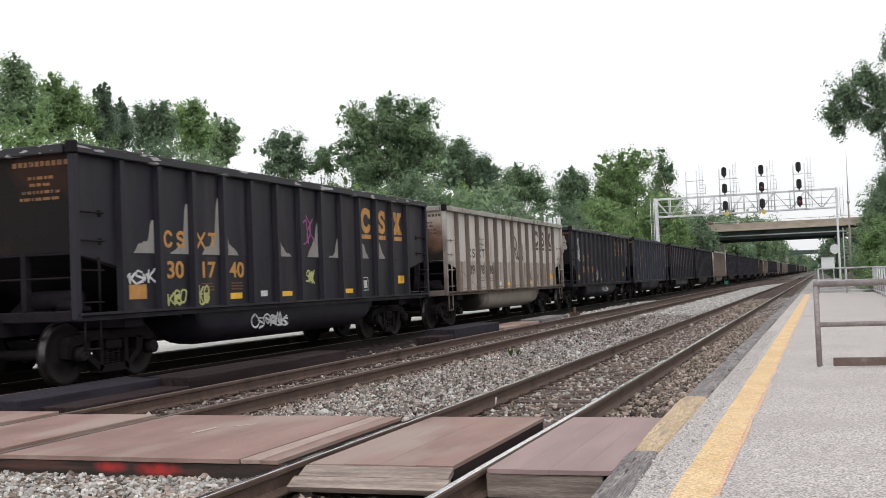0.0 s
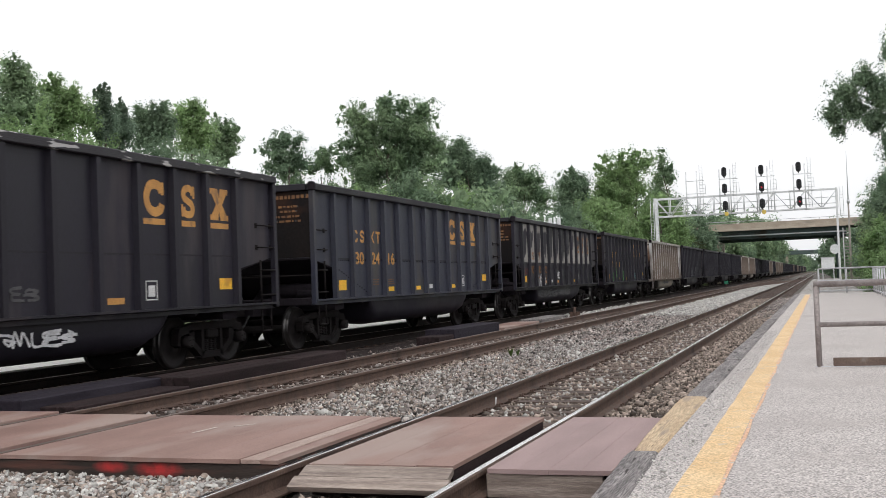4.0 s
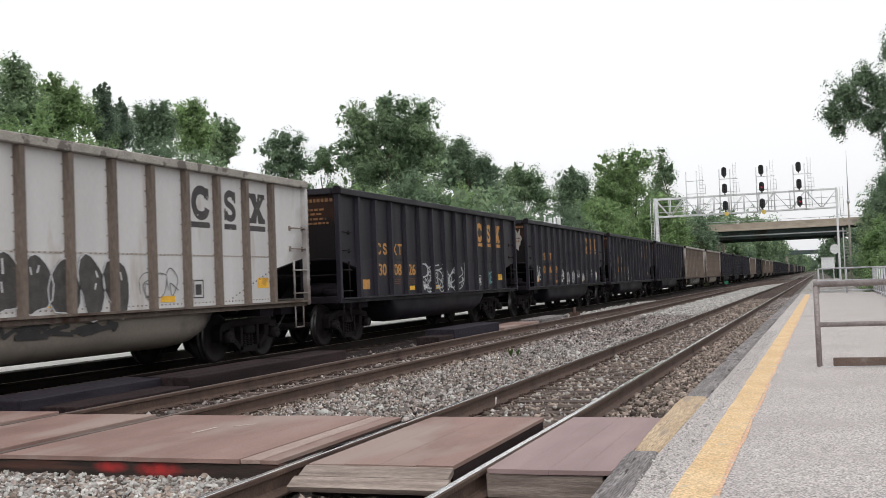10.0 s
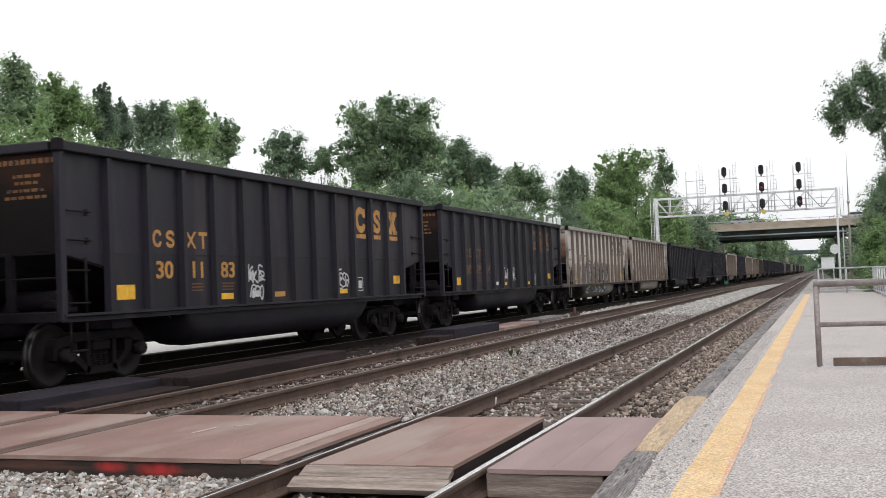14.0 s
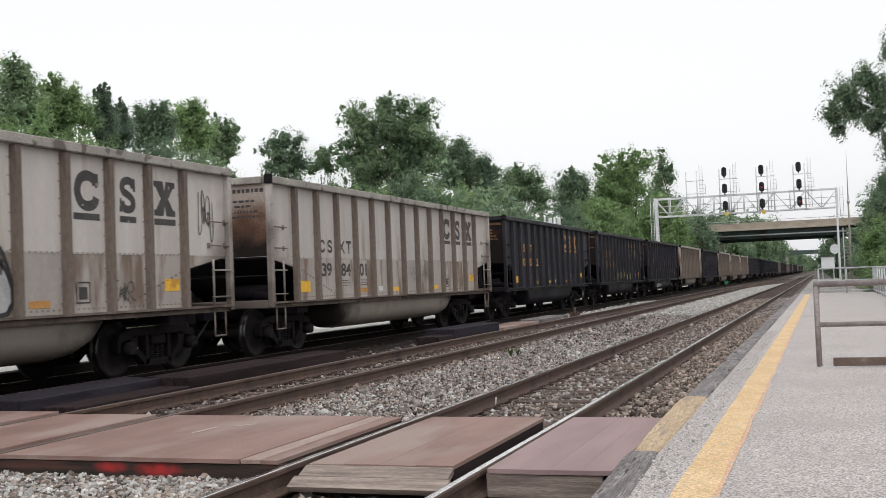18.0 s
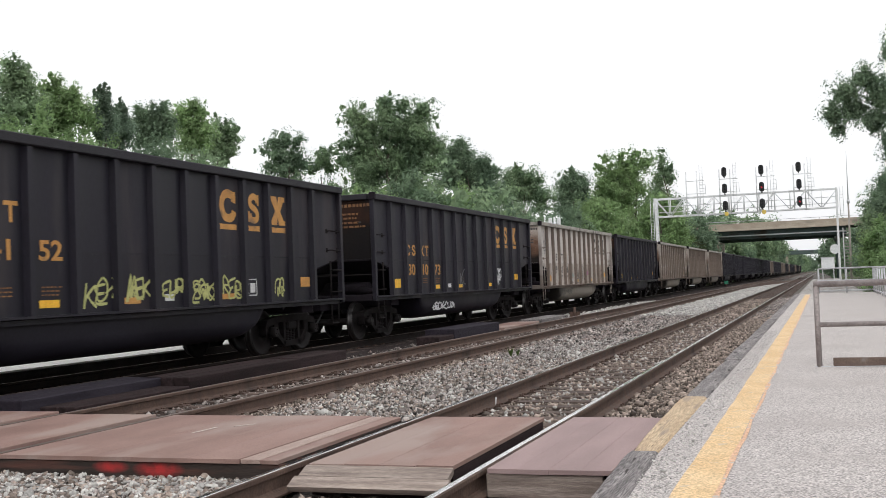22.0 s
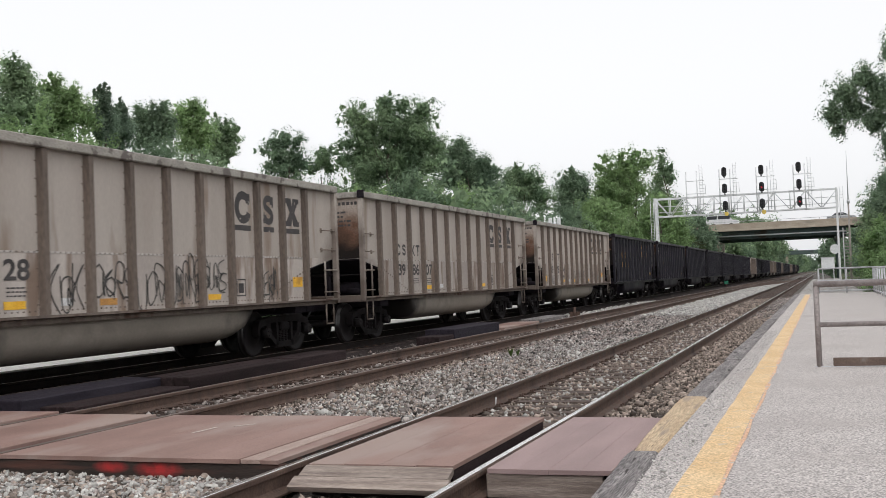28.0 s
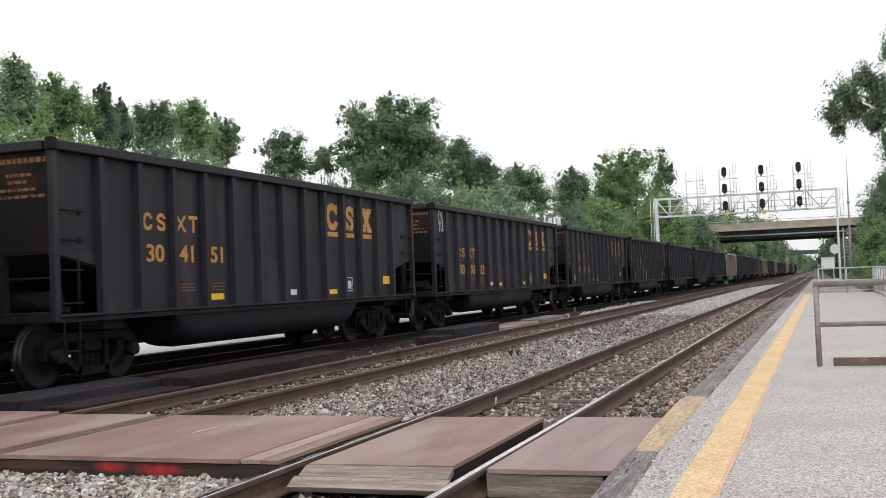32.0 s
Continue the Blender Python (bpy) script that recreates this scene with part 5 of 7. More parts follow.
def mark_car(car, kind, numbers, tags, peels, seed, fine):
    tan = kind in ("tan", "rust", "pale")
    ink = M["dark_mark"] if tan else M["orange"] if peels < 12 and numbers not in ("30 26 90", "30 29 14") else M["ghost_orange"] if numbers == "30 26 90" else M["faded_orange"]
    small = M["dark_mark"] if tan else M["faded_orange"]
    late = numbers[:5] in LATE
    STEP["now"] = SHORT if late else 1.0
    up = 0.27 if late else 0.0
    for i, s in ((9 - late, "ring"), (10 - late, "slots"), (11 - late, "tie")):
        bm = B()
        blocks(bm, panel_mid(i) + 0.01, 2.62, 0.42 if s == "slots" else 0.60, 0.57, s, 0.125 if s == "slots" else 0.155)
        part("emblem", bm, ink, car, "bold block emblem")
        part("underline", rect(B(), panel_mid(i) + 0.01 - (0.21 if s == "slots" else 0.30), panel_mid(i) + 0.01 + (0.21 if s == "slots" else 0.30), 2.47, 2.57), ink, car)
    if not fine:
        return
    for i, y, s in ((1, -0.2, "ring"), (1, 0.2, "slots"), (2, -0.2, "cross"), (2, 0.2, "tee")):
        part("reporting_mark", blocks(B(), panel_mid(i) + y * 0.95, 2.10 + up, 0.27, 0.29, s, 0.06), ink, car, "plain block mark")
    for i, t in enumerate(numbers.split()):
        me = digit_mesh(t).copy()
        part("number", me, ink, car, "painted car number", m=pose(1.505, panel_mid(1 + i), 1.60 + up))
    bm = B()
    dash = random.Random(seed + 500)
    for z, w, h in ((3.27, 0.95, 0.075), (3.08, 0.40, 0.045), (2.98, 0.34, 0.045), (2.87, 0.62, 0.045), (2.77, 0.70, 0.045)):
        x = 0.95 - w / 2
        while x < 0.95 + w / 2:
            d = dash.uniform(0.05, 0.09) if h > 0.05 else dash.uniform(0.03, 0.13)
            extrude_poly(bm, [(x, z), (x + d, z), (x + d, z + h), (x, z + h)], "y", -7.296 * STEP["now"], -7.2935 * STEP["now"])
            x += d + 0.03
    tagged(part("end_lettering", bm, small, car, "small faded lines of lettering"), kind="stuff")
    bm = B()
    for i in (2, 3):
        for z in (1.48, 1.425, 1.37):
            y = panel_mid(i) - 0.2
            while y < panel_mid(i) + 0.15:
                d = dash.uniform(0.03, 0.09)
                rect(bm, y, y + d, z, z + 0.02)
                y += d + 0.025
    tagged(part("stencil", bm, small, car, "small faded stencil lines"), kind="stuff")
    rng = random.Random(seed)
    for i, z0, w, h in ((0, 1.27, 0.46, 0.23), (3, 1.20, 0.42, 0.11), (5, 1.20, 0.42, 0.10), (8, 1.20, 0.42, 0.10), (11, 1.38, 0.42, 0.20)):
        if rng.random() < 0.9:
            bm = B()
            at = panel_mid(i) + (0.16 if i == 11 else -0.05)
            rect(bm, at - w / 2, at + w / 2, z0, z0 + h, 1.506)
            part("reflector", bm, M["reflector"] if rng.random() < 0.8 else M["orange"], car, "yellow-orange reflective patch")
    if kind == "slate":
        part("reflector", rect(B(), panel_mid(8) - 0.26, panel_mid(8) + 0.16, 1.20, 1.31, 1.506), M["reflector"], car, "yellow-orange reflective patch")
    bm = B()
    spot = panel_mid(6 if late else 4)
    rect(bm, spot - 0.13, spot + 0.13, 1.22, 1.33, 1.506)
    part("label_plate", bm, M["white_mark"], car, "small white label")
    bm = B()
    y, z = panel_mid(9) - 0.12, 1.24
    for a in ((y - 0.16, y + 0.16, z, z + 0.02), (y - 0.16, y + 0.16, z + 0.30, z + 0.32), (y - 0.16, y - 0.14, z, z + 0.32), (y + 0.14, y + 0.16, z, z + 0.32), (y - 0.09, y + 0.09, z + 0.06, z + 0.24)):
        rect(bm, *a, 1.506)
    part("outline_mark", bm, M["white_mark"] if not tan else M["dark_mark"], car, "outlined square stencil")
    for j, (p0, p1, z0, z1, colour, n) in enumerate(tags):
        x = 1.507 if z0 > 1.0 else 1.452
        if colour in ("bubble", "chrome"):
            inks = ("spray_black", "spray_white") if colour == "bubble" else ("spray_silver", "spray_heavy")
            for fill, line in bubble(seed * 31 + j, panel_mid(p0), panel_mid(p1), z0, z1, n, x + 0.001, 0.93 if colour == "bubble" else 0.82):
                f = part("sprayed_fill", fill, M[inks[0]], car, "rounded sprayed shape")
                part("sprayed_outline", line, M[inks[1]], f, "outline of the sprayed shape")
            continue
        part("scrawl", scribble(seed * 31 + j, panel_mid(p0), panel_mid(p1), z0, z1, n, 0.036 if colour == "heavy" else 0.021 if not tan else 0.0125 if z1 - z0 > 0.45 else 0.010, x + (0.006 if colour == "heavy" else 0)), M["spray_" + colour], car, colour.split("_")[0] + " sprayed scrawl")
    for j in range(peels):
        i = j % 12 if peels > 11 else PEEL_ORDER[j]
        y0 = panel_mid(i) - 0.42
        part("bare_patch", peel_patch(seed * 17 + j, y0, y0 + 0.84, 2.0, 3.40 if peels > 11 else rng.uniform(2.6, 3.2), peels < 12), M["peel"], car, "ragged patch of lost paint")
    if seed in (3, 9):
        part("bare_patch", end_peel(seed), M["peel"], car, "ragged bare patch on the car's end")


PEEL_ORDER = [0, 1, 2, 3, 5, 6, 7, 9, 10, 11]
# kind, number, tags (first panel, last panel, foot, top, colour, strokes), paint flakes
CARS = [
    ("black", "30 17 40", [(-0.4, 0.4, 1.52, 1.72, "white", 5), (0.8, 1.3, 1.15, 1.42, "yellow", 3), (1.7, 2.0, 1.12, 1.45, "yellow", 2), (3.6, 5.0, 0.62, 0.86, "white", 6), (5.8, 6.2, 1.45, 1.75, "yellow", 3), (5.6, 6.3, 2.2, 2.8, "pink", 2)], 9),
    ("tan", "39 78 48", [(1.75, 2.35, 2.35, 2.8, "black", 2), (5.8, 7.0, 2.05, 2.85, "heavy", 3), (7.75, 8.2, 1.35, 1.7, "black", 3)], 0),
    ("black", "30 17 68", [(-0.35, 0.35, 2.15, 2.75, "white", 6), (-0.1, 0.3, 2.72, 3.1, "white", 2), (3.65, 4.35, 1.32, 1.7, "white", 4), (5.75, 6.2, 1.3, 1.5, "faint", 2), (5.5, 7.0, 0.68, 0.92, "white", 5)], 0),
    ("slate", "30 24 16", [], 0),
    ("black", "30 18 82", [(1.75, 2.4, 1.12, 1.50, "white", 4), (2.7, 3.0, 1.15, 1.5, "white", 2), (4.7, 5.3, 1.40, 1.70, "white", 4), (2.0, 5.1, 0.68, 0.95, "faint", 12), (5.4, 7.3, 0.70, 0.95, "faint", 8), (-0.4, 0.3, 1.58, 1.8, "maroon", 3)], 12),
    ("black", "30 47 58", [(0.7, 1.3, 1.15, 1.72, "green", 2), (1.75, 2.3, 1.3, 1.85, "green", 2), (3.75, 4.4, 1.15, 1.6, "green", 3), (7.85, 8.4, 1.25, 1.6, "teal", 3)], 0),
    ("pale", "39 78 20", [(3.9, 6.9, 1.02, 1.97, "bubble", 5), (4.0, 6.7, 0.80, 0.96, "heavy", 5), (7.2, 8.3, 1.25, 1.7, "grey", 3), (-0.9, -0.2, 2.6, 3.2, "grey", 3), (-0.2, 1.2, 1.3, 1.75, "grey", 4)], 0),
    ("black", "30 08 26", [(3.5, 7.3, 1.12, 1.95, "silver_line", 5), (3.6, 7.2, 1.15, 1.9, "silver_line", 6), (4.6, 5.0, 1.5, 1.7, "silver_line", 2), (9.75, 10.2, 1.3, 1.75, "teal", 3)], 0),
    ("black", "30 06 59", [(-0.4, 0.5, 1.3, 1.9, "white", 4), (3.7, 4.4, 1.35, 1.72, "white", 3), (4.6, 5.8, 1.15, 1.72, "white", 5), (5.8, 6.4, 1.2, 1.7, "white", 3), (6.7, 7.4, 1.25, 1.7, "white", 3), (7.6, 8.4, 1.25, 1.6, "white", 4), (9.8, 10.2, 1.4, 1.75, "white", 2), (10.8, 11.3, 1.25, 1.7, "white", 3)], 0),
    ("black", "30 11 83", [(3.7, 4.3, 1.5, 1.8, "white", 3), (3.8, 4.3, 1.2, 1.45, "white", 3), (7.75, 8.2, 1.35, 1.75, "white", 3)], 0),
    ("black", "30 29 14", [(4.7, 5.2, 1.35, 1.85, "white", 2), (5.8, 6.2, 1.35, 1.85, "white", 2), (8.5, 9.0, 1.2, 1.5, "white", 3)], 0),
    ("tan", "39 83 81", [(2.0, 7.4, 1.08, 1.98, "chrome", 8), (2.1, 7.5, 1.10, 2.15, "heavy", 7), (2.2, 7.2, 0.64, 0.97, "chrome", 7), (2.2, 7.2, 0.70, 0.97, "heavy", 6), (-0.3, 0.3, 1.2, 1.7, "black", 2), (0.8, 1.3, 1.15, 1.5, "black", 3), (9.6, 10.1, 1.25, 1.6, "black", 4), (12.0, 12.5, 2.3, 3.2, "black", 4)], 0),
    ("tan", "39 84 01", [(6.0, 7.4, 1.5, 1.9, "grey", 6)], 0),
    ("black", "30 35 22", [], 0),
    ("black", "30 41 52", [(3.75, 4.5, 1.2, 1.65, "yellow", 3), (4.8, 5.5, 1.25, 1.65, "yellow", 3), (5.8, 6.4, 1.3, 1.65, "yellow", 3), (6.75, 7.4, 1.2, 1.6, "yellow", 3), (7.8, 8.4, 1.25, 1.65, "yellow", 3), (9.8, 10.2, 1.2, 1.6, "yellow", 2)], 0),
    ("black", "30 10 73", [(2.6, 4.4, 0.62, 0.84, "white", 7), (8.8, 9.3, 1.3, 1.85, "white", 3), (5.0, 5.5, 1.25, 1.8, "grey", 2)], 0),
    ("tan", "39 81 66", [(-0.9, -0.3, 2.4, 3.2, "spray", 4), (4.7, 5.3, 1.2, 1.9, "black", 2), (5.75, 6.35, 1.25, 1.85, "black", 2), (6.7, 7.3, 1.5, 1.7, "pink", 4), (3.7, 4.3, 1.4, 1.6, "teal", 3), (2.2, 4.2, 0.70, 0.94, "black", 7)], 0),
    ("black", "30 26 90", [(3.7, 4.1, 1.35, 1.75, "white", 3), (4.75, 5.05, 1.3, 1.8, "white", 2)], 0),
    ("rust", "39 76 28", [(3.6, 4.4, 1.15, 1.85, "black", 3), (4.6, 5.6, 1.3, 1.8, "black", 4), (5.7, 6.4, 1.15, 1.85, "black", 3), (6.6, 7.5, 1.2, 1.95, "black", 5), (7.6, 8.3, 1.3, 1.95, "black", 4), (9.6, 10.3, 1.15, 1.75, "black", 4)], 0),
    ("rust", "39 86 07", [], 0),
    ("rust", "39 78 84", [(4.75, 5.4, 1.2, 1.6, "black", 3), (5.7, 7.3, 1.2, 1.75, "black", 5), (-0.3, 0.3, 1.2, 1.6, "black", 3), (0.8, 1.4, 1.15, 1.5, "spray", 3), (8.7, 9.4, 1.2, 1.6, "black", 3), (9.7, 10.3, 1.2, 1.6, "spray", 3)], 0),
    ("black", "30 41 51", [], 0),
    ("black", "30 00 22", [(-0.9, -0.5, 2.8, 3.4, "white", 2)], 0),
    ("black", "30 27 05", [], 0),
    ("black", "30 33 18", [(3.5, 4.5, 1.2, 1.9, "white", 3)], 0),
]
FAR_KINDS = "bbbtbbbttbbtbbbbttbbbtbbb"
TAN_LABEL = "cream coal gondola with rusty posts and sooty ends"
BLACK_LABEL = "weathered black coal gondola with ribbed steel sides"
M["spray_spray"] = M["spray_grey"]
train = []
for k, (kind, numbers, tags, peels) in enumerate(CARS):
    label = {"tan": TAN_LABEL, "pale": "pale grey coal gondola with rusty posts and sooty ends", "rust": "browned " + TAN_LABEL, "black": BLACK_LABEL, "slate": "slate-blue coal gondola with ribbed steel sides"}[kind]
    if len(tags) > 1:
        label = label.replace(" and ", ", ") + ", sprayed scrawls"
    elif peels > 5:
        label += ", peeling paint"
    c = build_car("scuffed" if numbers in SCUFFED else kind, label, True, numbers[:5] in LATE)
    mark_car(c, kind, numbers, tags, peels, k + 1, True)
    train.append(c)
for k, ch in enumerate(FAR_KINDS):
    kind = {"b": "black", "t": "rust"}[ch]
    c = build_car(kind, TAN_LABEL if ch == "t" else BLACK_LABEL, False)
    mark_car(c, kind, "", [], 0, 60 + k, False)
    train.append(c)

# ---- trees ----
def leaf_cloud(name, lobes, n, leaf, seed, mat_, up=0.35, solid=0.55, tuft=1.0):
    """A crown: sprays of small bent leaves set over the lobes (centre, radii), each spray pointing outwards, with gaps between them and a thin dark core."""
    rng = np.random.default_rng(seed)
    lobes = np.array(lobes, float)
    area = (lobes[:, 3] * lobes[:, 4] + lobes[:, 4] * lobes[:, 5]) + 0.01
    per = 64
    m = max(8, int(n * 0.82) // per)
    k = rng.choice(len(lobes), m, p=area / area.sum())
    d = rng.normal(size=(m, 3))
    d[:, 2] += up * np.abs(d[:, 2])
    d /= np.linalg.norm(d, axis=1)[:, None]
    r = solid + (0.98 - solid) * rng.uniform(0, 1, m) ** 0.6
    tc = lobes[k, :3] + d * lobes[k, 3:6] * r[:, None]
    ta = d + rng.normal(size=(m, 3)) * 0.3 + np.array([0, 0, 0.5])
    ta /= np.linalg.norm(ta, axis=1)[:, None]
    size = np.minimum(leaf * rng.uniform(3.2, 7.5, m) * tuft, lobes[k, 3] * 0.8 + leaf)
    q = np.repeat(np.arange(m), per)
    g = rng.normal(size=(m * per, 3))
    g /= np.linalg.norm(g, axis=1)[:, None]
    out = g * rng.uniform(0.25, 1.0, (m * per, 1)) ** 0.55
    lift = np.einsum("ij,ij->i", out, ta[q])[:, None]
    c = tc[q] + (out + ta[q] * lift * 0.45) * size[q][:, None]
    ax = g * 0.9 + rng.normal(size=(m * per, 3)) * 0.45 + np.array([0, 0, 0.35])
    run = ta[q] * 0.9 + g * 0.5 + rng.normal(size=(m * per, 3)) * 0.6
    s = leaf * rng.uniform(0.55, 1.25, m * per)
    ni = n - m * per
    ki = rng.choice(len(lobes), ni, p=area / area.sum())
    di = rng.normal(size=(ni, 3))
    di /= np.linalg.norm(di, axis=1)[:, None]
    c = np.concatenate([c, lobes[ki, :3] + di * lobes[ki, 3:6] * rng.uniform(0.1, 0.66, (ni, 1))])
    ax = np.concatenate([ax, rng.normal(size=(ni, 3))])
    run = np.concatenate([run, rng.normal(size=(ni, 3))])
    s = np.concatenate([s, leaf * rng.uniform(1.7, 3.0, ni)])[:, None]
    ax /= np.linalg.norm(ax, axis=1)[:, None]
    w = np.cross(ax, run)
    w /= np.linalg.norm(w, axis=1)[:, None]
    u = np.cross(w, ax)
    v = np.stack([c - u * s, c + w * s * 0.5 + ax * s * 0.12, c + u * s * 1.1 - ax * s * 0.22, c - w * s * 0.5 + ax * s * 0.12], 1).reshape(-1, 3)
    me = raw_mesh(name, v, np.arange(4 * len(c)).reshape(-1, 4))
    me.materials.append(mat_)
    return me


def wood(name, h, r, limbs, seed, reach):
    rng = random.Random(seed)
    bm = B()
    pts = [Vector((0, 0, -0.3))]
    for i in range(1, 6):
        pts.append(Vector((rng.uniform(-1, 1) * h * 0.025, rng.uniform(-1, 1) * h * 0.025, h * i / 5)))
    rad = lambda s: r * (1 - 0.85 * s) + 0.02
    for i in range(5):
        tube(bm, pts[i], pts[i + 1], rad(i / 5), rad((i + 1) / 5), 8, False)
    for i in range(limbs):
        s = 0.3 + 0.65 * (i + rng.random()) / limbs
        j = min(4, int(s * 5))
        a = pts[j].lerp(pts[j + 1], s * 5 - j)
        an = i * 2.4 + rng.uniform(-0.4, 0.4)
        ln = reach * rng.uniform(0.5, 0.9) * (1.2 - 0.7 * s)
        m_ = a + Vector((math.cos(an) * ln * 0.6, math.sin(an) * ln * 0.6, ln * 0.4))
        e = m_ + Vector((math.cos(an + 0.3) * ln * 0.5, math.sin(an + 0.3) * ln * 0.5, ln * 0.55))
        tube(bm, a, m_, rad(s) * 0.5, rad(s) * 0.3, 5, False)
        tube(bm, m_, e, rad(s) * 0.3, 0.012, 5, False)
    return bm


def round_lobes(h, w, base, seed, count=22, spread=0.64, lobe=0.42, sprigs=14):
    """Lobes filling an egg-shaped crown between base and h; the highest one touches h."""
    rng = random.Random(seed)
    out = []
    r0 = w / 2
    for i in range(count):
        a = i * 2.4 + rng.uniform(-0.4, 0.4)
        s = (i + 0.5) / count
        k = lobe * rng.uniform(0.75, 1.2) * r0
        kz = min(k * rng.uniform(0.75, 1.05), (h - base) * 0.25)
        zc = base + kz + (h - base - 2 * kz) * s
        prof = math.sqrt(max(0.04, 1 - (2 * s - 0.85) ** 2 * 0.75))
        rr = spread * prof * r0 * rng.uniform(0.55, 1.1) * (0.35 if i == count - 1 else 1)
        out.append((math.cos(a) * rr, math.sin(a) * rr, zc, k, k, kz))
    for i in range(sprigs):
        a, s = rng.uniform(0, 6.28), rng.uniform(0.45, 1.0)
        rr = r0 * 0.95 * math.sqrt(max(0.02, 1 - (2 * s - 1.0) ** 2)) * rng.uniform(0.6, 0.92)
        k = r0 * rng.uniform(0.06, 0.12)
        out.append((math.cos(a) * rr, math.sin(a) * rr, base + (h - base) * s * 0.97, k, k, k * rng.uniform(1.6, 3.2)))
    return out


def tree(x, y, h, w, mat_, n, leaf, seed, base=None, label="leafy green deciduous tree", group="trees beside the line", z=-0.5, **kw):
    base = h * 0.22 if base is None else base
    t = thing("tree", pose(x, y, z), label, "tree", group)
    part("trunk", wood("trunk", h * 0.78, 0.016 * h + 0.04, 9, seed, w * 0.42), M["bark"], t)
    solid = kw.pop("solid", 0.55)
    if w > 9 and not kw:
        kw = {"count": 46, "lobe": 0.22, "spread": 0.82}
    lobes = round_lobes(h, w, base, seed, **kw)
    part("crown", leaf_cloud("crown", lobes, n, leaf, seed, mat_, solid=solid), mat_, t)
    return t


TREES = [
    (-25.0, 29.7, 8.4, 2.9, "leaf_light", 5000, 0.1),
    (-26.0, 38.0, 8.6, 3.5, "leaf_dark", 6000, 0.1),
    (-25.0, 32.4, 8.0, 2.7, "leaf_light", 5000, 0.1),
    (-27.0, 42.6, 9.1, 3.4, "leaf_mid", 5000, 0.1),
    (-24.0, 55.0, 7.8, 4.1, "leaf_light", 4000, 0.11),
    (-30.0, 77.5, 10.8, 6.6, "leaf_dark", 5000, 0.16),
    (-20.0, 143.6, 12.5, 8.2, "leaf_light", 4000, 0.27),
    (-20.0, 182.4, 11.3, 8.5, "leaf_dark", 3500, 0.34),
    (-28.0, 82.3, 9.5, 7.8, "leaf_light", 5000, 0.17),
    (-26.0, 92.0, 9.3, 7.5, "leaf_dark", 5000, 0.18),
    (-24.0, 105.5, 8.9, 7.4, "leaf_dark", 4000, 0.2),
    (-24.0, 123.5, 11.8, 6.6, "leaf_light", 4000, 0.24),
    (-22.0, 215.8, 13.5, 7.8, "leaf_mid", 3000, 0.4),
    (-23.1, 300.0, 18.9, 18.4, "leaf_mid", 3000, 0.5),
    (-16.8, 320.0, 18.3, 14.6, "leaf_mid", 3000, 0.5),
    (-30.9, 290.0, 19.9, 19.4, "leaf_dark", 3000, 0.5),
    (-17.0, 232.4, 8.7, 7.1, "leaf_dark", 1800, 0.43),
    (-17.0, 303.0, 10.1, 8.6, "leaf_mid", 1800, 0.5),
    (-17.0, 408.4, 12.2, 10.7, "leaf_dark", 1800, 0.5),
    (-17.0, 528.5, 13.4, 12.7, "leaf_mid", 1800, 0.5),
    (-17.0, 676.7, 14.8, 14.9, "leaf_dark", 1800, 0.5),
    (-17.0, 870.1, 16.1, 17.4, "leaf_mid", 1800, 0.5),
    (-17.0, 1069.8, 16.0, 19.2, "leaf_dark", 1800, 0.5),
    (3.6, 342.1, 10.5, 8.5, "leaf_dark", 2500, 0.5),
]
for i, (x, y, h, w, mt, n, leaf) in enumerate(TREES):
    tree(x, y, h, w * (1.66 if y < 60 else 1.2), M[mt], int(n * 2.5), leaf * 0.66, 100 + i, h * (0.05 if y > 60 else 0.1))


def clump_tree(x, y, mat_, leaf, clumps, seed, label, full=1.0):
    """A tree whose crown is given as clumps (metres across from the trunk, height, half width, half height), filled out behind and below."""
    rng = random.Random(seed)
    t = thing("tree", pose(x, y, -0.5), label, "tree", "trees beside the line")
    top = max(z + h for a, z, w, h in clumps)
    low = min(z for a, z, w, h in clumps)
    reach = max(abs(a) + w for a, z, w, h in clumps)
    ca, cz = (sum(q[k] for q in clumps) / len(clumps) for k in (0, 1))
    lobes = []
    for a, z, w, h in clumps:
        for inward, back, k in ((0.0, rng.uniform(-0.2, 0.3), 0.94), (0.14, rng.uniform(0.5, 1.0), 1.05), (0.40, rng.uniform(0.9, 1.5), 1.15)):
            d, p, q = back * w, a + (ca - a) * inward, z + (cz - z) * inward
            lobes.append((p * 0.943 - d * 0.332, p * 0.332 + d * 0.943, q, w * k, w * k, h * k))
        for i in range(3):
            an = rng.uniform(0, 6.28)
            p, q, k = a + w * 0.98 * math.cos(an), z + h * 1.0 * math.sin(an), w * rng.uniform(0.12, 0.22)
            lobes.append((p * 0.943, p * 0.332, q, k, k, k * rng.uniform(0.9, 2.0)))
    for i in range(9):
        an, z = i * 2.4, low * (0.35 + 0.6 * i / 9)
        w = reach * rng.uniform(0.35, 0.5)
        lobes.append((math.cos(an) * reach * 0.5, math.sin(an) * reach * 0.5, z, w, w, w * 0.8))
    area = math.pi * sum(l[3] * l[5] for l in lobes)
    part("trunk", wood("trunk", top * 0.8, 0.011 * top + 0.03, 9, seed, reach * 0.8), M["bark"], t)
    part("crown", leaf_cloud("crown", lobes, int(2.0 * full * area / leaf**2), leaf, seed, mat_, 0.3, 0.5, 1.1), mat_, t)
    return t


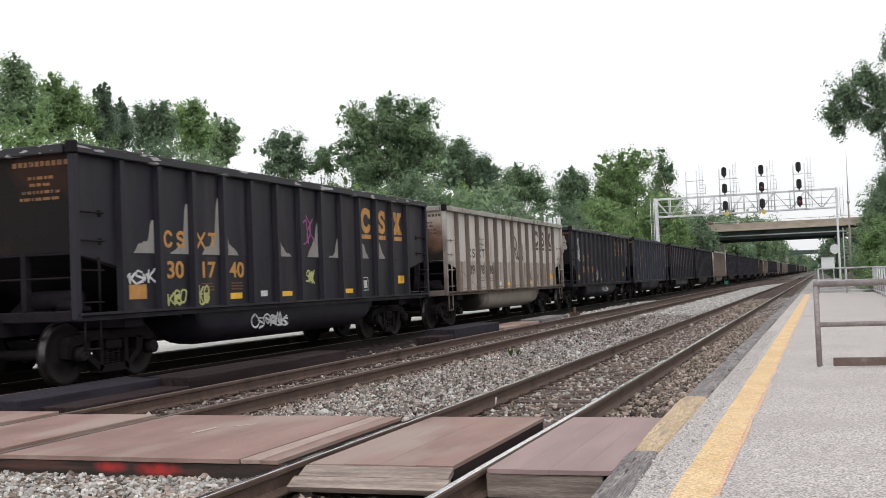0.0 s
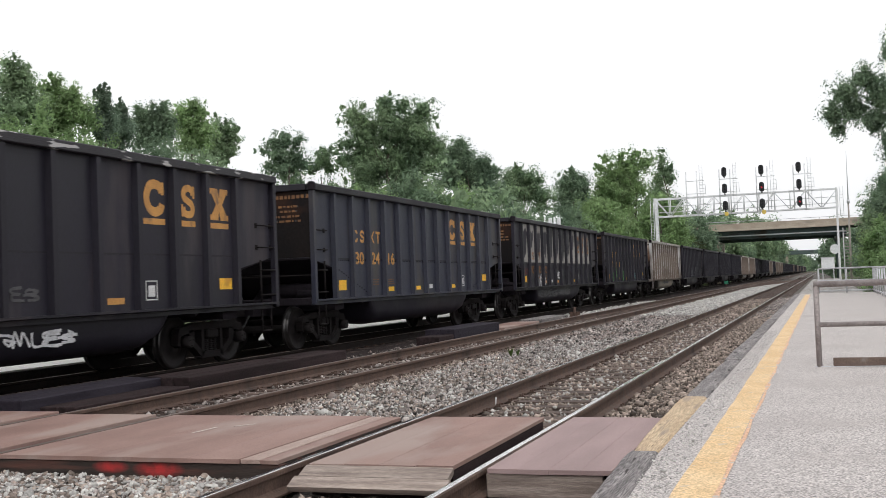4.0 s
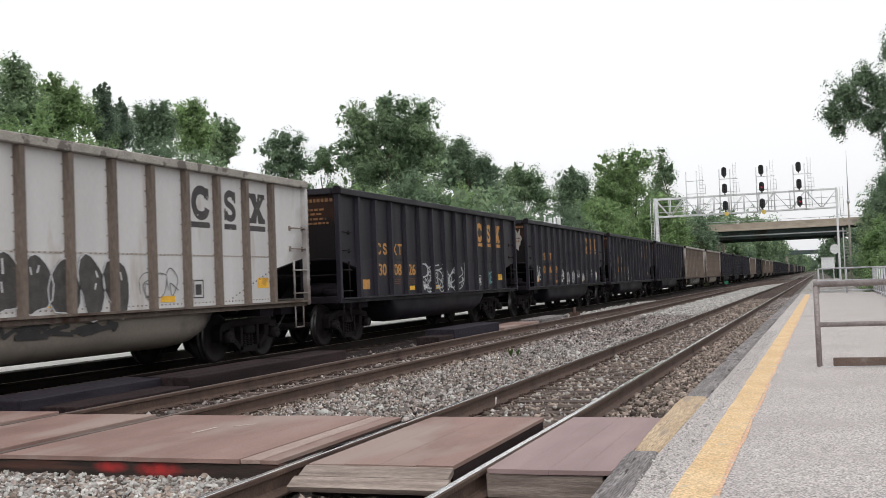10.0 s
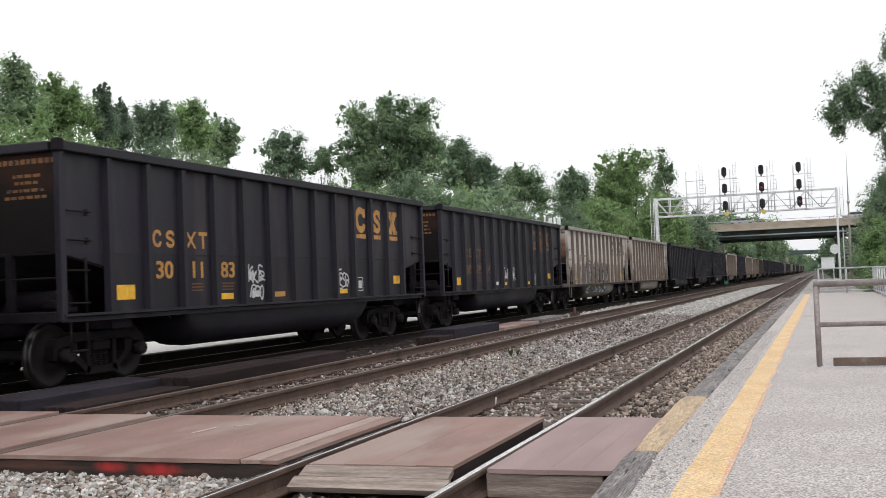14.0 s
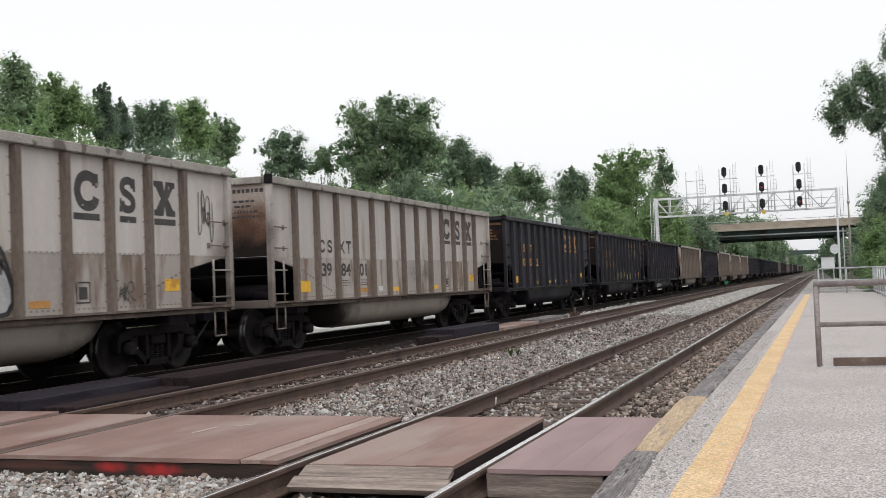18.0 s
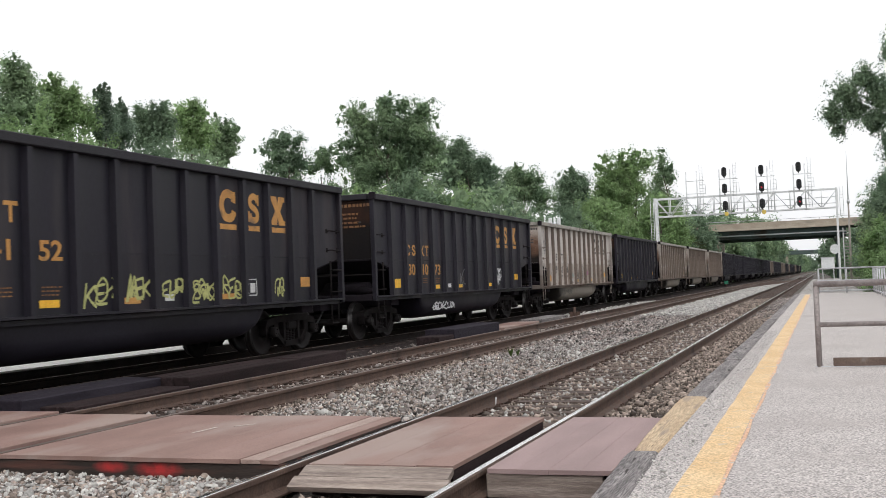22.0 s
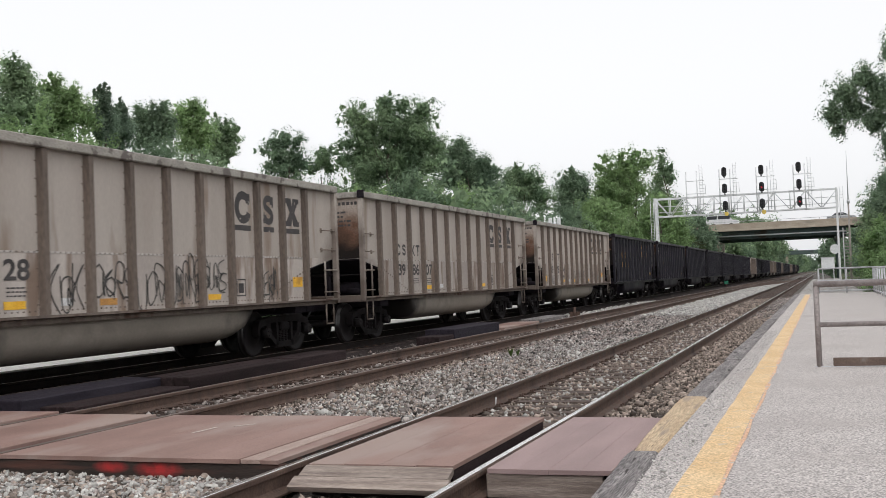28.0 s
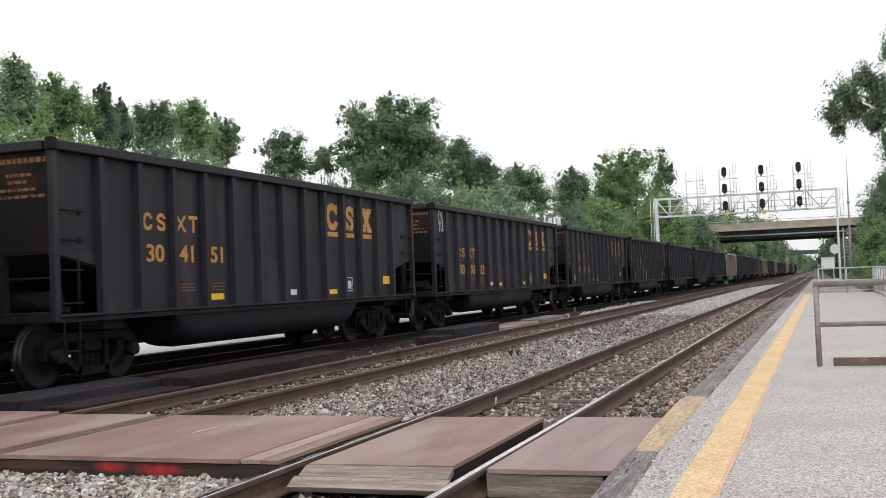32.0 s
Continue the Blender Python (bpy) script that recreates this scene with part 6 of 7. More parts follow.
clump_tree(-28, 32, M["leaf_mid"], 0.062, [(0, 10.6, 0.38, 0.29), (0.5, 10.4, 0.25, 0.21), (-0.2, 10, 0.52, 0.42), (0.5, 9.7, 0.54, 0.5), (0.1, 9, 0.73, 0.63), (-0.3, 8.5, 0.83, 0.73), (0.7, 9, 0.29, 0.33)], 700, "leafy tree with a loose uneven crown")
clump_tree(-28, 34.3, M["leaf_light"], 0.062, [(-0.4, 10.1, 0.35, 0.29), (0.1, 10.3, 0.26, 0.29), (-0.7, 9.4, 0.66, 0.55), (0.5, 9.8, 0.26, 0.31), (0.9, 9.9, 0.2, 0.31), (1, 9.4, 0.29, 0.37), (0.2, 9.2, 0.62, 0.48), (-0.3, 8.5, 0.88, 0.55), (1.3, 8.8, 0.55, 0.48)], 701, "leafy tree with upright sprigs along its top")
clump_tree(-27, 35.9, M["leaf_blue"], 0.044, [(-0.2, 10.1, 0.06, 0.23), (-0, 10.2, 0.06, 0.27), (0.2, 10.2, 0.06, 0.29), (0.4, 10, 0.06, 0.23), (0.1, 9.8, 0.16, 0.32), (-0.1, 9.4, 0.23, 0.36), (0.3, 9.5, 0.18, 0.36), (0.1, 8.9, 0.41, 0.5), (0, 8.3, 0.54, 0.57)], 702, "blue-green conifer with spiky upright tips")
clump_tree(-27.5, 37.8, M["leaf_blue"], 0.044, [(0.1, 9.9, 0.07, 0.24), (-0.1, 9.7, 0.07, 0.19), (0.3, 9.7, 0.07, 0.19), (0.1, 9.4, 0.26, 0.33), (0.1, 8.8, 0.52, 0.59), (-0.3, 8.4, 0.59, 0.59)], 703, "small blue-green conifer with a thin tip")
clump_tree(-29, 42.1, M["leaf_dark"], 0.064, [(-0.4, 10.3, 0.34, 0.29), (0.1, 10.2, 0.47, 0.42), (0.8, 10.6, 0.23, 0.29), (0.3, 9.5, 0.73, 0.65), (-0.2, 9, 0.78, 0.65), (-0.7, 9.8, 0.39, 0.47), (0.9, 9.9, 0.31, 0.47)], 704, "dark green leafy tree of even height")
clump_tree(-30, 47, M["leaf_light"], 0.066, [(-0.3, 11.2, 0.37, 0.37), (0.3, 11.5, 0.37, 0.32), (0.7, 11.1, 0.34, 0.37), (-0.1, 10.5, 0.72, 0.63), (0.8, 10.2, 0.52, 0.63), (0.1, 9.4, 0.86, 0.72), (-0.8, 10.5, 0.46, 0.57)], 705, "bright-topped leafy tree with bunched foliage")
clump_tree(-31, 51.6, M["leaf_mid"], 0.066, [(-0.1, 11.2, 0.28, 0.44), (0.4, 11.3, 0.12, 0.37), (0.5, 10.8, 0.41, 0.47), (0.8, 10.5, 0.28, 0.41), (1, 10.8, 0.16, 0.16), (1.1, 10.2, 0.19, 0.12), (0.2, 9.8, 0.56, 0.62), (0.8, 9.7, 0.31, 0.28), (-0.2, 10.3, 0.62, 0.62), (0.2, 9, 0.56, 0.28), (-0.6, 9.5, 0.78, 0.69)], 706, "leafy tree whose outer branches fan upwards", 0.7)
clump_tree(-44, 84.2, M["leaf_dark"], 0.105, [(0.1, 15.4, 0.99, 0.55), (-1.1, 15, 0.84, 0.55), (1.3, 15, 0.65, 0.55), (-2, 14.1, 0.69, 0.45), (-0.7, 13.7, 1.29, 0.69), (1.1, 13.6, 0.89, 0.69), (-0.3, 12.3, 1.64, 0.79), (-1.5, 12.7, 0.69, 0.5), (1.7, 12.6, 0.69, 0.6)], 707, "feathery open-crowned tree with flat sprays", 0.55)
clump_tree(-43, 89.2, M["leaf_mid"], 0.11, [(0.2, 14.6, 0.68, 0.57), (1, 14.7, 0.36, 0.47), (-0.1, 13.5, 0.78, 0.68), (-0.9, 12.7, 0.68, 0.68), (0.9, 12.8, 0.62, 0.83)], 708, "slender leafy tree between two larger ones", 0.6)
clump_tree(-36, 88.8, M["leaf_mid"], 0.115, [(-0.3, 18.2, 1.21, 1.01), (1.5, 18.3, 0.76, 0.76), (3.2, 17.4, 1.31, 1.11), (-3.2, 17.2, 1.31, 1.11), (-2.4, 15.4, 1.42, 1.21), (0.2, 16.2, 1.52, 1.31), (2.9, 15.3, 1.82, 1.52), (4.4, 14.2, 1.11, 1.11), (-4.3, 14.7, 0.86, 0.76), (-4.4, 13.1, 1.01, 0.91), (-2.5, 12.9, 1.72, 1.31), (0.6, 12.7, 1.92, 1.52), (3.9, 12.5, 1.62, 1.31), (1.5, 10.7, 2.02, 1.42), (-2.6, 10.7, 1.82, 1.21)], 709, "tall broad tree with a deep bunched crown", 1)
clump_tree(-35, 108.8, M["leaf_dark"], 0.118, [(-0.8, 17, 0.9, 0.36), (-1.7, 16.2, 1.33, 0.66), (-2.5, 14.7, 1.69, 1.09), (-0.2, 15.2, 1.15, 0.78), (1.3, 14.7, 1.03, 0.54), (0.9, 13.6, 1.69, 1.03), (2.8, 13.8, 0.78, 0.78), (-1.9, 12.7, 2.41, 1.21), (1.7, 12, 2.11, 1.21)], 710, "dark tree with flat tiered sprays")
clump_tree(-34, 127.1, M["leaf_mid"], 0.14, [(-0.7, 15.5, 1.04, 0.76), (-1.8, 14.5, 1.25, 0.9), (0.7, 14.6, 1.18, 0.76), (2.1, 14.1, 0.62, 0.62), (-0.5, 12.6, 2.42, 1.52), (2.3, 12.2, 1.52, 1.25), (-2.7, 12.3, 1.39, 1.25)], 711, "round-topped green tree in the row")
clump_tree(-32, 145.9, M["leaf_dark"], 0.15, [(-0, 16.9, 0.78, 0.86), (-1, 15.5, 1.33, 1.17), (1.2, 15.5, 1.17, 1.17), (-0.1, 13.4, 2.35, 1.88), (0, 11.1, 2.5, 1.72), (1.9, 13.6, 0.63, 1.41)], 712, "dense dark conical tree")
clump_tree(-24, 150.9, M["leaf_light"], 0.16, [(-4.3, 18.7, 0.79, 0.56), (-5, 17.4, 0.87, 0.71), (-3.1, 16.5, 1.35, 1.03), (-1.9, 18.9, 0.87, 0.95), (0.2, 19.1, 1.19, 0.95), (1.7, 17.9, 1.19, 1.27), (-0.4, 16.7, 1.98, 1.43), (-2.9, 14.1, 2.22, 1.75), (0.3, 14, 2.22, 1.75), (-4.9, 14.5, 1.59, 1.75), (-5.4, 11.8, 2.38, 1.75), (-1.4, 11.2, 2.78, 1.75)], 713, "tall light green tree with gaps in its crown", 0.75)
clump_tree(-22.5, 171, M["leaf_mid"], 0.16, [(-0.6, 20.6, 0.8, 1.07), (0.6, 18.8, 1.25, 1.07), (1, 17.1, 0.98, 0.98), (-1.2, 17.5, 1.07, 1.25), (-1.1, 14.3, 1.78, 1.6), (-1.9, 11.7, 2.49, 1.78), (1.3, 12.1, 1.78, 1.96)], 714, "tall narrow tree with a separate upper crown", 0.6)


# right-hand side: an overhanging tree with feathery leaves and a bank of bushes
t = thing("tree", pose(6.0, 56, -0.5), "tall feathery-leaved tree overhanging the platform's end", "tree", "trees beside the line")
part("trunk", wood("trunk", 11, 0.26, 9, 77, 4.0), M["bark"], t)
lob = [(-4.5, 0, 10.4, 0.9, 1.2, 0.7), (-5.1, 0, 9.4, 0.65, 1.0, 0.7), (-3.6, 0, 11.0, 0.9, 1.2, 0.7), (-4.2, 0.3, 9.6, 0.9, 1.0, 0.8), (-2.9, 0, 10.2, 1.2, 1.4, 1.0), (-3.2, 0, 8.9, 0.9, 1.0, 0.7), (-2.6, -0.2, 7.9, 0.6, 0.9, 0.7), (-1.6, 0, 9.6, 1.5, 1.6, 1.3), (-1.3, 0, 11.9, 1.5, 1.6, 0.9), (-2.4, 0, 12.6, 0.45, 0.8, 0.45), (0.4, 0, 10.5, 2.4, 2.4, 1.8), (0.8, 0, 13.0, 2.2, 2.2, 1.6), (3.0, 0, 10.2, 2.2, 2.4, 2.0), (1.5, 0, 7.9, 2.2, 2.2, 1.6), (-1.4, 0, 7.3, 1.0, 1.2, 0.9), (-1.0, 0.5, 6.2, 1.1, 1.3, 0.8), (-2.6, 0, 7.3, 0.55, 0.7, 0.45), (-2.2, 0, 6.6, 0.7, 0.9, 0.6), (-2.9, 0, 5.9, 0.6, 0.8, 0.5), (-3.0, 0, 4.9, 0.8, 0.9, 0.6), (-1.6, 0, 5.0, 1.2, 1.2, 1.0), (-4.9, 0, 8.6, 0.45, 0.7, 0.35)]
part("crown", leaf_cloud("crown", lob, 70000, 0.062, 78, M["leaf_dark"], 0.1, 0.3), M["leaf_dark"], t)
for i, (x, y, h, w, mt, n) in enumerate([(5.6, 88, 9.6, 6.4, "leaf_mid", 9000), (4.6, 84, 5.4, 4.4, "leaf_light", 6000), (5.2, 70, 3.2, 4.8, "leaf_light", 5000), (8.0, 78, 8.4, 7.0, "leaf_mid", 6000), (5.0, 100, 7.8, 5.0, "leaf_dark", 5000), (9.5, 62, 9.0, 7.0, "leaf_dark", 4000), (3.9, 76, 1.6, 2.4, "leaf_light", 2200), (7.5, 120, 10.5, 8.0, "leaf_dark", 4000)]):
    t = tree(x, y, h, w, M[mt], n * 2, 0.11, 300 + i, h * 0.02, "dense green bush on the bank beside the platform", "bushes on the bank")
    t.name, t["category"] = "bush", "bush"


# ---- hedge row and forest behind, closing the place ----
def woods(name, x0, x1, y0, y1, n, h, seed, mat_, leaf, label):
    """Far woods: many small crowns joined."""
    rng = np.random.default_rng(seed)
    c = np.stack([rng.uniform(x0, x1, n), rng.uniform(y0, y1, n)], 1)
    lobes = []
    for x, y in c:
        hh = h * rng.uniform(0.7, 1.15)
        for q in range(4):
            r = hh * rng.uniform(0.16, 0.28)
            lobes.append((x + rng.uniform(-0.2, 0.2) * hh, y + rng.uniform(-0.2, 0.2) * hh, hh * (0.12 + 0.22 * q) , r, r, r))
    ob = new(name, leaf_cloud(name, lobes, n * 520, leaf * 0.8, seed, mat_, 0.1, 0.4))
    return tagged(ob, label, "trees", "", "stuff")


woods("far_woods", -30, -17, 200, 560, 46, 9.0, 401, M["leaf_mid"], 0.5, "green woods along the line beyond the bridge")
woods("far_woods", 3.5, 16, 215, 640, 34, 11.0, 402, M["leaf_dark"], 0.5, "dark green woods on the right beyond the bridge")
woods("far_woods", -20, -14.2, 560, 1000, 16, 14.0, 408, M["leaf_mid"], 0.6, "green woods beside the far end of the line")
woods("far_woods", 0.9, 3.4, 300, 540, 9, 9.0, 409, M["leaf_dark"], 0.4, "dark green trees close to the line beyond the bridge")
woods("far_woods", -72, -44, 66, 230, 84, 12.2, 403, M["leaf_mid"], 0.36, "woods behind the trackside trees")
woods("far_woods", -42, -30, 12, 66, 34, 8.4, 404, M["leaf_mid"], 0.2, "undergrowth behind the far platform")
woods("far_woods", -42, -24, 66, 190, 70, 9.4, 405, M["leaf_mid"], 0.28, "undergrowth behind the far platform")
woods("far_woods", 11, 30, -12, 60, 20, 8.0, 406, M["leaf_mid"], 0.3, "trees behind the platform")
# bluer leaf colour puts distance haze into these woods
woods("far_woods", -110, 90, 1300, 1600, 60, 15.0, 407, M["leaf_blue"], 1.3, "distant woods across the end of the line, tinted for haze")


# ---- railings on the platform ----
def pipe_part(name, pts, r, parent, mat_):
    return part(name, pipe(B(), pts, r, 10), mat_, parent)


rail = thing("platform_railing", pose(-0.09, 14.83, 0.05), "weathered brown-grey pipe railing with a toe board", "railing", "railings")
for x in (0, 2.4, 4.8):
    pipe_part("post", [(x, 0, 0), (x, 0, 1.07)], 0.036, rail, M["pipe_brown"])
pipe_part("top_rail", [(-0.03, 0, 1.075), (4.86, 0, 1.075)], 0.042, rail, M["pipe_brown"])
pipe_part("mid_rail", [(0, 0, 0.55), (4.8, 0, 0.55)], 0.033, rail, M["pipe_brown"])
part("toe_board", box(B(), 0.17, 4.8, -0.02, 0.02, 0.012, 0.12, 0.004), M["toe_brown"], rail, "dark brown toe board")
part("base_plate", box(B(), -0.06, 4.8, -0.03, 0.05, 0.0, 0.012, 0.003), M["galv"], rail, "pale base strip")

rail = thing("end_railing", pose(-0.2, 60.4, 0.05), "galvanised pipe railing across the platform's end", "railing", "railings")
for x in (0, 1.38, 2.72):
    pipe_part("post", [(x, 0, 0), (x, 0, 1.3)], 0.045, rail, M["galv"])
for z in (0.12, 0.65, 1.3):
    pipe_part("cross_rail", [(0, 0, z), (2.72, 0, z)], 0.045, rail, M["galv"])
rail = thing("side_railing", pose(2.5, 60.3, 0.05), "galvanised pipe railing along the platform's back", "railing", "railings")
for z in (0.12, 1.28):
    pipe_part("long_rail", [(0, 0, z), (0, -26, z)], 0.04, rail, M["galv"])
for i in range(13):
    pipe_part("post", [(0, -2.15 * i, 0), (0, -2.15 * i, 1.28)], 0.04, rail, M["galv"])

# ---- equipment cabinet, round target, mast ----
cab = thing("equipment_cabinet", pose(0.55, 110, -0.5), "pale grey trackside equipment cabinet on legs", "cabinet")
part("cabinet_body", box(B(), -0.6, 0.6, -0.45, 0.45, 1.9, 2.9, 0.02), M["white_metal"], cab)
part("cabinet_roof", box(B(), -0.66, 0.66, -0.5, 0.5, 2.9, 2.97, 0.01), M["galv"], cab)
for x in (-0.5, 0.5):
    for y in (-0.35, 0.35):
        part("leg", tube(B(), (x, y, 0), (x, y, 1.9), 0.04), M["galv"], cab)
disc = thing("round_target", pose(1.15, 100, -0.5), "white round trackside target on a post", "sign")
part("disc", tube(B(), (0, -0.03, 3.56), (0, 0.03, 3.56), 0.42, n=28), M["white_metal"], disc)
part("post", tube(B(), (0.28, 0.06, 0), (0.28, 0.06, 3.6), 0.05), M["galv"], disc)
M["pale_pole"] = surf("weathered_pale_pole", (0.26, 0.235, 0.21), (0.36, 0.33, 0.30), 4, 0.9, 0.4, fine=24, stretch=(4, 4, 0.5))
mast = thing("radio_mast", pose(3.1, 130, -0.5), "slender grey mast with a whip antenna", "mast")
part("pole", tube(B(), (0, 0, 0), (0.05, 0, 9.5), 0.13, 0.09), M["pale_pole"], mast, "weathered grey wooden pole")
part("whip", tube(B(), (0.05, 0, 9.4), (0.08, 0, 15.2), 0.07, 0.03), M["galv"], mast)
part("collar", tube(B(), (0.05, 0, 9.2), (0.05, 0, 9.6), 0.17), M["galv"], mast)
for k, (x, y) in enumerate(((-9.2, 112), (-8.9, 40))):
    st = thing("switch_stand", pose(x, y, -0.25), "small green switch indicator beside the track" if not k else "short rusty track marker beside the rail", "switch stand")
    part("stem", tube(B(), (0, 0, 0), (0, 0, 0.5), 0.05), M["rail_side"], st)
    part("target", box(B(), -0.2, 0.2, -0.02, 0.02, 0.45 - 0.3 * k, 0.78 - 0.45 * k, 0.01), M["sign_green"] if not k else M["rail_side"], st, "green target plate" if not k else "")


# ---- crossover between the two empty tracks ----
def crossover(y0, y1):
    t = thing("crossover_track", pose(0, 0, 0), "turnout rails linking the two empty tracks", "railway track", "railway tracks", "structure")
    n = 24
    for s in (-1, 1):
        bm = B()
        pts = []
        for i in range(n + 1):
            f = i / n
            e = f * f * (3 - 2 * f)
            pts.append(Vector((TRACKS[1] + (TRACKS[0] - TRACKS[1]) * e + s * GAUGE / 2, y0 + (y1 - y0) * f, -0.004)))
        for a, b in zip(pts, pts[1:]):
            q = [bm.verts.new(p + Vector((dx, 0, dz))) for p in (a, b) for dx, dz in ((-0.036, 0), (0.036, 0), (0.07, -0.18), (-0.07, -0.18))]
            for f in ((0, 1, 5, 4), (1, 2, 6, 5), (2, 3, 7, 6), (3, 0, 4, 7)):
                bm.faces.new([q[i] for i in f])
        part("rail", bm, M["rail_side"], t)
    return t


crossover(105, 165)


# ---- signal bridge ----
GY = 112.0
gan = thing("signal_bridge", pose(0, GY, -0.5), "white steel truss signal bridge spanning the tracks", "signal bridge")


def lattice(a, b, name="brace", r=0.045):
    return part(name, tube(B(), a, b, r, n=6), M["white_metal"], gan)


GX0, GX1, GZ0, GZ1 = -15.95, 1.75, 7.85, 9.68
for y in (-0.6, 0.6):
    for z in (GZ0, GZ1):
        part("chord", box(B(), GX0, GX1, y - 0.06, y + 0.06, z - 0.065, z + 0.065, 0.01), M["white_metal"], gan)
    n = 12
    w = (GX1 - GX0) / n
    for i in range(n + 1):
        lattice((GX0 + i * w, y, GZ0), (GX0 + i * w, y, GZ1), "upright")
    for i in range(n):
        a, b = GX0 + i * w, GX0 + (i + 1) * w
        lattice((a, y, GZ0 if i % 2 else GZ1), (b, y, GZ1 if i % 2 else GZ0), "diagonal", 0.042)
    for z in (8.3, 8.9):
        lattice((GX0, y * 0.3, z), (GX1, y * 0.3, z), "walkway_rail", 0.03)
for i in range(19):
    x = GX0 + (GX1 - GX0) * i / 18
    lattice((x, -0.6, GZ0), (x, 0.6, GZ0), "cross_tie", 0.035)
for x in (GX0 + 0.1, GX1 - 0.1):
    for y in (-0.6, 0.6):
        part("leg", box(B(), x - 0.09, x + 0.09, y - 0.09, y + 0.09, 0, GZ1 + 0.1, 0.015), M["white_metal"], gan)
    for i in range(8):
        lattice((x, -0.6 if i % 2 else 0.6, 0.5 + i * 0.95), (x, 0.6 if i % 2 else -0.6, 1.45 + i * 0.95), "leg_brace", 0.04)
    sx = -1 if x < 0 else 1
    for o in (0.3, 0.62):
        part("ladder_rail", tube(B(), (x + sx * o, 0, 0.2 if sx < 0 else 7.0), (x + sx * o, 0, GZ1 + 0.2), 0.03, n=6), M["white_metal"], gan)
    for i in range(0 if sx < 0 else 22, 30):
        lattice((x + sx * 0.3, 0, 0.4 + 0.31 * i), (x + sx * 0.62, 0, 0.4 + 0.31 * i), "rung", 0.02)


def cage(x):
    """Mast frame with a ladder and a railed landing."""
    for o in (-0.55, 0.52):
        lattice((x + o, -0.7, GZ0), (x + o, -0.7, 12.3), "mast", 0.06)
    for z in (10.0, 11.3):
        lattice((x - 0.55, -0.7, z), (x + 1.25, -0.7, z), "mast_bar", 0.04)
    for z in (10.0, 10.5, 10.9):
        lattice((x + 0.75, -0.7, z), (x + 1.35, -0.7, z), "landing_rail", 0.025)
    for o in (0.8, 1.1):
        lattice((x + o, -0.7, 8.0), (x + o, -0.7, 12.9), "ladder_rail", 0.028)
    lattice((x + 1.35, -0.7, 9.9), (x + 1.35, -0.7, 10.9), "landing_rail", 0.025)
    for i in range(16):
        lattice((x + 0.8, -0.7, 8.1 + 0.3 * i), (x + 1.1, -0.7, 8.1 + 0.3 * i), "rung", 0.016)


def head(x, z, lit):
    """Colour-light signal head: oval back plate, hood and lens."""
    h = part("signal_head", back_plate(x, z), M["black_signal"], gan, "black oval signal head")
    for dz, on in ((0.22, False), (-0.05, lit), (-0.30, False)):
        part("lens", tube(B(), (x, -0.98, z + dz), (x, -0.95, z + dz), 0.085, n=14), M["red_lamp"] if on else M["dark_lens"], h, "lit red lens" if on else "")
        hood = B()
        rings = [[hood.verts.new((x + 0.105 * math.cos(a), yy, z + dz + 0.105 * math.sin(a))) for a in [math.pi * (-0.1 + 1.2 * i / 10) for i in range(11)]] for yy in (-0.95, -1.2)]
        for i in range(10):
            hood.faces.new((rings[0][i], rings[0][i + 1], rings[1][i + 1], rings[1][i]))
        part("hood", hood, M["black_signal"], h)
    part("bracket", box(B(), x - 0.06, x + 0.06, -0.9, -0.62, z - 0.62, z - 0.5, 0.01), M["black_signal"], h)


def back_plate(x, z):
    bm = B()
    pts = [(x + 0.25 * math.cos(a), z + 0.24 * (1 if math.sin(a) >= 0 else -1) + 0.25 * math.sin(a)) for a in [2 * math.pi * (i + 0.5) / 24 for i in range(24)]]
    return extrude_poly(bm, pts, "y", -0.95, -0.78)


for x, zs, lit in ((-8.86, (12.0, 10.33, 8.6), None), (-5.28, (11.97, 10.26, 8.61), 1), (-1.75, (12.0, 10.31, 8.62), 2)):
    cage(x + 0.05)
    for i, z in enumerate(zs):
        head(x, z, lit == i)
cage(-12.1)
for x, z in ((-8.79, 7.72), (-5.17, 7.70)):
    bm = B()
    extrude_poly(bm, [(x - 0.16, z + 0.24), (x + 0.16, z + 0.24), (x + 0.21, z + 0.02), (x + 0.11, z - 0.16), (x - 0.11, z - 0.16), (x - 0.21, z + 0.02)], "y", -0.82, -0.79)
    part("marker_plate", bm, M["sign_yellow"], gan, "yellow marker plate under the signal")

# ---- road bridge ----
BY, ROAD_Z, SPEED = 185.0, 9.12, 20.0
bri = thing("road_bridge", pose(0, BY, 0), "concrete road bridge on dark green steel girders", "bridge", "", "structure")
for y, nm in ((0, "parapet"), (11.5, "parapet")):
    part(nm, box(B(), -640, 640, y - 0.15, y + 0.15, 8.3, 9.52, 0.03), M["old_concrete"], bri)
    part("parapet_rail", tube(B(), (-60, y, 9.86), (60, y, 9.86), 0.05, n=6), M["galv"], bri)
    for i in range(41):
        part("rail_post", tube(B(), (-60 + 3 * i, y, 9.5), (-60 + 3 * i, y, 9.88), 0.045, n=6), M["galv"], bri)
part("deck_slab", box(B(), -640, 640, 0.16, 11.34, 8.28, 9.12), M["road_asphalt"], bri)
part("deck_edge", box(B(), -22, 9, -0.32, -0.152, 8.25, 8.52, 0.02), M["old_concrete"], bri)
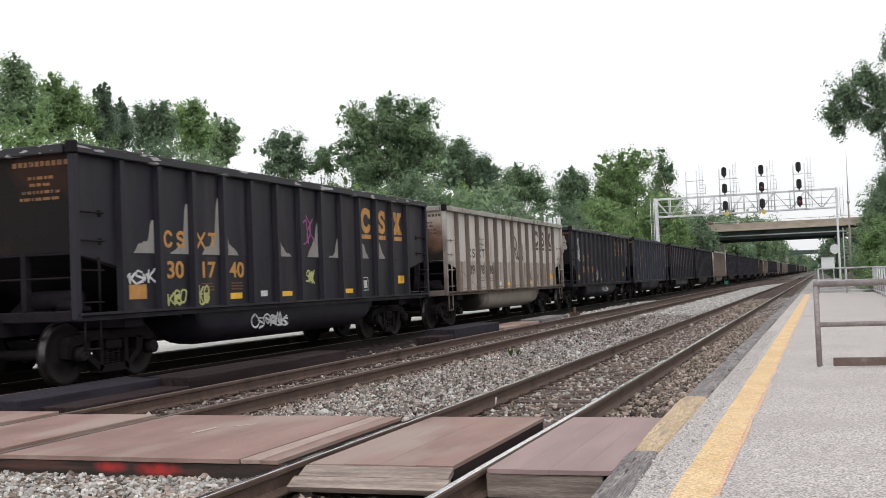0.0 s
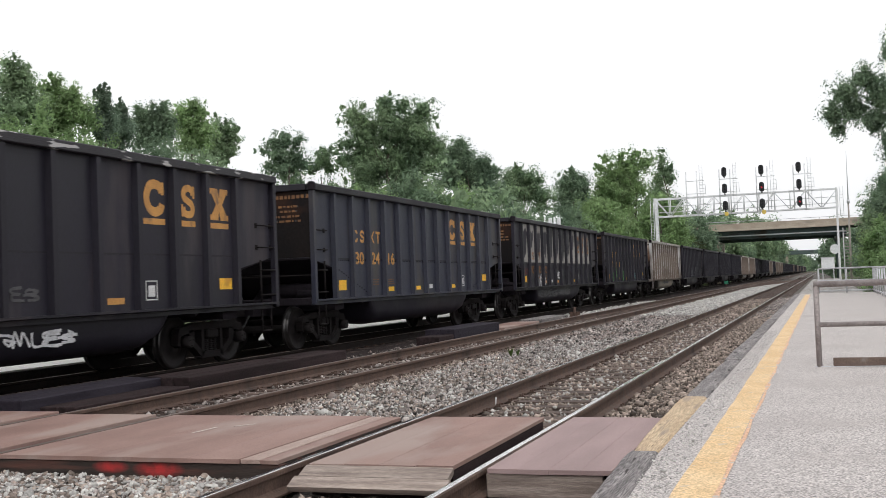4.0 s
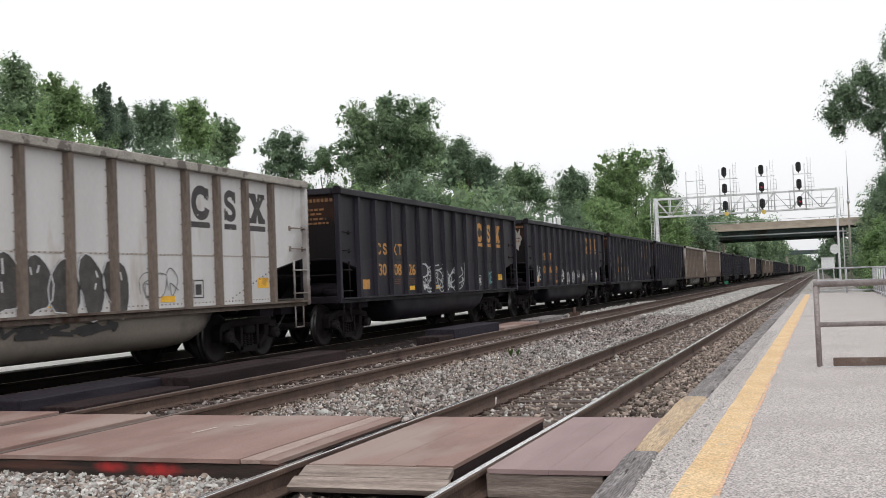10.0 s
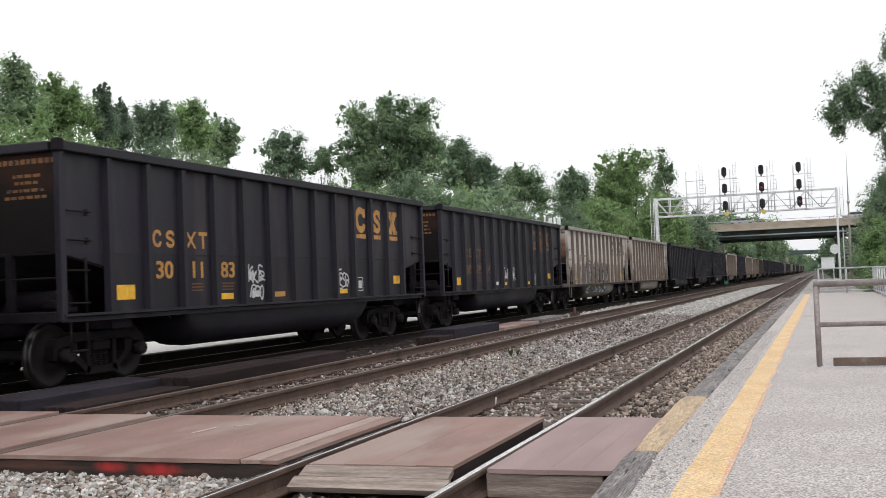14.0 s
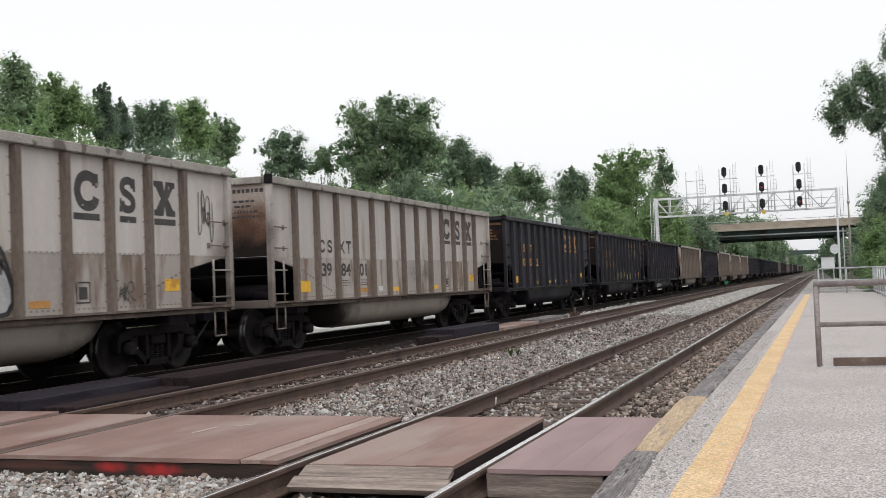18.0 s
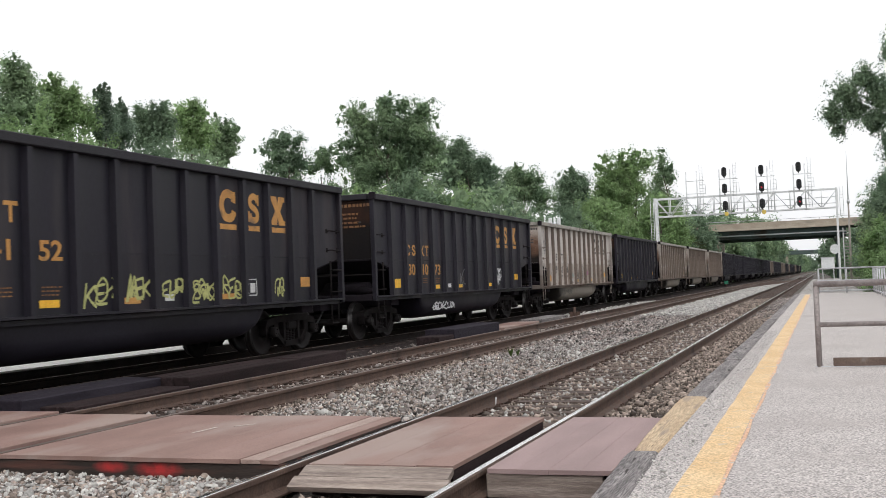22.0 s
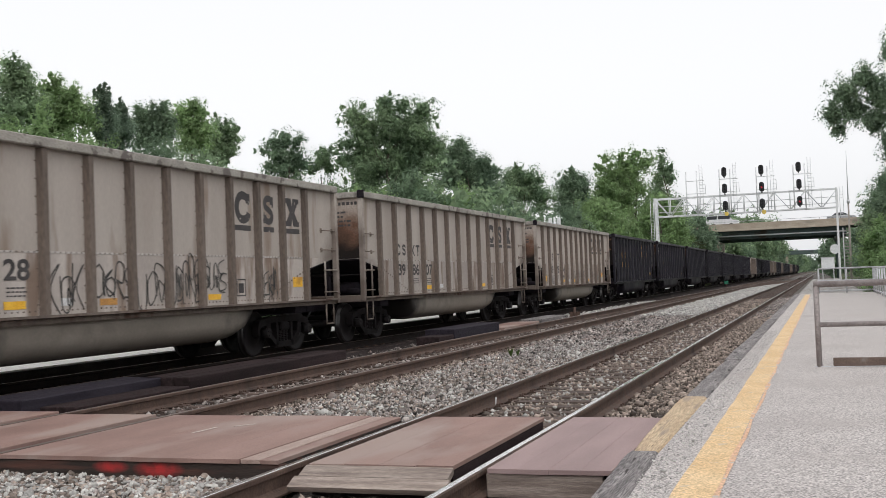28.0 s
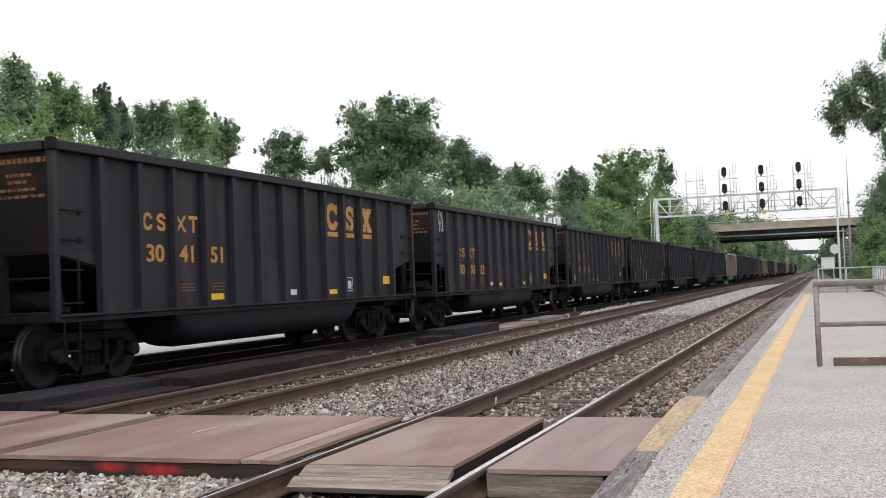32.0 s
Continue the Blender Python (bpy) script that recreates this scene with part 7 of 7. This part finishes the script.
for i in range(5):
    y = 0.9 + 2.45 * i
    bm = B()
    low = 7.0 if i == 0 else 6.69
    box(bm, -17.5, 4.0, y - 0.03, y + 0.03, low, 8.24)
    box(bm, -17.5, 4.0, y - 0.22, y + 0.22, low - 0.05, low)
    box(bm, -17.5, 4.0, y - 0.22, y + 0.22, 8.24, 8.279)
    for q in range(14):
        box(bm, -17.4 + q * 1.6, -17.36 + q * 1.6, y - 0.2, y - 0.031, low, 8.24)
    part("girder", bm, M["girder"], bri)
part("pier", box(B(), -17.9, -16.1, 0.4, 11.2, -0.5, 6.63, 0.05), M["old_concrete"], bri)
part("bearing", box(B(), -16.9, -16.2, 0.30, 0.39, 6.2, 6.93, 0.02), M["concrete"], bri)
for y in (0.9, 5.8, 10.7):
    part("column", box(B(), 2.35, 2.8, y - 0.25, y + 0.25, -0.5, 6.1, 0.03), M["girder"], bri)
part("pier_cap", box(B(), 2.1, 3.1, 0.3, 11.3, 6.1, 6.63, 0.04), M["girder"], bri)
part("service_pipe", tube(B(), (-17.4, 0.45, 7.42), (3.9, 0.45, 7.42), 0.13, n=10), M["galv"], bri, "pale service pipe under the deck")
for s, x0, x1 in ((-1, -640, -18.0), (1, 6.5, 640)):
    bm = B()
    extrude_poly(bm, [(-14, -0.6), (-0.4, 8.25), (11.9, 8.25), (25, -0.6)], "x", x0, x1)
    part("embankment", bm, M["soil"], bri, "grassy road embankment")
steel = thing("stair_tower", pose(3.9, 183.5, -0.5), "grey steel utility frame beside the bridge pier", "frame")
for x in (-0.45, 0.45):
    part("upright", box(B(), x - 0.08, x + 0.08, -0.08, 0.08, 0, 8.4), M["galv"], steel)
for i in range(15):
    part("rung", box(B(), -0.37, 0.37, -0.12, 0.12, 0.6 + 0.52 * i, 0.72 + 0.52 * i), M["pipe_brown"], steel)
far = thing("far_bridge", pose(0, 470, 0), "dark low bridge far down the line", "bridge", "", "structure")
part("span", box(B(), -60, 40, 0, 8, 8.0, 9.6), M["girder"], far)
for x in (-14, 4):
    part("pier", box(B(), x - 0.8, x + 0.8, 1, 7, -0.5, 7.99), M["old_concrete"], far)


# ---- road vehicles ----
def vehicle(kind, paint, label):
    v = thing("car" if kind != "van" else "van", pose(0, 0, ROAD_Z), label, "car" if kind != "van" else "van", "vehicles on the bridge")
    prof = {"sedan": ([(-2.3, 0.3), (-2.3, 0.75), (-2.1, 0.92), (-1.3, 0.98), (1.0, 0.95), (2.0, 0.82), (2.3, 0.62), (2.3, 0.3)], [(-1.55, 0.95), (-0.85, 1.42), (0.35, 1.45), (1.1, 0.95)]),
            "suv": ([(-2.3, 0.35), (-2.32, 0.95), (-2.2, 1.1), (1.0, 1.1), (2.1, 0.98), (2.3, 0.75), (2.3, 0.35)], [(-2.2, 1.08), (-2.0, 1.68), (0.2, 1.72), (1.05, 1.08)]),
            "van": ([(-2.7, 0.35), (-2.75, 1.15), (-2.65, 1.3), (1.3, 1.3), (2.4, 1.12), (2.65, 0.85), (2.65, 0.35)], [(-2.65, 1.28), (-2.55, 2.05), (0.75, 2.08), (1.6, 1.28)])}[kind]
    bm = B()
    extrude_poly(bm, prof[0], "y", -0.9, 0.9)
    bmesh.ops.bevel(bm, geom=bm.edges[:], offset=0.05, segments=2, affect="EDGES")
    part("body", bm, paint, v)
    bm = B()
    extrude_poly(bm, prof[1], "y", -0.78, 0.78)
    bmesh.ops.bevel(bm, geom=bm.edges[:], offset=0.06, segments=2, affect="EDGES")
    part("cabin", bm, paint, v)
    (a, z0), (b, z1), (c, _), (d, _) = prof[1]
    m_ = (b + c) / 2 + 0.1
    for s in (-1, 1):
        for p in (((a + b) / 2 + 0.12, m_ - 0.06), (m_ + 0.06, (c + d) / 2 - 0.02)):
            bm = B()
            extrude_poly(bm, [(p[0] - (0.12 if p[0] < m_ else 0), z0 + 0.1), (p[1] + (0.14 if p[0] > m_ else 0), z0 + 0.1), (p[1], z1 - 0.09), (p[0], z1 - 0.09)], "y", s * 0.782, s * 0.79)
            part("window", bm, M["car_glass"], v)
    for x in (-1.45, 1.45):
        for s in (-1, 1):
            w = part("wheel", tube(B(), (x, s * 0.72, 0.33), (x, s * 0.92, 0.33), 0.33, n=18), M["black_rubber"], v)
            part("rim", tube(B(), (x, s * 0.921, 0.33), (x, s * 0.93, 0.33), 0.2, n=14), M["galv"], w)
    return v


vehicles = []
for kind, paint, label, x, t in [("suv", "car_red", "dark red car driving over the bridge", -3.3, 0.8), ("sedan", "car_dark", "dark car driving over the bridge", -4.1, 6.5), ("suv", "car_white", "white car driving over the bridge", -10.1, 6.8), ("sedan", "car_silver", "silver car driving over the bridge", -10.0, 8.0), ("sedan", "car_dark", "dark car driving over the bridge", -2.5, 12.5), ("sedan", "car_silver", "silver car driving over the bridge", -4.2, 13.5), ("sedan", "car_silver", "silver car driving over the bridge", -2.5, 14.5), ("sedan", "car_silver", "silver car driving over the bridge", -2.3, 24.5), ("sedan", "car_dark", "dark car driving over the bridge", -2.5, 25.0), ("sedan", "car_silver", "silver car driving over the bridge", -1.0, 27.5), ("sedan", "car_silver", "silver car driving over the bridge", -2.6, 27.7), ("van", "car_white", "white van driving over the bridge", -5.6, 28.5)]:
    vehicles.append((vehicle(kind, M[paint], label), x, t, 188.5))

# ---- signs on the far platform, seen between the cars ----
sg = thing("banner_sign", pose(-18.6, 21.7, 0.1), "purple banner sign with pale bars under a white awning", "sign")
part("board", box(B(), -0.03, 0.03, -1.4, 0.9, 1.0, 1.72, 0.01), M["sign_purple"], sg)
for z, w in ((1.42, 0.55), (1.2, 0.3)):
    part("bar", box(B(), 0.031, 0.035, -0.5, -0.5 + 2 * w, z, z + 0.14), M["white_mark"], sg)
part("awning", extrude_poly(B(), [(-0.5, 2.0), (0.5, 1.85), (0.5, 1.8), (-0.5, 1.95)], "y", -1.6, 1.1), M["white_metal"], sg)
for y in (-1.3, 0.8):
    part("post", tube(B(), (0, y, 0), (0, y, 2.0), 0.05), M["galv"], sg)
gb = thing("litter_bin", pose(-18.4, 23.4, 0.1), "green slatted litter bin on the far platform", "bin")
part("bin_body", box(B(), -0.35, 0.35, -0.4, 0.4, 0.0, 1.0, 0.04), M["sign_green"], gb)
part("bin_hood", box(B(), -0.38, 0.38, -0.43, 0.43, 1.45, 1.95, 0.05), M["sign_green"], gb)
for y in (-0.36, 0.36):
    part("bin_post", tube(B(), (0, y, 0.9), (0, y, 1.5), 0.04), M["sign_green"], gb)
lp = thing("platform_lamp", pose(-16.2, 68, 0.1), "pale post with twin fittings on the far platform", "lamp post")
part("post", tube(B(), (0, 0, 0), (0, 0, 5.3), 0.09, 0.07), M["white_metal"], lp)
for s in (-1, 1):
    part("fitting", box(B(), s * 0.28 - 0.1, s * 0.28 + 0.1, -0.12, 0.12, 4.75, 5.25, 0.03), M["white_metal"], lp)
part("arm", tube(B(), (-0.3, 0, 4.9), (0.3, 0, 4.9), 0.03), M["white_metal"], lp)

# ---- small things on the ballast ----
def weed(x, y, h, seed):
    rng = random.Random(seed)
    t = thing("weed", pose(x, y, -0.2), "small green weed growing in the ballast", "weed", "weeds in the ballast")
    for i in range(7):
        a, l = rng.uniform(0, 6.28), h * rng.uniform(0.6, 1.0)
        dx, dy = math.cos(a) * l * 0.35, math.sin(a) * l * 0.35
        bm = B()
        p = [Vector((0, 0, 0)), Vector((dx * 0.5, dy * 0.5, l * 0.6)), Vector((dx, dy, l))]
        n = Vector((-math.sin(a), math.cos(a), 0)) * 0.02
        v = [bm.verts.new(q) for q in (p[0] - n * 0.4, p[0] + n * 0.4, p[1] + n, p[1] - n, p[2])]
        bm.faces.new((v[0], v[1], v[2], v[3]))
        bm.faces.new((v[3], v[2], v[4]))
        part("blade", bm, M["grass"], t)


weed(-5.91, 20.6, 0.26, 1)
weed(-5.85, 20.9, 0.18, 2)
weed(-1.55, 20.5, 0.12, 3)
st = thing("peg", pose(-3.82, 12.55, -0.21), "thin pale stake beside the rail", "peg")
part("stake", tube(B(), (0, 0, 0), (0.01, 0, 0.13), 0.008, n=6), M["white_metal"], st)

# ---- what moves ----
# how far the train has rolled, by seconds
ROLLED = [(0.0, 0.0), (2.0, 20.47), (4.0, 41.1), (6.0, 61.88), (8.0, 82.78), (10.0, 103.7), (12.0, 124.46), (14.0, 145.27), (16.0, 166.25), (18.0, 187.4), (20.0, 208.78), (22.0, 230.48), (24.0, 252.24), (26.0, 273.95), (28.0, 295.6), (30.0, 317.13), (32.0, 338.69)]
FIRST = 12.883 + HALF                     # centre of the first car at the start
# slack in the couplings, car by car
SLACK = [-0.05, 0.03, 0.26, 0.16, 0.12, 0.05, -0.16, -0.06, 0.07, 0.01, 0.05, -0.04, -0.02, 0.08, -0.16, -0.09, 0.07, 0.02, -0.01, -0.07, 0.1, -0.22, -0.38]


def rolled(t):
    """A smooth curve through ROLLED."""
    i = min(int(t / 2), len(ROLLED) - 2)
    at = lambda j: ROLLED[min(max(j, 0), len(ROLLED) - 1)][1]
    f = t / 2 - i
    m0 = (at(i + 1) - at(i - 1)) / 2 if i > 0 else at(1) - at(0)
    m1 = (at(i + 2) - at(i)) / 2 if i + 2 < len(ROLLED) else at(i + 1) - at(i)
    return (2 * f**3 - 3 * f**2 + 1) * at(i) + (f**3 - 2 * f**2 + f) * m0 + (3 * f**2 - 2 * f**3) * at(i + 1) + (f**3 - f**2) * m1


def motions():
    times = [i * 0.5 for i in range(65)]
    for k, car in enumerate(train):
        walk(car, [(t, pose(XC3, FIRST + PITCH * k + (SLACK[k] if k < len(SLACK) else 0) - rolled(t), 0)) for t in times])
    steps = [2 * i / FPS for i in range(481)]
    turn = [(t, math.degrees(rolled(t) / WHEEL_R)) for t in steps]
    for k, car in enumerate(train[:len(CARS)]):
        for w in car.children_recursive:
            if w.name.startswith("wheelset"):
                y = w.location.y
                walk(w, [(t, pose(0, y, WHEEL_R, a)) for t, a in turn])
    for v, x0, t0, lane in vehicles:
        walk(v, [(t, pose(x0 + SPEED * (t - t0), lane, ROAD_Z, 0, 0, 0)) for t in (0.0, 16.0, 32.0)])


motions()
